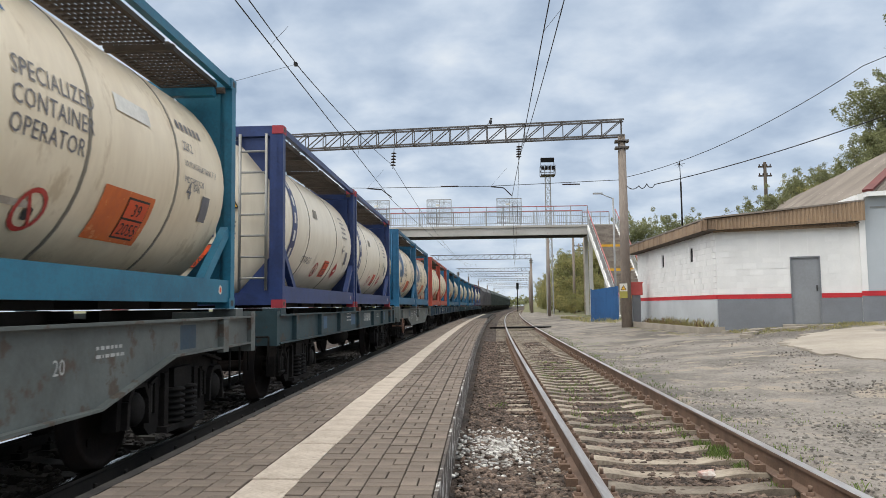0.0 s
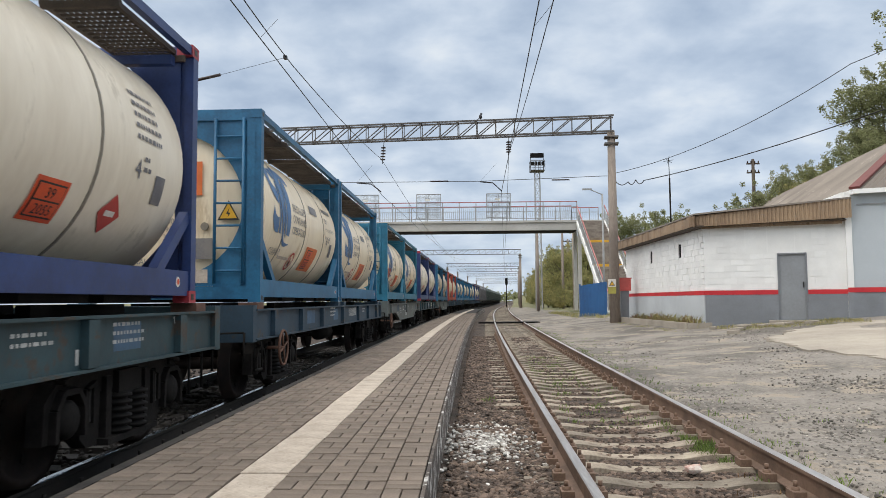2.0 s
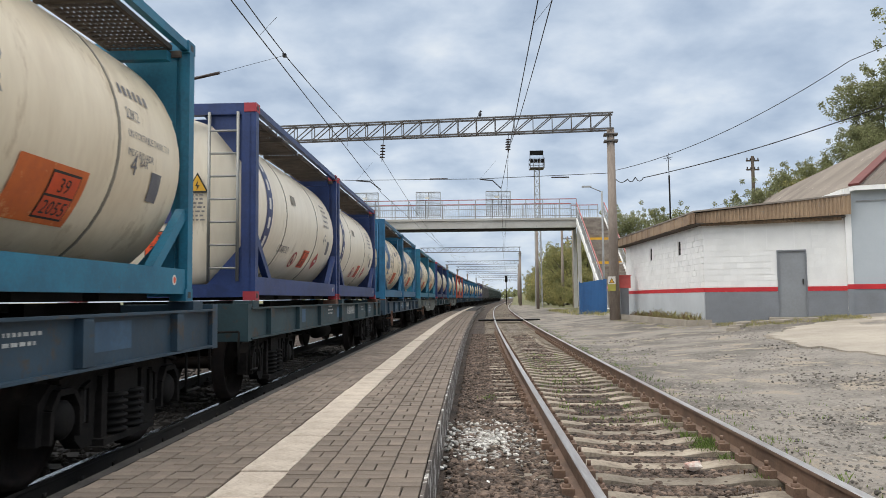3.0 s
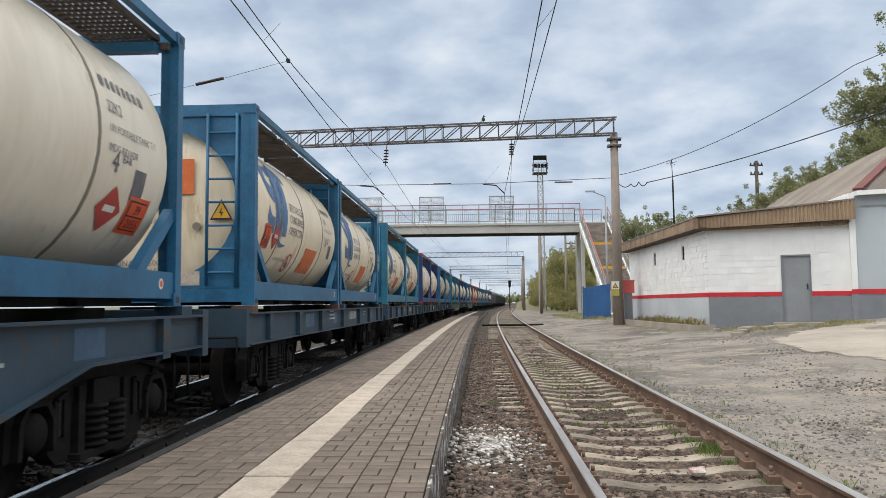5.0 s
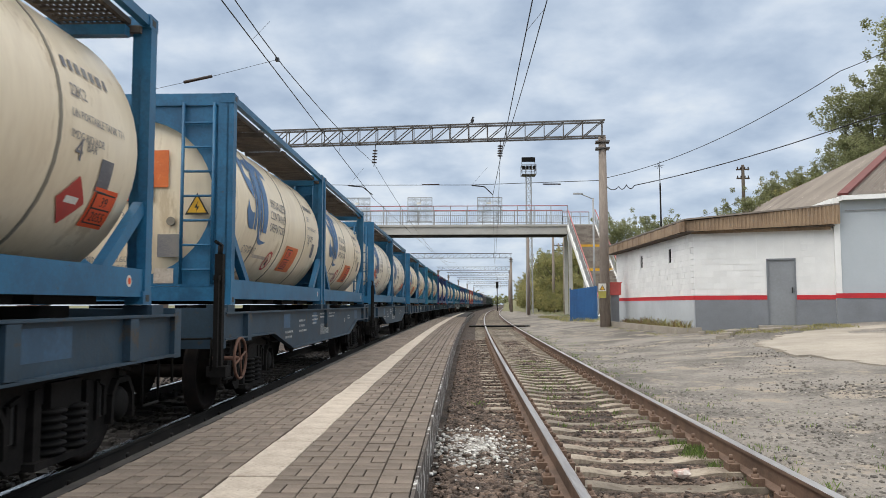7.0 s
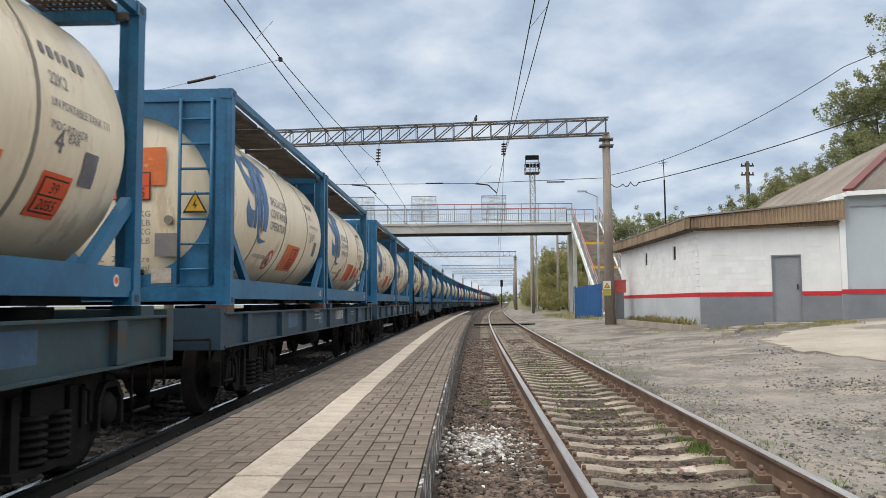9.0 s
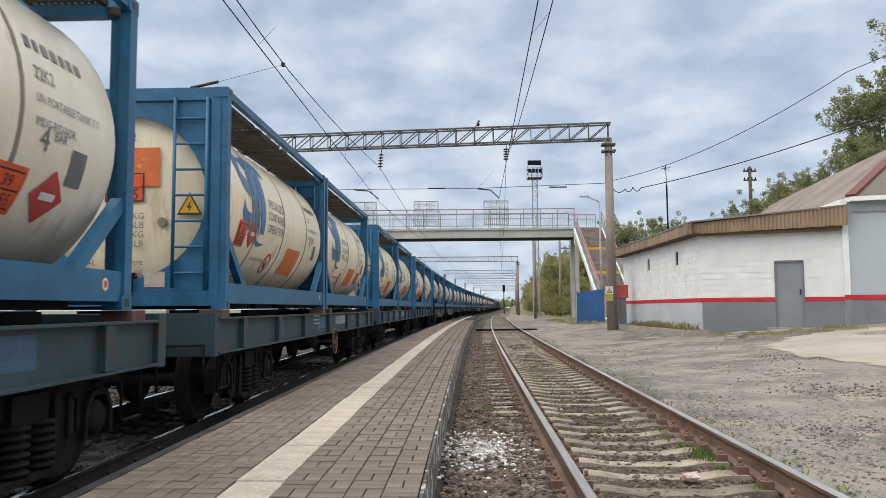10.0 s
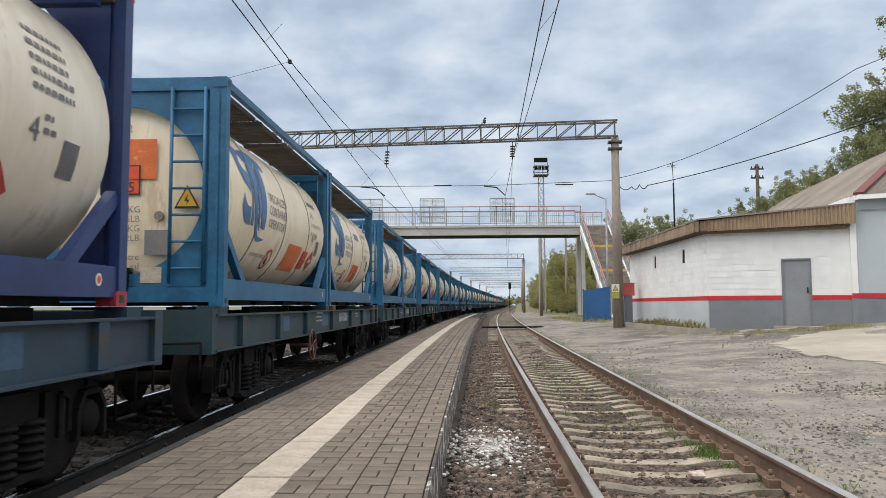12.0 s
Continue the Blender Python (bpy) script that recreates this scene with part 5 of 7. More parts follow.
def catenary(line, hang_x, low_x, hang, contact, kink=None, r=0.011):
    """A carrying wire and the contact wire under it, with droppers, along a track. hang_x, low_x: their places behind the camera and at the first gantry."""
    ys = [-28.0, GY, 117.0, 188.0, 275.0]
    pts = [(hang_x[k] if k < 2 else line(y) + 0.1, y, hang) for k, y in enumerate(ys)]
    low = [(low_x[k] if k < 2 else line(y) + 0.2 * (-1) ** k, y, contact) for k, y in enumerate(ys)]
    if kink:
        f = (kink[1] - ys[0]) / (ys[1] - ys[0])
        track = []
        for i in range(29):
            y = ys[0] + (ys[1] - ys[0]) * i / 28
            g = (y - ys[0]) / (ys[1] - ys[0])
            x = hang_x[0] + (kink[0] - hang_x[0]) * (y - ys[0]) / (kink[1] - ys[0]) if y < kink[1] else kink[0] + (hang_x[1] - kink[0]) * (y - kink[1]) / (ys[1] - kink[1])
            track.append((x, y, hang - 6 * g * (1 - g)))
        wire("carrying_wire", track, r, "dark carrying wire of the overhead line", 0.0, 1)
        wire("carrying_wire", pts[1:], r, "dark carrying wire of the overhead line", 1.5, 20)
    else:
        wire("carrying_wire", pts, r, "dark carrying wire of the overhead line", 1.5, 28)
    wire("contact_wire", low, r, "dark contact wire over the track", 0.04)
    d = bmesh.new()
    for (p, q), (a, b) in zip(zip(pts, pts[1:]), zip(low, low[1:])):
        for k in range(1, 6):
            f = k / 6
            t = Vector(p).lerp(Vector(q), f) - Vector((0, 0, 6 * f * (1 - f)))
            rod(d, t, Vector(a).lerp(Vector(b), f), 0.004, 4, caps=False)
    tagged(part("dropper_wires", d, M["wire"]), "thin droppers of the overhead line", "overhead wire", kind="stuff")


catenary(main_x, (-2.75, -3.53), (-3.71, -3.51), 7.76, 6.1, (-3.68, 15.7))
catenary(side_x, (0.62, 2.27), (0.26, 1.92), 7.97, 6.2)
for a, b, top in (((-4.66, 6.68), (-3.55, 6.26), "main"), ((0.96, 6.67), (1.92, 6.24), "siding")):
    arm = thing("steady_arm", "bent steady arm that holds the contact wire at the gantry", "steady arm", "steady arms")
    part("tube", rods(((a[0], GY, a[1]), ((a[0] + b[0]) / 2 + 0.1, GY, a[1] - 0.06), 0.028), (((a[0] + b[0]) / 2 + 0.1, GY, a[1] - 0.06), (b[0], GY, b[1]), 0.024)), M["wire"], arm)
    part("drop_wire", rods(((a[0], GY, a[1]), (a[0] + 0.75, GY, a[1] + 0.85), 0.004)), M["wire"], arm)
cross = wire("fixing_cable", [(-14, 34.0, 6.85), (-8.2, 34, 6.80), (-4.66, 34.0, 6.70), (0.96, 34.0, 6.69), (6.96, 34.0, 6.88)], 0.014, "fixing cable across the tracks under the gantry", 0.0, 2)
for x in (-0.9, 4.6, -7.0):
    b = thing("cable_insulator", "slim dark insulator in the fixing cable", "insulator", "insulators")
    part("rod", rods(((x - 0.4, 34.0, 6.715), (x + 0.4, 34.0, 6.715), 0.03)), M["insulator"], b)
wire("tie_wire", [(-3.68, 15.7, 6.50), (-5.0, 15.8, 6.20), (-6.8, 15.8, 5.80)], 0.0045, "thin tie wire to the carrying wire", 0.0, 2)
b = thing("tie_insulator", "slim dark insulator in the tie wire", "insulator", "insulators")
part("rod", made(rod, (-5.1, 15.8, 6.178), (-5.7, 15.8, 6.05), 0.035, 8), M["insulator"], b)
b = thing("wire_clamp", "small dark clamp on the carrying wire", "wire clamp")
part("block", boxes(((-3.68, 15.7, 6.50), (0.07, 0.10, 0.07))), M["wire"], b)


bird = thing("bird", "small dark bird perched on the gantry beam", "bird", at=(1.02, beam_y(1.02) - 0.22, 9.64))
bb = bmesh.new()
bmesh.ops.create_icosphere(bb, subdivisions=2, radius=0.09)
for v in bb.verts:
    v.co = Vector((v.co.x * 0.9, v.co.y * 1.2, v.co.z * 1.25 + 0.13))
part("body", bb, M["plume"], bird)
bb = bmesh.new()
bmesh.ops.create_icosphere(bb, subdivisions=2, radius=0.05)
part("head", bb, M["plume"], bird, loc=(0.03, 0.0, 0.27))
part("beak", made(rod, (0.07, 0, 0.27), (0.12, 0, 0.26), 0.014, 6, 0.003), M["bogie"], bird)
part("tail", bars(((-0.05, 0, 0.08), (-0.16, 0, -0.02), 0.06, 0.02)), M["plume"], bird)
for s in (-0.03, 0.03):
    part("leg", rods(((0, s, 0.0), (0, s, 0.06), 0.008), seg=5), M["bogie"], bird)


# ---------------------------------------------------------------- footbridge
BY = 58.0


def railing(parent, p, q, h=1.15, posts=14, top="rail_red"):
    p, q = Vector(p), Vector(q)
    up = Vector((0, 0, 1))
    part("top_rail", bars((p + up * h, q + up * h, 0.06, 0.06)), M[top], parent, "faded red top rail")
    part("middle_rail", bars((p + up * h * 0.72, q + up * h * 0.72, 0.04, 0.04)), M["rail_grey"], parent)
    part("low_rail", bars((p + up * 0.16, q + up * 0.16, 0.04, 0.05)), M["rail_grey"], parent)
    for i in range(posts + 1):
        a = p.lerp(q, i / posts)
        part("rail_post", bars((a, a + up * h, 0.06, 0.06)), M["rail_grey"], parent)
    n = int((q - p).length / 0.16)
    b = bmesh.new()
    for i in range(n):
        a = p.lerp(q, (i + 0.5) / n)
        span(b, a + up * 0.16, a + up * h * 0.72, 0.016, 0.016)
    tagged(part("railing_infill", b, M["rail_grey"], parent), kind="stuff")


bridge = thing("footbridge", "concrete pedestrian footbridge with red and grey railings over the tracks", "footbridge")
XL, XR = -22.0, 9.05
DECK_T, DECK_B = 7.30, 6.62
part("girder", boxes(((XL / 2 + XR / 2, BY + 0.15, (DECK_T + DECK_B) / 2 - 0.02), (XR - XL, 0.25, DECK_T - DECK_B - 0.1))), M["grey_concrete"], bridge, "stained grey concrete girder")
part("girder", boxes(((XL / 2 + XR / 2, BY + 2.65, (DECK_T + DECK_B) / 2 - 0.02), (XR - XL, 0.25, DECK_T - DECK_B - 0.1))), M["grey_concrete"], bridge)
part("deck", boxes(((XL / 2 + XR / 2, BY + 1.4, DECK_T + 0.02), (XR - XL, 3.0, 0.16))), M["grey_concrete"], bridge)
part("under_beam", boxes(((XL / 2 + XR / 2, BY + 1.4, DECK_B + 0.04), (XR - XL, 2.2, 0.10))), M["bogie"], bridge)
for y in (BY - 0.02, BY + 2.8):
    railing(bridge, (XL, y, DECK_T + 0.10), (XR, y, DECK_T + 0.10), 1.45, 24)
for x0 in (-8.1, -3.3, 2.1):
    s = bmesh.new()
    for z in (7.66, 8.5, 9.5):
        span(s, (x0, BY - 0.08, z), (x0 + 1.87, BY - 0.08, z), 0.05, 0.05)
    for x in (x0, x0 + 0.95, x0 + 1.87):
        span(s, (x, BY - 0.08, 7.6), (x, BY - 0.08, 9.5), 0.05, 0.05)
    scr = part("safety_screen", s, M["rail_grey"], bridge, "grey mesh safety screen over the wires")
    m_ = bmesh.new()
    for i in range(22):
        span(m_, (x0 + 0.085 * i, BY - 0.08, 7.66), (x0 + 0.085 * i, BY - 0.08, 9.5), 0.018, 0.012)
    for i in range(20):
        span(m_, (x0, BY - 0.08, 7.66 + 0.095 * i), (x0 + 1.87, BY - 0.08, 7.66 + 0.095 * i), 0.012, 0.018)
    tagged(part("screen_mesh", m_, M["mesh_grey"], scr), kind="stuff")
    mm = part("notice", boxes(((x0 + 0.85, BY - 0.12, 9.05), (0.34, 0.02, 0.16))), M["white"], scr)
# stairs come down towards the camera
ST_X0, ST_X1 = 9.1, 11.1
st_top, st_end = (BY, DECK_T + 0.05), (46.5, 0.55)
steps = 36
for i in range(steps):
    f = (i + 0.5) / steps
    y, z = st_top[0] + (st_end[0] - st_top[0]) * f, st_top[1] + (st_end[1] - st_top[1]) * f
    part("stair_step", boxes((((ST_X0 + ST_X1) / 2, y, z), (ST_X1 - ST_X0 - 0.1, 0.40, 0.06)), (((ST_X0 + ST_X1) / 2, y - 0.17, z - 0.08), (ST_X1 - ST_X0 - 0.1, 0.04, 0.12))), M["yellow"] if i in (9, 19, 29) else M["step"], bridge)
for x in (ST_X0 - 0.05, ST_X1 + 0.05):
    part("stringer", bars(((x, st_top[0], st_top[1] - 0.15), (x, st_end[0], st_end[1] - 0.15), 0.14, 0.36)), M["white_block"], bridge, "whitewashed stair stringer")
    railing(bridge, (x, st_top[0], st_top[1] + 0.05), (x, st_end[0], st_end[1] + 0.05), 1.15, 9)
part("landing", boxes(((10.1, BY + 1.4, DECK_T + 0.02), (2.2, 3.0, 0.16))), M["grey_concrete"], bridge)
railing(bridge, (9.05, BY + 2.8, DECK_T + 0.10), (11.2, BY + 2.8, DECK_T + 0.10), 1.3, 3)
for x, y in ((9.25, BY + 0.3), (9.25, BY + 2.5), (11.0, BY + 0.3), (11.0, BY + 2.5), (9.2, 51.5), (11.0, 51.5)):
    z = DECK_T - 0.1 if y > 57 else 3.6
    part("bridge_pillar", boxes(((x, y, z / 2), (0.26, 0.26, z))), M["pillar"], bridge, "pale painted concrete pillar")


# ---------------------------------------------------------------- block-built shed
CORNER, RIGHT_END, FAR_END = Vector((8.05, 25.0)), Vector((11.95, 23.55)), Vector((7.95, 36.2))
WALL_TOP, BAND_Z = 3.62, 1.50
shed = thing("shed", "white painted block shed with a grey plinth and tan sheet fascia", "shed")


def wall_frame(a, b):
    """Turns (along, out, up) on the wall from a to b into the world; out points away from the inside."""
    d = (b - a).normalized()
    n = Vector((d.y, -d.x))
    return lambda u, o, z: Vector((a.x + d.x * u + n.x * o, a.y + d.y * u + n.y * o, z))


def wall_box(bm, fr, u0, u1, o0, o1, z0, z1):
    vs = [bm.verts.new(fr(u, o, z)) for u in (u0, u1) for o in (o0, o1) for z in (z0, z1)]
    for q in ((0, 1, 3, 2), (4, 6, 7, 5), (0, 4, 5, 1), (2, 3, 7, 6), (0, 2, 6, 4), (1, 5, 7, 3)):
        bm.faces.new([vs[i] for i in q])


front, side = wall_frame(CORNER, RIGHT_END), wall_frame(FAR_END, CORNER)
FRONT_L, SIDE_L = (RIGHT_END - CORNER).length, (CORNER - FAR_END).length
DOOR = (2.19, 3.05, 0.58, 2.72)
core = bmesh.new()
wall_box(core, front, 0.0, DOOR[0], -0.30, -0.01, -0.2, WALL_TOP)
wall_box(core, front, DOOR[1], FRONT_L, -0.30, -0.01, -0.2, WALL_TOP)
wall_box(core, front, DOOR[0], DOOR[1], -0.30, -0.01, DOOR[3], WALL_TOP)
part("front_wall", core, M["white_block"], shed)
core = bmesh.new()
HOLES = [(4.4, 4.75), (8.35, 8.70)]
edges = [0.0] + [v for h in HOLES for v in h] + [SIDE_L - 0.30]
for k in range(0, len(edges), 2):
    wall_box(core, side, edges[k], edges[k + 1], -0.30, -0.01, -0.2, WALL_TOP)
for a, b in HOLES:
    wall_box(core, side, a, b, -0.30, -0.01, -0.2, 2.78)
    wall_box(core, side, a, b, -0.30, -0.01, 3.28, WALL_TOP)
    # A near-black plate close behind the face gives the vent's inner shade.
    v = bmesh.new()
    wall_box(v, side, a, b, -0.06, -0.04, 2.78, 3.28)
    part("vent_opening", v, M["bogie"], shed, "small dark vent opening")
part("side_wall", core, M["white_block"], shed)
# The side plinth gets the paler tone that stands for light on it.
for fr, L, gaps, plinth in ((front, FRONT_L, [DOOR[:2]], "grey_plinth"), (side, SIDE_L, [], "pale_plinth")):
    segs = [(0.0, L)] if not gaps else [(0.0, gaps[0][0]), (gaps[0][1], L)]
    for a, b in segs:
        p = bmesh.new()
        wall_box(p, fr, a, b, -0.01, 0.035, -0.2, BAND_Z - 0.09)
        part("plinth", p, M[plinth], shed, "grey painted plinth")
        p = bmesh.new()
        wall_box(p, fr, a, b, -0.01, 0.042, BAND_Z - 0.088, BAND_Z + 0.05)
        part("red_band", p, M["red_band"], shed, "red painted band")
d = bmesh.new()
wall_box(d, front, DOOR[0] + 0.02, DOOR[1] - 0.02, -0.10, -0.05, DOOR[2], DOOR[3] - 0.03)
door = part("door", d, M["door_grey"], shed, "closed grey metal door")
f = bmesh.new()
wall_box(f, front, DOOR[0], DOOR[0] + 0.04, -0.12, 0.01, DOOR[2], DOOR[3])
wall_box(f, front, DOOR[1] - 0.04, DOOR[1], -0.12, 0.01, DOOR[2], DOOR[3])
wall_box(f, front, DOOR[0], DOOR[1], -0.12, 0.012, DOOR[3] - 0.045, DOOR[3])
part("door_frame", f, M["grey_plinth"], door)
h = bmesh.new()
wall_box(h, front, DOOR[1] - 0.14, DOOR[1] - 0.10, -0.05, 0.0, 1.62, 1.80)
part("door_handle", h, M["black"], door)
# blocks: courses of 0.2 m
BLOCKS = []
for fr, L, openings in ((front, FRONT_L - 0.55, [(*DOOR[:2], DOOR[3])]), (side, SIDE_L, [(*v, 3.28) for v in HOLES])):
    z, row = BAND_Z + 0.055, 0
    while z < WALL_TOP - 0.05:
        if fr is front:
            runs = [(0.0, DOOR[0] - 0.02), (DOOR[1] + 0.02, L)] if z < 2.68 else [(0.0, 1.0), (3.2, L)]
        else:
            cuts = [0.0] + ([v for h in HOLES for v in h] if 2.6 < z < 3.26 else []) + [L]
            runs = list(zip(cuts[::2], cuts[1::2]))
        for lo_u, hi_u in runs:
            u = lo_u - (0.2 if row % 2 else 0.0)
            while u < hi_u:
                a, b = max(lo_u, u), min(hi_u, u + 0.395)
                if b - a > 0.05:
                    BLOCKS.append((fr, a, b, z))
                u += 0.4
        z += 0.2
        row += 1
p = bmesh.new()
wall_box(p, front, 1.0, 3.2, -0.01, 0.012, 2.72, WALL_TOP - 0.03)
part("render_panel", p, M["white_block"], shed, "white rendered panel over the door")
for u in (1.25, 1.9, 2.2, 2.7):
    p = bmesh.new()
    wall_box(p, front, u, u + 0.03, 0.0, 0.02, 2.75, WALL_TOP - 0.05)
    part("panel_strip", p, M["white_block"], shed)


def fascia(fr, u0, u1, z_of, h_of, out, pitch=0.115):
    """Profiled sheet: single upright waves that hang from the roof's edge."""
    bm = bmesh.new()
    prev, k = None, 0
    n = int((u1 - u0) / pitch)
    for i in range(n):
        for f, o in ((0.0, 0.025), (0.45, 0.025), (0.55, 0.0), (0.95, 0.0)):
            u = u0 + (u1 - u0) * (i + f) / n
            z, h = z_of(u), h_of(u)
            cur = [bm.verts.new(fr(u, out + q, w)) for q, w in ((o, z - h), (o, z), (o - 0.012, z), (o - 0.012, z - h))]
            if prev:
                for j in range(4):
                    bm.faces.new((prev[j], prev[(j + 1) % 4], cur[(j + 1) % 4], cur[j]))
            prev = cur
    return bm


def top_front(u):
    return 4.00 + 0.075 * u


part("fascia", fascia(front, -0.42, FRONT_L + 0.15, top_front, lambda u: 0.36 + 0.055 * u, 0.40), M["tan_cladding"], shed, "tan profiled sheet fascia")
part("fascia", fascia(side, -0.3, SIDE_L + 0.42, lambda u: 4.0, lambda u: 0.34, 0.38, 0.9), M["tan_cladding"], shed, "tan sheet fascia")
part("lower_fascia", fascia(front, -0.05, FRONT_L - 0.1, lambda u: 3.74, lambda u: 0.17, 0.22), M["tan_cladding"], shed)
sf = bmesh.new()
wall_box(sf, side, -0.3, SIDE_L + 0.40, -0.2, 0.36, 3.63, 3.67)
wall_box(sf, front, -0.38, FRONT_L, -0.2, 0.38, 3.67, 3.69)
part("soffit", sf, M["bark"], shed)
rf = bmesh.new()
pts = [side(-0.32, 0.42, 4.01), side(SIDE_L + 0.40, 0.42, 4.01), front(FRONT_L + 0.15, 0.43, top_front(FRONT_L)), Vector((14.5, 36.5, 4.3))]
lo = [rf.verts.new(p) for p in pts]
hi = [rf.verts.new(p + Vector((0, 0, 0.05))) for p in pts]
for i in range(4):
    rf.faces.new((lo[i], lo[(i + 1) % 4], hi[(i + 1) % 4], hi[i]))
rf.faces.new(lo)
rf.faces.new(hi)
part("roof", rf, M["slate"], shed)
bk = bmesh.new()
for a, b in (((7.95, 36.0), (14.0, 36.0)), ((14.0, 36.0), (14.0, 26.0))):
    span(bk, (*a, 1.7), (*b, 1.7), 0.2, 4.0)
part("back_wall", bk, M["white_block"], shed)

# ---------------------------------------------------------------- tall building
hall = thing("station_building", "pale grey station building with red band and corrugated roof", "building")
T0, T1 = Vector((12.02, 23.42)), Vector((21.0, 20.2))
tf = wall_frame(T0, T1)
TL = (T1 - T0).length
EAVE = 4.56
b = bmesh.new()
wall_box(b, tf, 0.05, TL, -0.35, 0.0, -0.2, EAVE)
part("front_wall", b, M["pale_wall"], hall, "pale grey rendered wall")
b = bmesh.new()
wall_box(b, tf, -0.12, 0.05, -0.35, 0.04, -0.2, EAVE)
part("corner_pilaster", b, M["white_block"], hall, "white painted corner pilaster")
b = bmesh.new()
span(b, (12.05, 23.6, EAVE / 2), (15.9, 52.0, EAVE / 2), 0.3, EAVE)
part("side_wall", b, M["white_block"], hall)
b = bmesh.new()
wall_box(b, tf, 0.052, TL, 0.0, 0.03, -0.2, 1.45)
wall_box(b, tf, -0.124, 0.052, 0.0, 0.048, -0.2, 1.45)
part("plinth", b, M["grey_plinth"], hall)
b = bmesh.new()
wall_box(b, tf, -0.13, TL, 0.03, 0.05, 1.452, 1.60)
part("red_band", b, M["red_band"], hall, "red painted band")
# hip roof with waves
rb = bmesh.new()
A, B = tf(0.12, 0.32, EAVE + 0.02), tf(TL, 0.35, EAVE + 0.02)
D = A + Vector((0.135, 1.0, 0)) * 30.0
R0 = Vector((17.02, 28.0, 7.5))
R1 = Vector((27.0, 24.4, 7.5))
R2 = R0 + Vector((0.131, 1.0, 0)) * 26.0


def wavy(bm, a, b, c, d, n):
    """Corrugated sheet between the eave a-b and the ridge c-d."""
    nrm = (b - a).cross(c - a).normalized()
    prev = None
    for i in range(n + 1):
        f = i / n
        k = nrm * (0.035 * (1 if i % 2 else -1))
        cur = (bm.verts.new(a.lerp(b, f) + k), bm.verts.new(c.lerp(d, f) + k))
        if prev:
            bm.faces.new((prev[0], cur[0], cur[1], prev[1]))
        prev = cur


wavy(rb, A, B, R0, R1, 120)
wavy(rb, D, A, R2, R0, 260)
part("roof", rb, M["slate"], hall, "weathered corrugated sheet roof")
part("hip_flashing", bars((A + Vector((0, 0, 0.05)), R0 + Vector((0, 0, 0.05)), 0.30, 0.07)), M["dark_red"], hall, "dark red ridge flashing")
part("eave_board", bars((A - Vector((0, 0, 0.06)), B - Vector((0, 0, 0.06)), 0.05, 0.14), (A - Vector((0, 0, 0.06)), D - Vector((0, 0, 0.06)), 0.05, 0.14)), M["white_block"], hall)
part("eave_pipe", bars((tf(0.2, 0.04, 4.15), tf(TL, 0.04, 4.15), 0.03, 0.03)), M["rail_grey"], hall)

# ---------------------------------------------------------------- things in the yard
def sloped(bm, outline, lift, thick):
    top = [bm.verts.new((x, y, yard_z(x, y) + lift)) for x, y in outline]
    low = [bm.verts.new((x, y, yard_z(x, y) + lift - thick)) for x, y in outline]
    n = len(outline)
    bm.faces.new(top)
    for i in range(n):
        bm.faces.new((top[i], top[(i + 1) % n], low[(i + 1) % n], low[i]))


rough_edge = random.Random(21)
APRON = []
corners = [(7.5, 18.6), (8.3, 19.7), (9.2, 20.8), (10.6, 21.4), (12.6, 21.2), (14.6, 20.6), (15.0, 10.5), (9.5, 10.8), (7.15, 12.6), (6.95, 14.6), (6.98, 16.4)]
for p, q in zip(corners, corners[1:] + corners[:1]):
    for i in range(9):
        f = i / 9
        APRON.append((p[0] + (q[0] - p[0]) * f + rough_edge.uniform(-0.16, 0.16), p[1] + (q[1] - p[1]) * f + rough_edge.uniform(-0.22, 0.22)))
tagged(part("concrete_apron", made(sloped, APRON, 0.035, 0.12), M["concrete"]), "pale cracked concrete apron before the shed", "pavement", kind="structure")
ds = thing("doorstep", "cracked pale concrete doorstep before the shed door", "doorstep")
bm_ = bmesh.new()
wall_box(bm_, front, 1.9, 3.5, 0.05, 0.75, 0.42, 0.60)
part("slab", bm_, M["concrete"], ds)
bits = random.Random(14)
for x, y, r in ((8.75, 23.6, 0.32), (9.15, 23.0, 0.26), (9.7, 22.9, 0.36), (8.5, 23.1, 0.22), (8.1, 22.4, 0.25), (7.7, 21.5, 0.20), (10.4, 22.6, 0.24), (7.9, 23.9, 0.16)):
    sides = 6
    outline = [(x + r * bits.uniform(0.6, 1.15) * math.cos(6.283 * i / sides), y + r * bits.uniform(0.6, 1.15) * math.sin(6.283 * i / sides)) for i in range(sides)]
    tagged(part("broken_slab", made(sloped, outline, 0.09, 0.14), M["concrete"]), "broken piece of pale concrete lying in weeds", "concrete piece", "broken concrete pieces")
planter = thing("planter_kerb", "pale concrete kerb of a flower bed along the shed", "kerb")
part("kerb_stone", bars(((7.50, 25.0, 0.36), (7.22, 35.0, 0.36), 0.16, 0.28)), M["concrete"], planter)
part("kerb_stone", bars(((7.42, 24.9, 0.36), (8.15, 24.72, 0.38), 0.16, 0.28)), M["concrete"], planter)

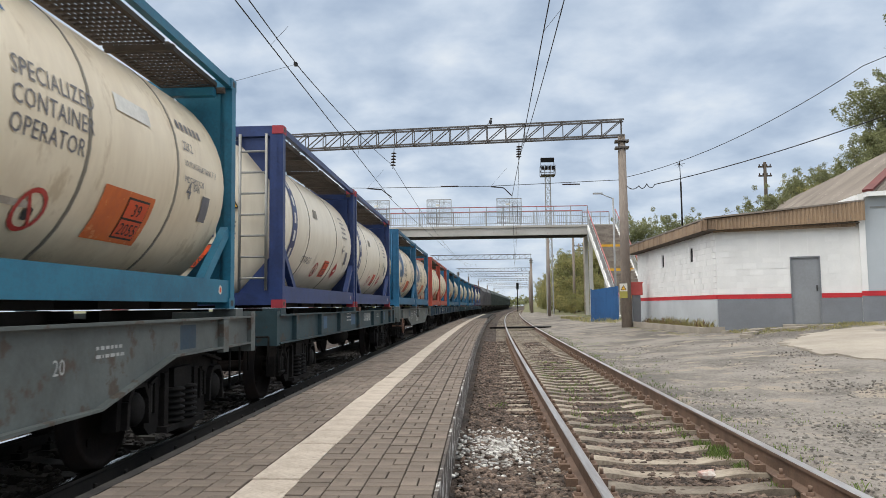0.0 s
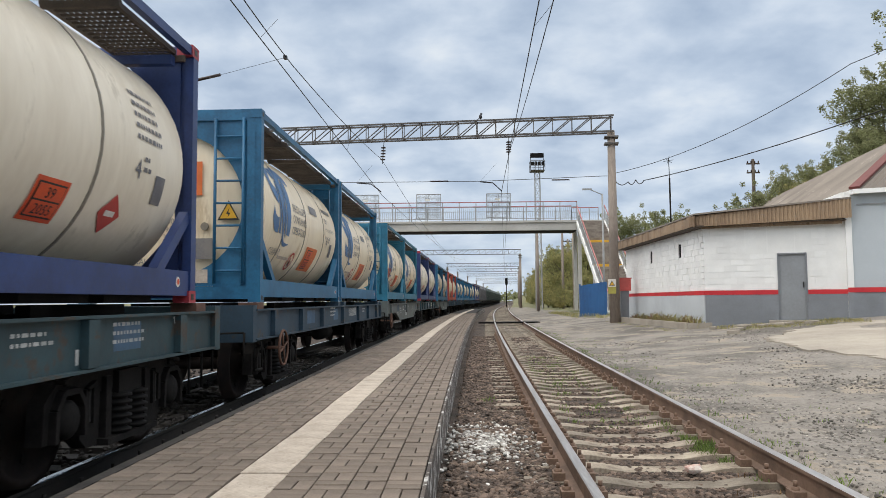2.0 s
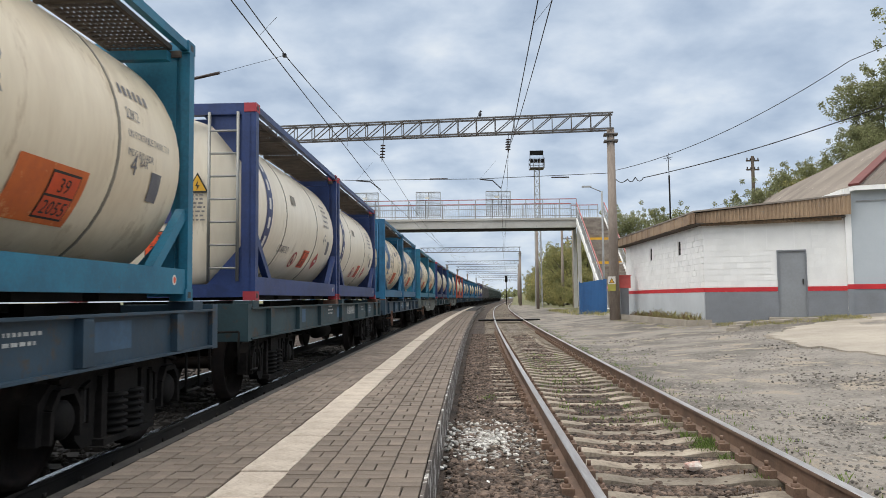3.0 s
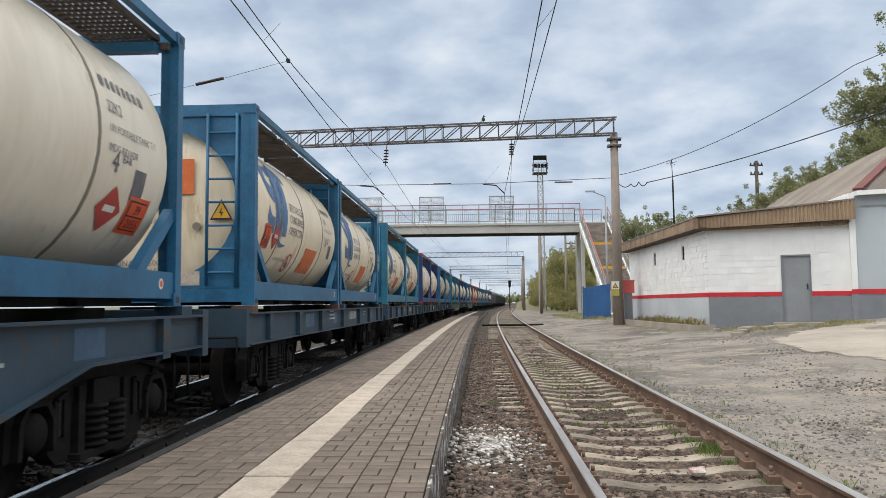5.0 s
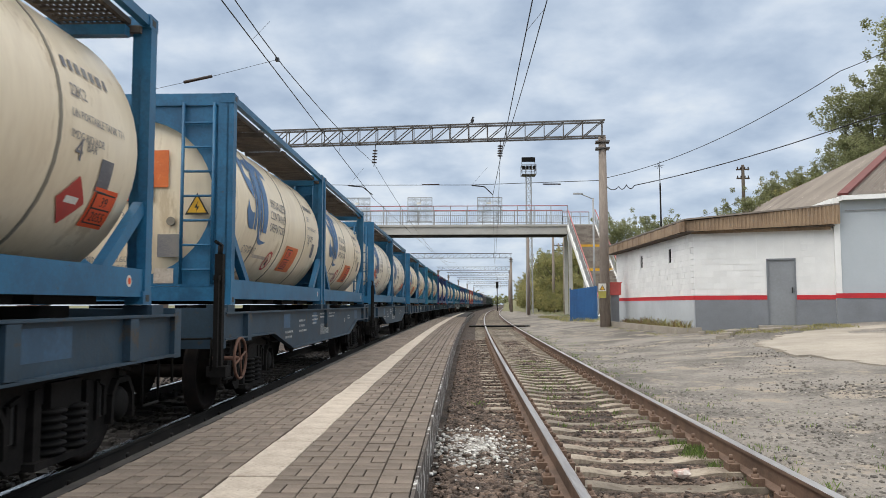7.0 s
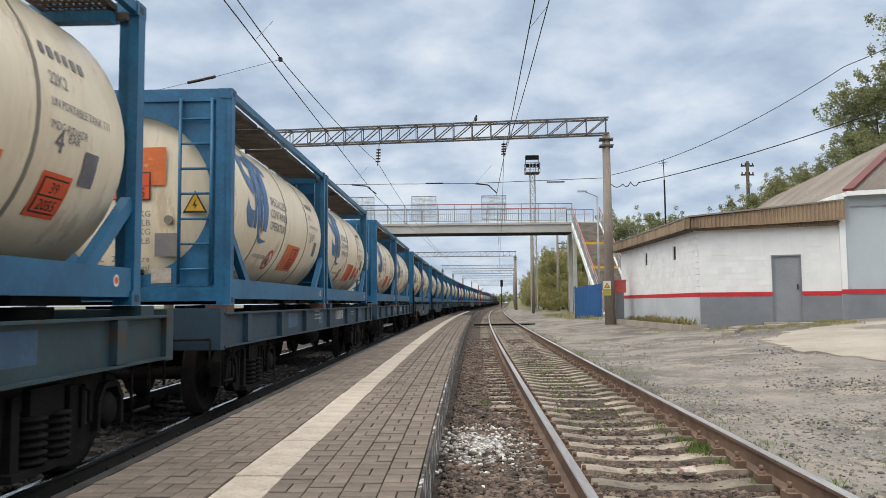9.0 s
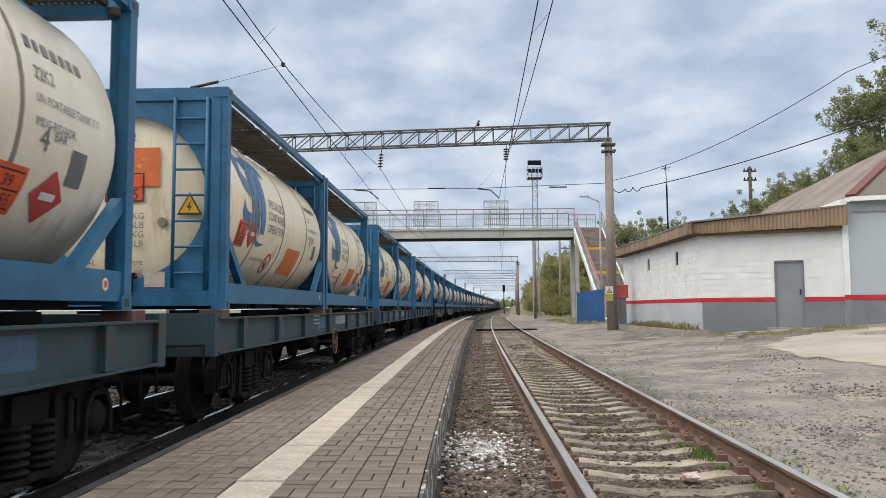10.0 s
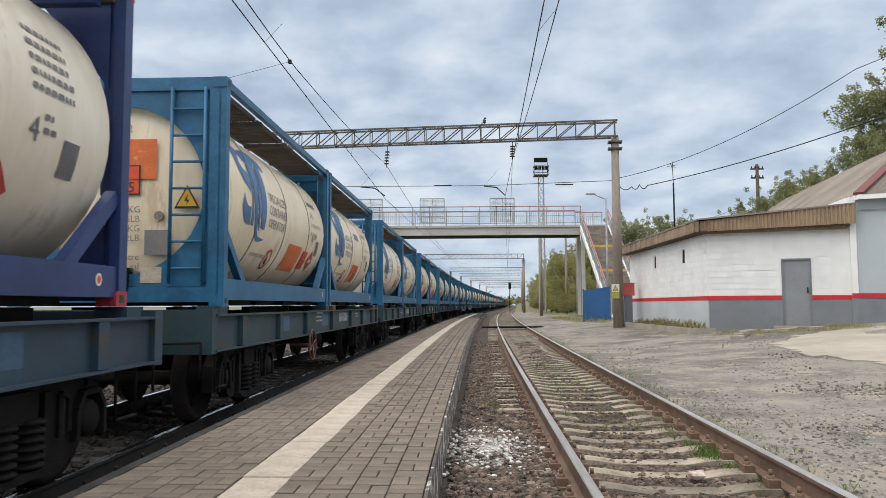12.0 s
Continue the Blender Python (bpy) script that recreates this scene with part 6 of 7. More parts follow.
rb_ = thing("switch_box", "faded red switch box on a grey stand at the gantry post", "electrical box")
part("box_body", boxes(((7.42, 34.3, 1.95), (0.52, 0.36, 0.55))), M["red_box"], rb_)
part("box_lid", boxes(((7.42, 34.3, 2.24), (0.58, 0.42, 0.04))), M["red_box"], rb_)
part("stand", boxes(((7.42, 34.3, 0.95), (0.34, 0.26, 1.45))), M["grey_plinth"], rb_)
ws_ = thing("warning_sign", "yellow and white high-voltage notice on the gantry post", "sign")
part("board", boxes(((6.75, 33.72, 1.85), (0.34, 0.02, 0.60))), M["dull_yellow"], ws_)
part("white_field", boxes(((6.75, 33.705, 2.02), (0.34, 0.012, 0.34))), M["white"], ws_)
mark("triangle", ([(-0.13, 0), (0.13, 0), (0, 0.23)], [(0, 1, 2)]), on_end(6.75, 1.90, 33.695), M["black"], ws_)
mark("triangle_field", ([(-0.09, 0.02), (0.09, 0.02), (0, 0.18)], [(0, 1, 2)]), on_end(6.75, 1.90, 33.690), M["yellow"], ws_)

fence = thing("sheet_fence", "blue corrugated sheet fence beside the stairs", "fence")
for k in range(8):
    x0 = 7.05 + 0.2 * k
    b = bmesh.new()
    slab(b, [(x0, 44.74), (x0 + 0.1, 44.74), (x0 + 0.12, 44.72), (x0 + 0.2, 44.72), (x0 + 0.2, 44.69), (x0 + 0.11, 44.69), (x0 + 0.09, 44.71), (x0, 44.71)], 0.30, 2.12 + 0.03 * k, "z")
    part("sheet", b, M["blue_fence"], fence)
part("fence_post", boxes(((7.08, 44.82, 1.2), (0.08, 0.08, 2.0))), M["blue_fence"], fence)
part("fence_post", boxes(((8.62, 44.82, 1.2), (0.08, 0.08, 2.2))), M["blue_fence"], fence)

lamp = thing("street_lamp", "slim grey street lamp with a short arm", "street lamp")
part("pole", made(lathe, [(0.3, 0.075), (7.6, 0.05)], 10, "z", True, (8.55, 45.0, 0)), M["rail_grey"], lamp)
part("arm", rods(((8.55, 45, 7.55), (7.85, 45, 7.85), 0.03)), M["rail_grey"], lamp)
part("lamp_head", boxes(((7.65, 45, 7.88), (0.55, 0.2, 0.08))), M["rail_grey"], lamp)


def lattice_mast(x, y, h, w0, w1):
    t = thing("floodlight_mast", "tall steel lattice floodlight mast behind the footbridge", "floodlight mast")
    for sx in (-1, 1):
        for sy in (-1, 1):
            part("leg", bars(((x + sx * w0, y + sy * w0, 0), (x + sx * w1, y + sy * w1, h), 0.05, 0.05)), M["rail_grey"], t)
    n = 16
    b = bmesh.new()
    for i in range(n):
        f, g = i / n, (i + 1) / n
        a, c = w0 + (w1 - w0) * f, w0 + (w1 - w0) * g
        for s in (-1, 1):
            span(b, (x - a, y + s * a, h * f), (x + c, y + s * c, h * g), 0.028, 0.028)
            span(b, (x + a, y + s * a, h * f), (x - c, y + s * c, h * g), 0.028, 0.028)
            span(b, (x - c, y + s * c, h * g), (x + c, y + s * c, h * g), 0.028, 0.028)
            span(b, (x + s * a, y - a, h * f), (x + s * c, y + c, h * g), 0.028, 0.028)
    part("lattice", b, M["rail_grey"], t)
    part("platform", boxes(((x, y, h), (1.5, 1.5, 0.08))), M["gantry_steel"], t)
    r = bmesh.new()
    for z in (h + 0.5, h + 1.0):
        for s in (-1, 1):
            span(r, (x - 0.75, y + s * 0.75, z), (x + 0.75, y + s * 0.75, z), 0.05, 0.05)
            span(r, (x + s * 0.75, y - 0.75, z), (x + s * 0.75, y + 0.75, z), 0.05, 0.05)
    for sx in (-1, -0.33, 0.33, 1):
        for s in (-1, 1):
            span(r, (x + sx * 0.75, y + s * 0.75, h), (x + sx * 0.75, y + s * 0.75, h + 1.0), 0.04, 0.04)
    part("guard_rail", r, M["gantry_steel"], t)
    for k in range(4):
        part("floodlight", boxes(((x - 0.55 + 0.37 * k, y - 0.6, h + 0.75), (0.30, 0.22, 0.34))), M["bogie"], t)
    part("frame", bars(((x - 0.7, y, h + 1.7), (x + 0.7, y, h + 1.7), 0.08, 0.5), ((x - 0.7, y, h), (x - 0.7, y, h + 1.9), 0.05, 0.05), ((x + 0.7, y, h), (x + 0.7, y, h + 1.9), 0.05, 0.05)), M["bogie"], t)


lattice_mast(8.35, 80.0, 15.0, 0.33, 0.26)

an = thing("antenna_mast", "thin antenna mast behind the shed roof", "antenna")
part("mast", rods(((12.6, 45, 0.5), (12.58, 45, 8.5), 0.05), ((12.58, 45, 8.5), (12.55, 45, 9.7), 0.022)), M["bogie"], an)
part("aerial", rods(((12.25, 45, 9.5), (12.85, 45, 9.6), 0.015), ((12.3, 44.8, 9.65), (12.8, 45.2, 9.45), 0.012), ((12.45, 45, 9.35), (12.6, 45, 9.85), 0.012), seg=5), M["wire"], an)


def utility_pole(x, y, h, base, label="dark wooden utility pole with cross-arms", arm=1.3, wood="pole_concrete"):
    p = thing("utility_pole", label, "utility pole", "poles along the line")
    part("pole", made(lathe, [(base - 0.3, 0.15), (base + h, 0.10)], 10, "z", True, (x, y, 0)), M[wood], p)
    for z in (h - 0.3, h - 0.9):
        part("cross_arm", boxes(((x, y, base + z), (arm, 0.08, 0.10))), M["bark"], p)
        for k in (-0.42 * arm, -0.15 * arm, 0.15 * arm, 0.42 * arm):
            part("insulator", made(lathe, [(0, 0.03), (0.06, 0.05), (0.14, 0.03)], 8, "z", True, (x + k, y, base + z + 0.05)), M["insulator"], p)


utility_pole(19.5, 50.0, 6.3, 4.2, arm=0.85, wood="bark")
utility_pole(7.2, 70.0, 8.5, 0.2, "brown concrete line pole")
utility_pole(10.2, 75.0, 8.6, 0.4, "brown concrete line pole")
utility_pole(13.6, 95.0, 8.5, 0.4, "brown concrete line pole")
slim = thing("lamp_pole", "slim pale steel pole beside the path", "pole")
part("pole", made(lathe, [(0.2, 0.08), (7.4, 0.06)], 10, "z", True, (9.3, 62.0, 0)), M["stripe"], slim)

wire("service_cable", [(7.0, 34.2, 7.0), (13.1, 25.0, 9.07), (18.5, 16.9, 12.3)], 0.014, "dark service cable slung from the gantry post", 0.5)
wire("service_cable", [(7.08, 34.0, 6.62), (7.5, 33.4, 6.50), (7.75, 33.0, 6.52), (8.0, 32.6, 6.42), (13.65, 24.2, 7.31), (18.0, 17.6, 8.5)], 0.020, "dark service cable slung from the gantry post", 0.16)
for z0, z1 in ((6.0, 8.4), (5.6, 7.7)):
    wire("far_cable", [(12.6, 60, z0), (20.0, 50.0, z1)], 0.010, "thin far cable between the poles", 0.3)

# crossing boards over the siding
cr = thing("crossing_boards", "dark wooden crossing boards between the siding rails", "crossing")
for k in range(3):
    y = 42.0 + 0.32 * k
    part("board", boxes(((side_x(y), y, 0.05), (3.4, 0.26, 0.09))), M["bogie"], cr)

# ---------------------------------------------------------------- signal far along the track
sg = thing("signal", "dark railway signal mast far along the tracks", "railway signal")
part("mast", rods(((9.2, 150, -0.2), (9.2, 150, 5.2), 0.09)), M["bogie"], sg)
part("signal_head", boxes(((9.2, 150, 5.0), (0.5, 0.3, 1.3))), M["bogie"], sg)


# ---------------------------------------------------------------- trees and scrub
def leaf_cloud(bm, centre, r, n, size, rnd, flat=0.8):
    """Small leaf clumps, thicker towards the outside of an uneven ball."""
    for _ in range(n):
        d = Vector((rnd.gauss(0, 1), rnd.gauss(0, 1), rnd.gauss(0, 1)))
        d.normalize()
        lump = 0.75 + 0.45 * noise.noise(d * 2.0 + Vector(centre))
        p = Vector(centre) + Vector((d.x, d.y, d.z * flat)) * r * lump * rnd.uniform(0.45, 1.05)
        a = Vector((rnd.uniform(-1, 1), rnd.uniform(-1, 1), rnd.uniform(-0.6, 0.6))).normalized() * size * rnd.uniform(0.6, 1.3)
        b = a.cross(Vector((rnd.uniform(-1, 1), rnd.uniform(-1, 1), rnd.uniform(-1, 1)))).normalized() * size * rnd.uniform(0.4, 0.8)
        vs = [bm.verts.new(p + q) for q in (-a, b, a, -b)]
        bm.faces.new(vs)


def tree_kind(seed, h, spread, leaf, n, name="tree", label="", leaf_size=0.085):
    rnd = random.Random(seed)
    t = thing(name, label, "tree" if name == "tree" else "shrub", "trees on the slope")
    b = bmesh.new()
    low = 0.25 if name == "shrub" else 0.5
    rod(b, (0, 0, -0.5), (0.1, 0.05, h * 0.45), 0.16 * h / 8, 8, 0.10 * h / 8)
    tips = []
    for k in range(24):
        a = 2.4 * k + rnd.uniform(-0.5, 0.5)
        z0 = h * rnd.uniform(0.18, 0.45)
        tip = Vector((math.cos(a) * spread * rnd.uniform(0.2, 0.85), math.sin(a) * spread * rnd.uniform(0.2, 0.85), h * rnd.uniform(low - 0.12, 0.95)))
        rod(b, (0.05, 0, z0), tip, 0.06 * h / 8, 6, 0.02)
        tips.append(tip)
    part("trunk", b, M["bark"], t)
    c = bmesh.new()
    for tip in tips + [Vector((0, 0, h * 0.8)), Vector((0, 0, h * 0.55))]:
        leaf_cloud(c, tip, spread * rnd.uniform(0.26, 0.46), n // 26, leaf_size, rnd)
        for _ in range(5):
            d = Vector((rnd.uniform(-1, 1), rnd.uniform(-1, 1), rnd.uniform(-0.2, 1.0))) * spread * 0.45
            leaf_cloud(c, tip + d, spread * 0.11, n // 200, leaf_size * 0.9, rnd, 1.1)
    part("crown", c, leaf, t)
    return t


KINDS = [tree_kind(1, 8.5, 3.2, M["leaf"], 15000, label="dusty green broadleaf tree on the slope"), tree_kind(2, 7.0, 3.0, M["leaf_autumn"], 13000, label="yellowing broadleaf tree on the slope"),
         tree_kind(3, 9.5, 3.4, M["leaf"], 16000, label="tall dusty green broadleaf tree on the slope")]
SHRUB = tree_kind(4, 3.0, 1.7, M["leaf_autumn"], 7000, "shrub", "yellow-green scrub at the foot of the slope", 0.055)
TREES = [(1, 16.2, 46.0, 0.55), (0, 17.8, 47.0, 0.60), (0, 19.6, 46.0, 0.64), (2, 21.3, 47.0, 0.60), (0, 22.4, 44.0, 0.66), (2, 24.6, 46.0, 0.66), (0, 30.4, 45.0, 1.25), (2, 33.0, 46.0, 1.35), (1, 30.5, 42.0, 0.95), (2, 29.6, 52.0, 1.0), (0, 21.4, 37.0, 0.55), (2, 24.6, 38.0, 0.66), (0, 26.8, 39.0, 0.85),
         (1, 20.5, 42.0, 0.60), (2, 33.0, 50.0, 1.3), (1, 24.0, 53.0, 0.75), (0, 26.5, 47.0, 0.80), (0, 21.5, 56.0, 0.65), (1, 18.5, 58.0, 0.6), (0, 18.0, 66.0, 0.8), (0, 17.5, 98.0, 0.85), (2, 20.0, 90.0, 0.9), (0, 19.0, 110.0, 1.0), (0, 17.0, 126.0, 0.9), (1, 19.0, 138.0, 0.9),
         (0, 18.0, 152.0, 0.8), (1, 22.0, 168.0, 0.9), (2, 25.0, 185.0, 1.0), (1, 27.0, 205.0, 1.0), (0, 30.0, 230.0, 1.1), (0, 33.0, 255.0, 1.1), (1, 30.0, 280.0, 1.2)]
rnd = random.Random(7)
used = set()
for k, x, y, s in TREES:
    m = Matrix.Translation((x, y, ground_z(x, y) - 0.1)) @ Matrix.Rotation(rnd.uniform(0, 6.28), 4, "Z")
    if k in used:
        o = copy_thing(KINDS[k], m)
    else:
        o = KINDS[k]
        o.matrix_basis = m
        used.add(k)
    o.scale = (s, s, s * rnd.uniform(0.9, 1.1))
first = True
for x, y, s in ((10.9, 70, 0.8), (9.6, 73, 0.7), (11.6, 67, 0.9), (14.6, 62, 1.5), (16.0, 64, 1.6), (15.4, 60, 1.3), (17.2, 62, 1.4), (12.6, 84, 1.9), (13.6, 88, 2.1), (14.8, 90, 2.3), (13.2, 94, 2.0), (16.0, 96, 2.4), (12.8, 104, 1.7), (14.4, 106, 2.1), (12.4, 114, 1.5), (14.0, 120, 1.9), (16.0, 130, 2.0), (15.2, 145, 1.8), (17.0, 160, 2.0), (12.0, 78, 0.9), (12.9, 76, 1.1), (19.0, 180, 2.0), (21.0, 200, 2.2)):
    m = Matrix.Translation((x, y, ground_z(x, y) - 0.1)) @ Matrix.Rotation(rnd.uniform(0, 6.28), 4, "Z")
    if first:
        o, first = SHRUB, False
        o.matrix_basis = m
    else:
        o = copy_thing(SHRUB, m)
    o.scale = (s, s, s)


def far_woods():
    """A far belt of trees where the tracks end."""
    rnd = random.Random(31)
    c = bmesh.new()
    for i in range(90):
        x = -70 + 1.9 * i + rnd.uniform(-1, 1)
        y = 345 + rnd.uniform(-12, 25)
        h = rnd.uniform(3.5, 7.5)
        leaf_cloud(c, (x, y, h * 0.5), h * 0.6, 70, 0.75, rnd, 1.0)
    tagged(part("far_woods", c, M["leaf"]), "far belt of grey-green woods at the horizon", "woods", kind="stuff")


far_woods()


# ---------------------------------------------------------------- loose stones, weeds, litter
def stone_shape(rnd):
    bm = bmesh.new()
    bmesh.ops.create_icosphere(bm, subdivisions=1, radius=1.0)
    vs = [v.co.copy() * rnd.uniform(0.7, 1.15) for v in bm.verts]
    fs = [tuple(v.index for v in f.verts) for f in bm.faces]
    bm.free()
    return np.array([tuple(v) for v in vs]), fs


def scatter_stones(name, places, label, material):
    """Many small broken stones in one mesh. places: (x, y, z, radius)."""
    rnd = random.Random(name)
    shapes = [stone_shape(rnd) for _ in range(6)]
    verts, faces, n = [], [], 0
    for x, y, z, r in places:
        v, f = shapes[rnd.randrange(6)]
        e = Euler((rnd.uniform(0, 6), rnd.uniform(0, 6), rnd.uniform(0, 6))).to_matrix()
        s = np.array((r * rnd.uniform(0.8, 1.3), r * rnd.uniform(0.8, 1.3), r * rnd.uniform(0.55, 0.9)))
        w = (v @ np.array(e)) * s + np.array((x, y, z))
        verts.append(w)
        faces += [tuple(i + n for i in q) for q in f]
        n += len(v)
    me = bpy.data.meshes.new(name)
    me.from_pydata(np.concatenate(verts).tolist(), [], faces)
    me.materials.append(material)
    return tagged(new(name, me), label, "stones", kind="stuff")


rnd = random.Random(11)
spots = []
while len(spots) < 22000:
    y = 3.2 + 26 * rnd.random() ** 1.9
    u = rnd.uniform(-1.78, 0.9)
    if abs(abs(u) - 0.795) < 0.09:
        continue
    tie = abs(((y + 6 - 0.3) / 0.53 + 0.5) % 1 - 0.5) * 0.53
    if tie < 0.13 and (-0.9 if y < 9.6 else -1.3) < u < 1.3 and rnd.random() < (0.87 if y < 9.6 else 0.97):
        continue
    z = -0.135 + 0.02 * noise.noise((u * 2, y * 2, 3))
    if u < -0.9:
        z += 0.04
    spots.append((side_x(y) + u, y, z, rnd.uniform(0.014, 0.036)))
while len(spots) < 26000:
    y, u = rnd.uniform(-6.0, 3.2), rnd.uniform(-1.78, 0.9)
    tie = abs(((y + 6 - 0.3) / 0.53 + 0.5) % 1 - 0.5) * 0.53
    if abs(abs(u) - 0.795) > 0.09 and (tie > 0.13 or u < -0.9):
        spots.append((side_x(y) + u, y, -0.135 + (0.04 if u < -0.9 else 0.0), rnd.uniform(0.014, 0.036)))
scatter_stones("ballast_stones", spots, "loose brown ballast stones between the siding sleepers", M["stone"])
spots = []
while len(spots) < 900:
    a, r = rnd.uniform(0, 6.28), abs(rnd.gauss(0, 0.5))
    x, y = 0.22 + 0.55 * r * math.cos(a), 7.5 + 1.35 * r * math.sin(a)
    if -0.2 < x < 0.82:
        spots.append((x, y, -0.085, rnd.uniform(0.010, 0.028)))
scatter_stones("lime_stones", spots, "ballast whitened by spilt lime", M["lime"])
spots = []
for _ in range(3500):
    y = 4 + 22 * rnd.random() ** 1.5
    u = rnd.choice((rnd.uniform(-3.6, -1.5), rnd.uniform(-0.7, 0.7)))
    spots.append((main_x(y) + u, y, -0.27 + (0.06 if abs(u) < 1 else 0.03), rnd.uniform(0.02, 0.05)))
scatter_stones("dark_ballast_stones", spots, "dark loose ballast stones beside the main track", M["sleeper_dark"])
spots = []
for _ in range(14000):
    y = 4 + 18 * rnd.random() ** 1.4
    x = side_x(y) + rnd.uniform(1.0, 7.5)
    if noise.noise((x * 0.9, y * 0.35, 2)) > rnd.uniform(-0.35, 0.35):
        spots.append((x, y, ground_z(x, y) + 0.002, 0.006 + 0.022 * rnd.random() ** 2))
for _ in range(2600):
    y = 3.6 + 7.5 * rnd.random() ** 1.3
    x = side_x(y) + 1.0 + 3.6 * rnd.random()
    if noise.noise((x * 0.8, y * 0.5, 5)) > -0.15:
        spots.append((x, y, ground_z(x, y) + 0.003, rnd.uniform(0.007, 0.022)))
scatter_stones("yard_gravel", spots, "fine loose gravel on the worn yard", M["gravel"])


def blades(name, places, label, material):
    """Tufts of narrow leaves. places: (x, y, z, height, count, spread)."""
    rnd = random.Random(name)
    verts, faces = [], []
    for x, y, z, h, n, w in places:
        for _ in range(n):
            a, d = rnd.uniform(0, 6.28), rnd.uniform(0, w)
            px, py = x + d * math.cos(a), y + d * math.sin(a)
            b = rnd.uniform(0, 6.28)
            lean = rnd.uniform(0.1, 0.7) * h
            s = h * rnd.uniform(0.5, 1.1)
            t = 0.004 + 0.022 * h
            k = len(verts)
            verts += [(px - t * math.sin(b), py + t * math.cos(b), z), (px + t * math.sin(b), py - t * math.cos(b), z), (px + lean * 0.5 * math.cos(b) + t * 0.7 * math.sin(b), py + lean * 0.5 * math.sin(b) - t * 0.7 * math.cos(b), z + s * 0.65), (px + lean * math.cos(b), py + lean * math.sin(b), z + s)]
            faces += [(k, k + 1, k + 2), (k, k + 2, k + 3)]
    me = bpy.data.meshes.new(name)
    me.from_pydata(verts, [], faces)
    me.materials.append(material)
    return tagged(new(name, me), label, "weeds", kind="stuff")


rnd = random.Random(5)
green = [(2.30 + 0.02 * (y - 7.2) + rnd.uniform(-0.10, 0.10), y, -0.13, rnd.uniform(0.04, 0.10), 22, 0.09) for y in [rnd.gauss(7.3, 0.6) for _ in range(32)]]
green += [(side_x(y) + rnd.uniform(-0.5, 0.65), y, -0.12, rnd.uniform(0.02, 0.06), 9, 0.12) for y in [rnd.uniform(8.5, 19) for _ in range(170)]]
green += [(0.35 + rnd.uniform(-0.08, 0.08), 10.6 + rnd.uniform(-0.3, 0.3), -0.14, 0.10, 12, 0.06) for _ in range(6)]
green += [(side_x(y) + rnd.uniform(0.95, 1.15), y, 0.0, rnd.uniform(0.04, 0.10), 7, 0.10) for y in [rnd.uniform(5, 40) for _ in range(70)]]
green += [(side_x(y) + 1.0 + 1.6 * rnd.random() ** 2.2, y, yard_z(side_x(y) + 1.3, y), rnd.uniform(0.02, 0.06), 9, 0.12) for y in [rnd.uniform(4.5, 30) for _ in range(150)]]
blades("fresh_weeds", green, "fresh green weeds among the sleepers", M["weed"])
green_bed = [(rnd.uniform(7.6, 7.9), rnd.choice((25.6, 26.4, 28.0, 29.6, 31.5, 33.4)) + rnd.gauss(0, 0.35), 0.36, rnd.uniform(0.10, 0.50), 18, 0.20) for _ in range(46)]
green_bed += [(rnd.uniform(6.8, 7.35), rnd.uniform(24, 36), 0.24, rnd.uniform(0.03, 0.08), 14, 0.2) for _ in range(90)]
dry = [(rnd.uniform(7.6, 7.9), rnd.uniform(25.2, 34.5), 0.36, rnd.uniform(0.10, 0.42), 18, 0.20) for _ in range(56)]
dry += [(side_x(5.2) + rnd.uniform(0.3, 1.5), rnd.uniform(4.5, 6.2), -0.13, rnd.uniform(0.04, 0.12), 5, 0.12) for _ in range(16)]
blades("dry_weeds", dry, "dry brown weeds along the kerb and the shed", M["dry_leaf"])
mixed = [(rnd.uniform(8.0, 11.6), 0, 0, rnd.uniform(0.03, 0.09), 16, 0.26) for _ in range(230)]
mixed = [(x, 24.55 - (x - 8.05) * 0.37 - 2.4 * rnd.random() ** 1.3, yard_z(x, 24) + 0.02, h, n, w) for x, _, _, h, n, w in mixed]
mixed += green_bed
mixed += [(rnd.uniform(6.3, 8.4), rnd.uniform(40, 56), 0.3, rnd.uniform(0.08, 0.25), 14, 0.3) for _ in range(110)]
blades("wall_weeds", mixed, "green and straw-coloured weeds at the foot of the walls", M["leaf_autumn"])
lt = bmesh.new()
bmesh.ops.create_icosphere(lt, subdivisions=2, radius=0.06)
for v in lt.verts:
    v.co = Vector((v.co.x * 1.3, v.co.y, v.co.z * 0.6)) * (1 + 0.5 * noise.noise(v.co * 30))
tagged(part("litter", lt, M["rag"], loc=(1.87, 6.24, -0.07)), "crumpled pale litter between the rails", "litter")


# ---------------------------------------------------------------- pavers of the platform
def paver_mesh(sx, sy, h, material, name):
    bm = bmesh.new()
    b = 0.004
    lo = [bm.verts.new((x * sx / 2, y * sy / 2, -h)) for x, y in ((-1, -1), (1, -1), (1, 1), (-1, 1))]
    mi = [bm.verts.new((x * sx / 2, y * sy / 2, -b)) for x, y in ((-1, -1), (1, -1), (1, 1), (-1, 1))]
    hi = [bm.verts.new((x * (sx / 2 - b), y * (sy / 2 - b), 0)) for x, y in ((-1, -1), (1, -1), (1, 1), (-1, 1))]
    for p, q in ((lo, mi), (mi, hi)):
        for i in range(4):
            bm.faces.new((p[i], p[(i + 1) % 4], q[(i + 1) % 4], q[i]))
    bm.faces.new(hi)
    return mesh_of(name, bm, material)


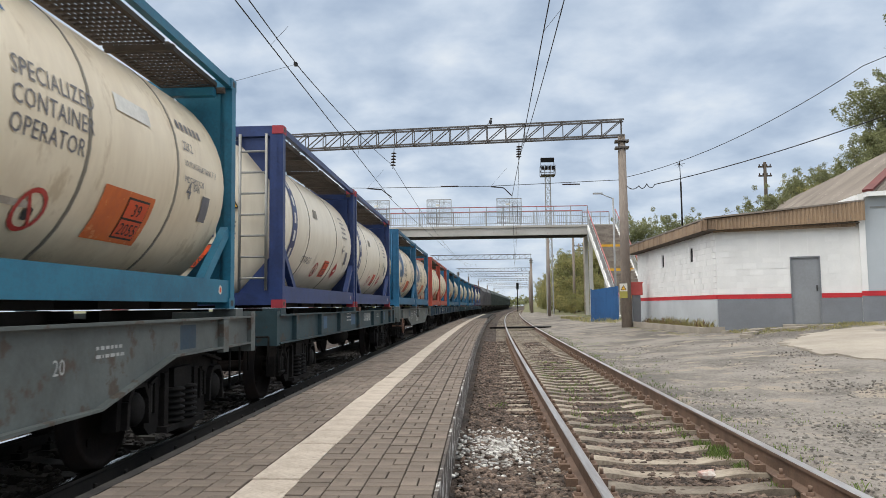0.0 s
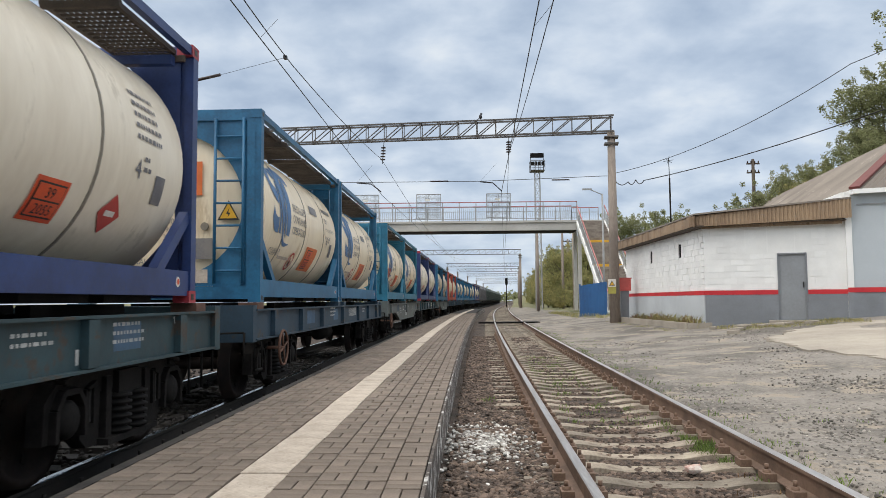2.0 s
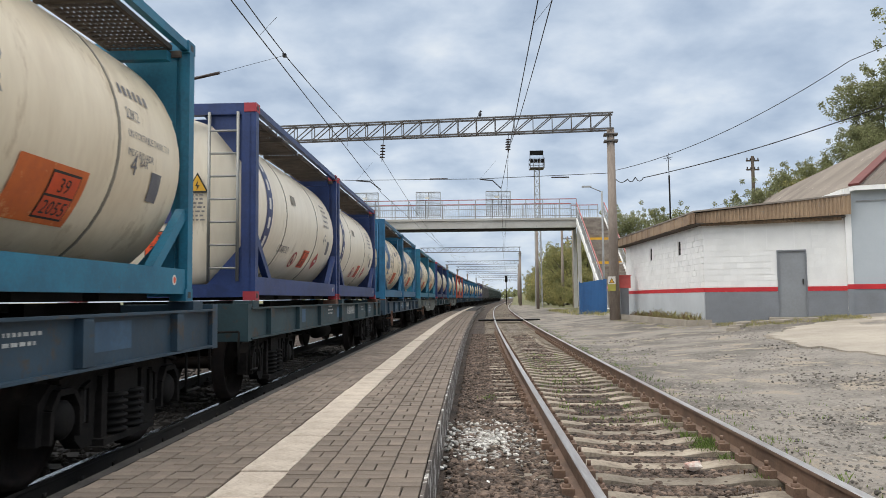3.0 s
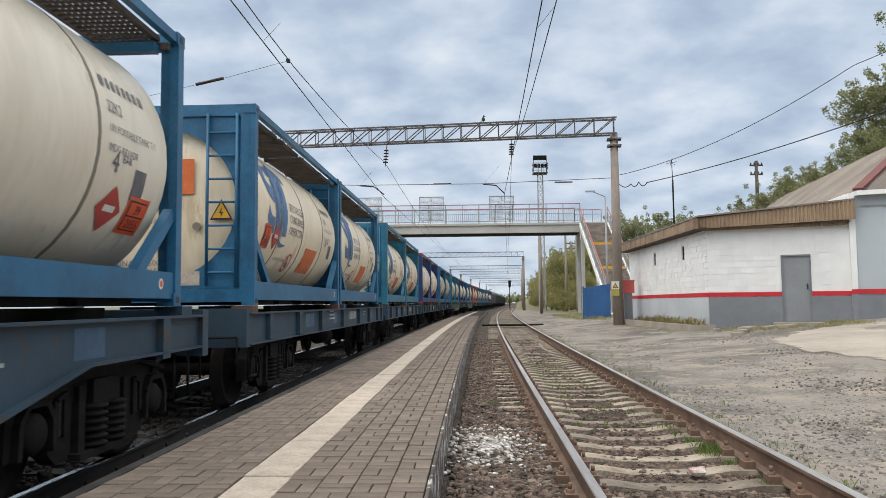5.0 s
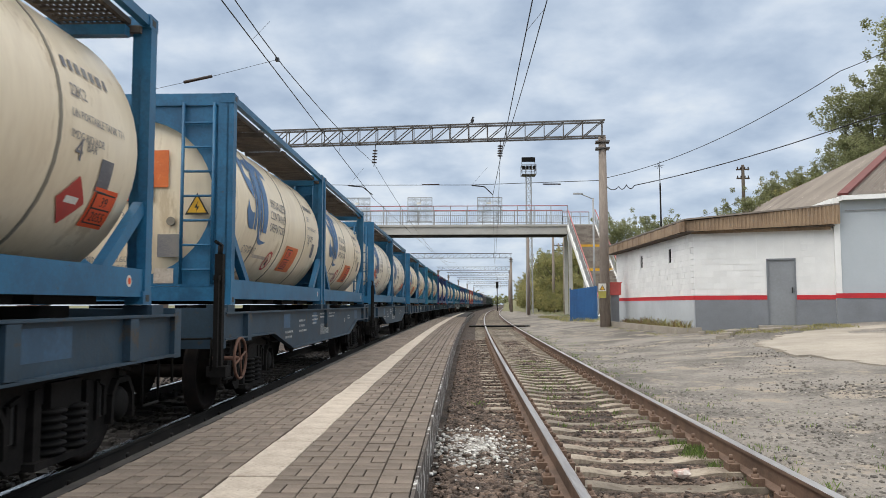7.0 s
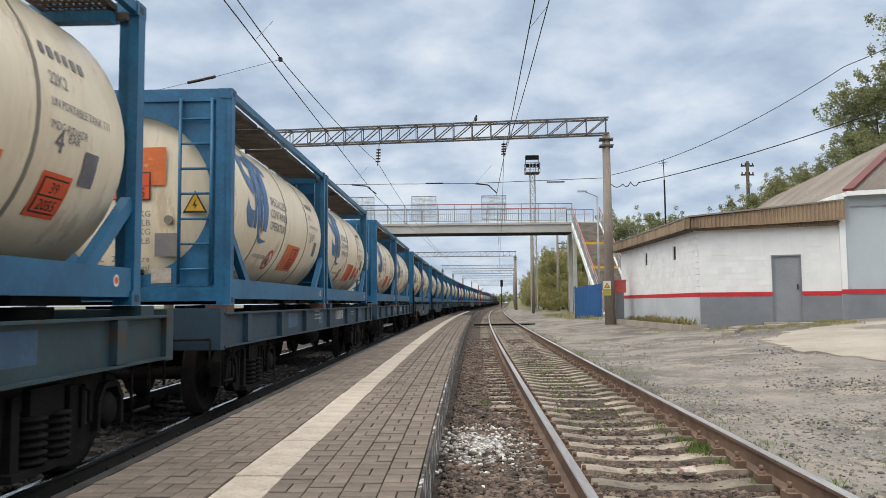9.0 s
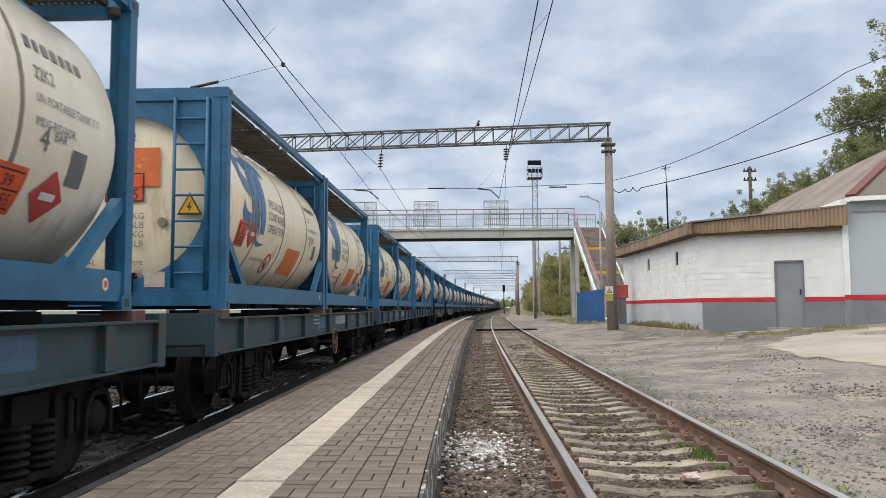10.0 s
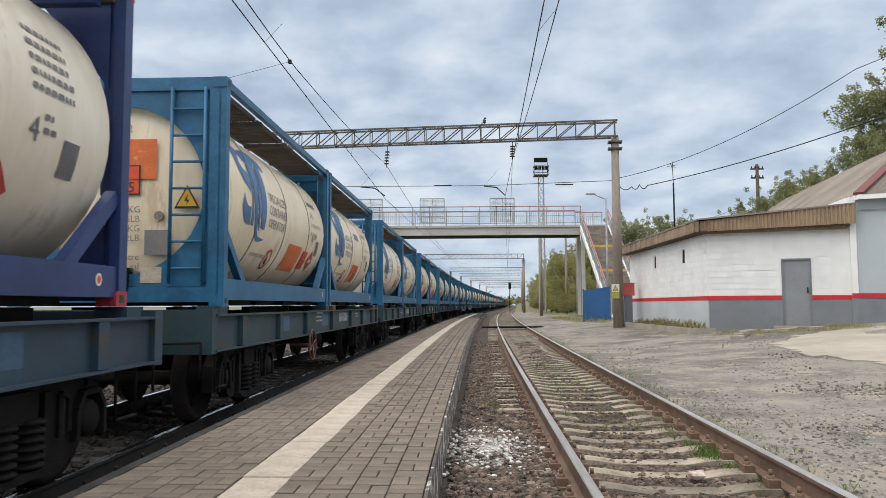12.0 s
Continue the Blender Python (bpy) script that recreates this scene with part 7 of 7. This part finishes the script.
def paving():
    plate = paver_mesh(STRIPE_R - STRIPE_L - 0.012, 0.596, 0.03, M["stripe"], "stripe_slab")
    rnd = random.Random(3)
    rest = {"paver": ([], []), "stripe": ([], [])}
    count = {"paver": 0, "stripe": 0}

    def put(me, x, y, nm):
        key = "paver" if nm == "paver" else "stripe"
        px, z = edge_x(y, x) + (0.0055 * max(0.0, min(y, 40.0) - 5.0) * (x - STRIPE_R) / (RIGHT_EDGE - STRIPE_R) if x > STRIPE_R else 0.0), PLATFORM_TOP + rnd.uniform(-0.005, 0.003)
        a = -heading(main_x, y) + rnd.uniform(-0.01, 0.01)
        if count[key] < (300 if key == "paver" else 60) and y > 4.0:
            ob = new(nm, me)
            ob.parent, ob.location, ob.rotation_euler = platform, (px, y, z), (rnd.uniform(-0.006, 0.006), rnd.uniform(-0.006, 0.006), a)
            count[key] += 1
            return
        vs, fs = rest[key]
        k, c, s = len(vs), math.cos(a), math.sin(a)
        vs += [(px + v.co.x * c - v.co.y * s, y + v.co.x * s + v.co.y * c, z + v.co.z) for v in me.vertices]
        fs += [tuple(i + k for i in f.vertices) for f in me.polygons]

    fields = []
    for lo, hi in ((LEFT_EDGE + 0.03, STRIPE_L), (STRIPE_R, RIGHT_EDGE + 0.004)):
        n = round((hi - lo) / 0.2)
        cell = (hi - lo) / n
        fields.append((lo, n, cell, paver_mesh(cell - 0.008, 0.092, 0.03, M["paver"], "paver"), paver_mesh(cell / 2 - 0.008, 0.192, 0.03, M["paver"], "paver")))
    y = -5.8
    j = 1
    while y < 62:
        for lo, n, cell, across, along in fields:
            for i in range(n):
                x = lo + cell * (i + 0.5)
                if (i + j) % 2:
                    for d in (-0.05, 0.05):
                        put(across, x, y + d, "paver")
                else:
                    for d in (-0.05, 0.05):
                        put(along, x + d * cell / 0.2, y, "paver")
        y += 0.2
        j += 1
    y = -5.8
    while y < 90:
        put(plate, (STRIPE_L + STRIPE_R) / 2 + rnd.uniform(-0.006, 0.006), y, "stripe_slab")
        y += 0.6
    for key, material in (("paver", M["paver"]), ("stripe", M["stripe"])):
        me = bpy.data.meshes.new("far_" + key)
        me.from_pydata(rest[key][0], [], rest[key][1])
        me.materials.append(material)
        ob = new("far_pavers" if key == "paver" else "far_stripe_slabs", me)
        ob.parent = platform
        tagged(ob, kind="stuff")


paving()


def block_wall():
    """The shed's blocks: the nearest as single pieces."""
    rnd = random.Random(9)
    vs, fs, n = [], [], 0
    for fr, a, b, z in sorted(BLOCKS, key=lambda q: (q[0] is not front, -q[1])):
        o = 0.006 + rnd.uniform(-0.003, 0.004)
        bm = bmesh.new()
        wall_box(bm, fr, a + 0.006, b - 0.006, -0.01, o, z + 0.006, min(z + 0.194, WALL_TOP))
        if n < 300:
            part("block", bm, M["white_block"], shed)
            n += 1
        else:
            k = len(vs)
            bm.verts.index_update()
            vs += [tuple(v.co) for v in bm.verts]
            fs += [tuple(v.index + k for v in f.verts) for f in bm.faces]
            bm.free()
    me = bpy.data.meshes.new("far_blocks")
    me.from_pydata(vs, [], fs)
    me.materials.append(M["white_block"])
    ob = new("far_blockwork", me)
    ob.parent = shed
    tagged(ob, kind="stuff")


block_wall()

motions()
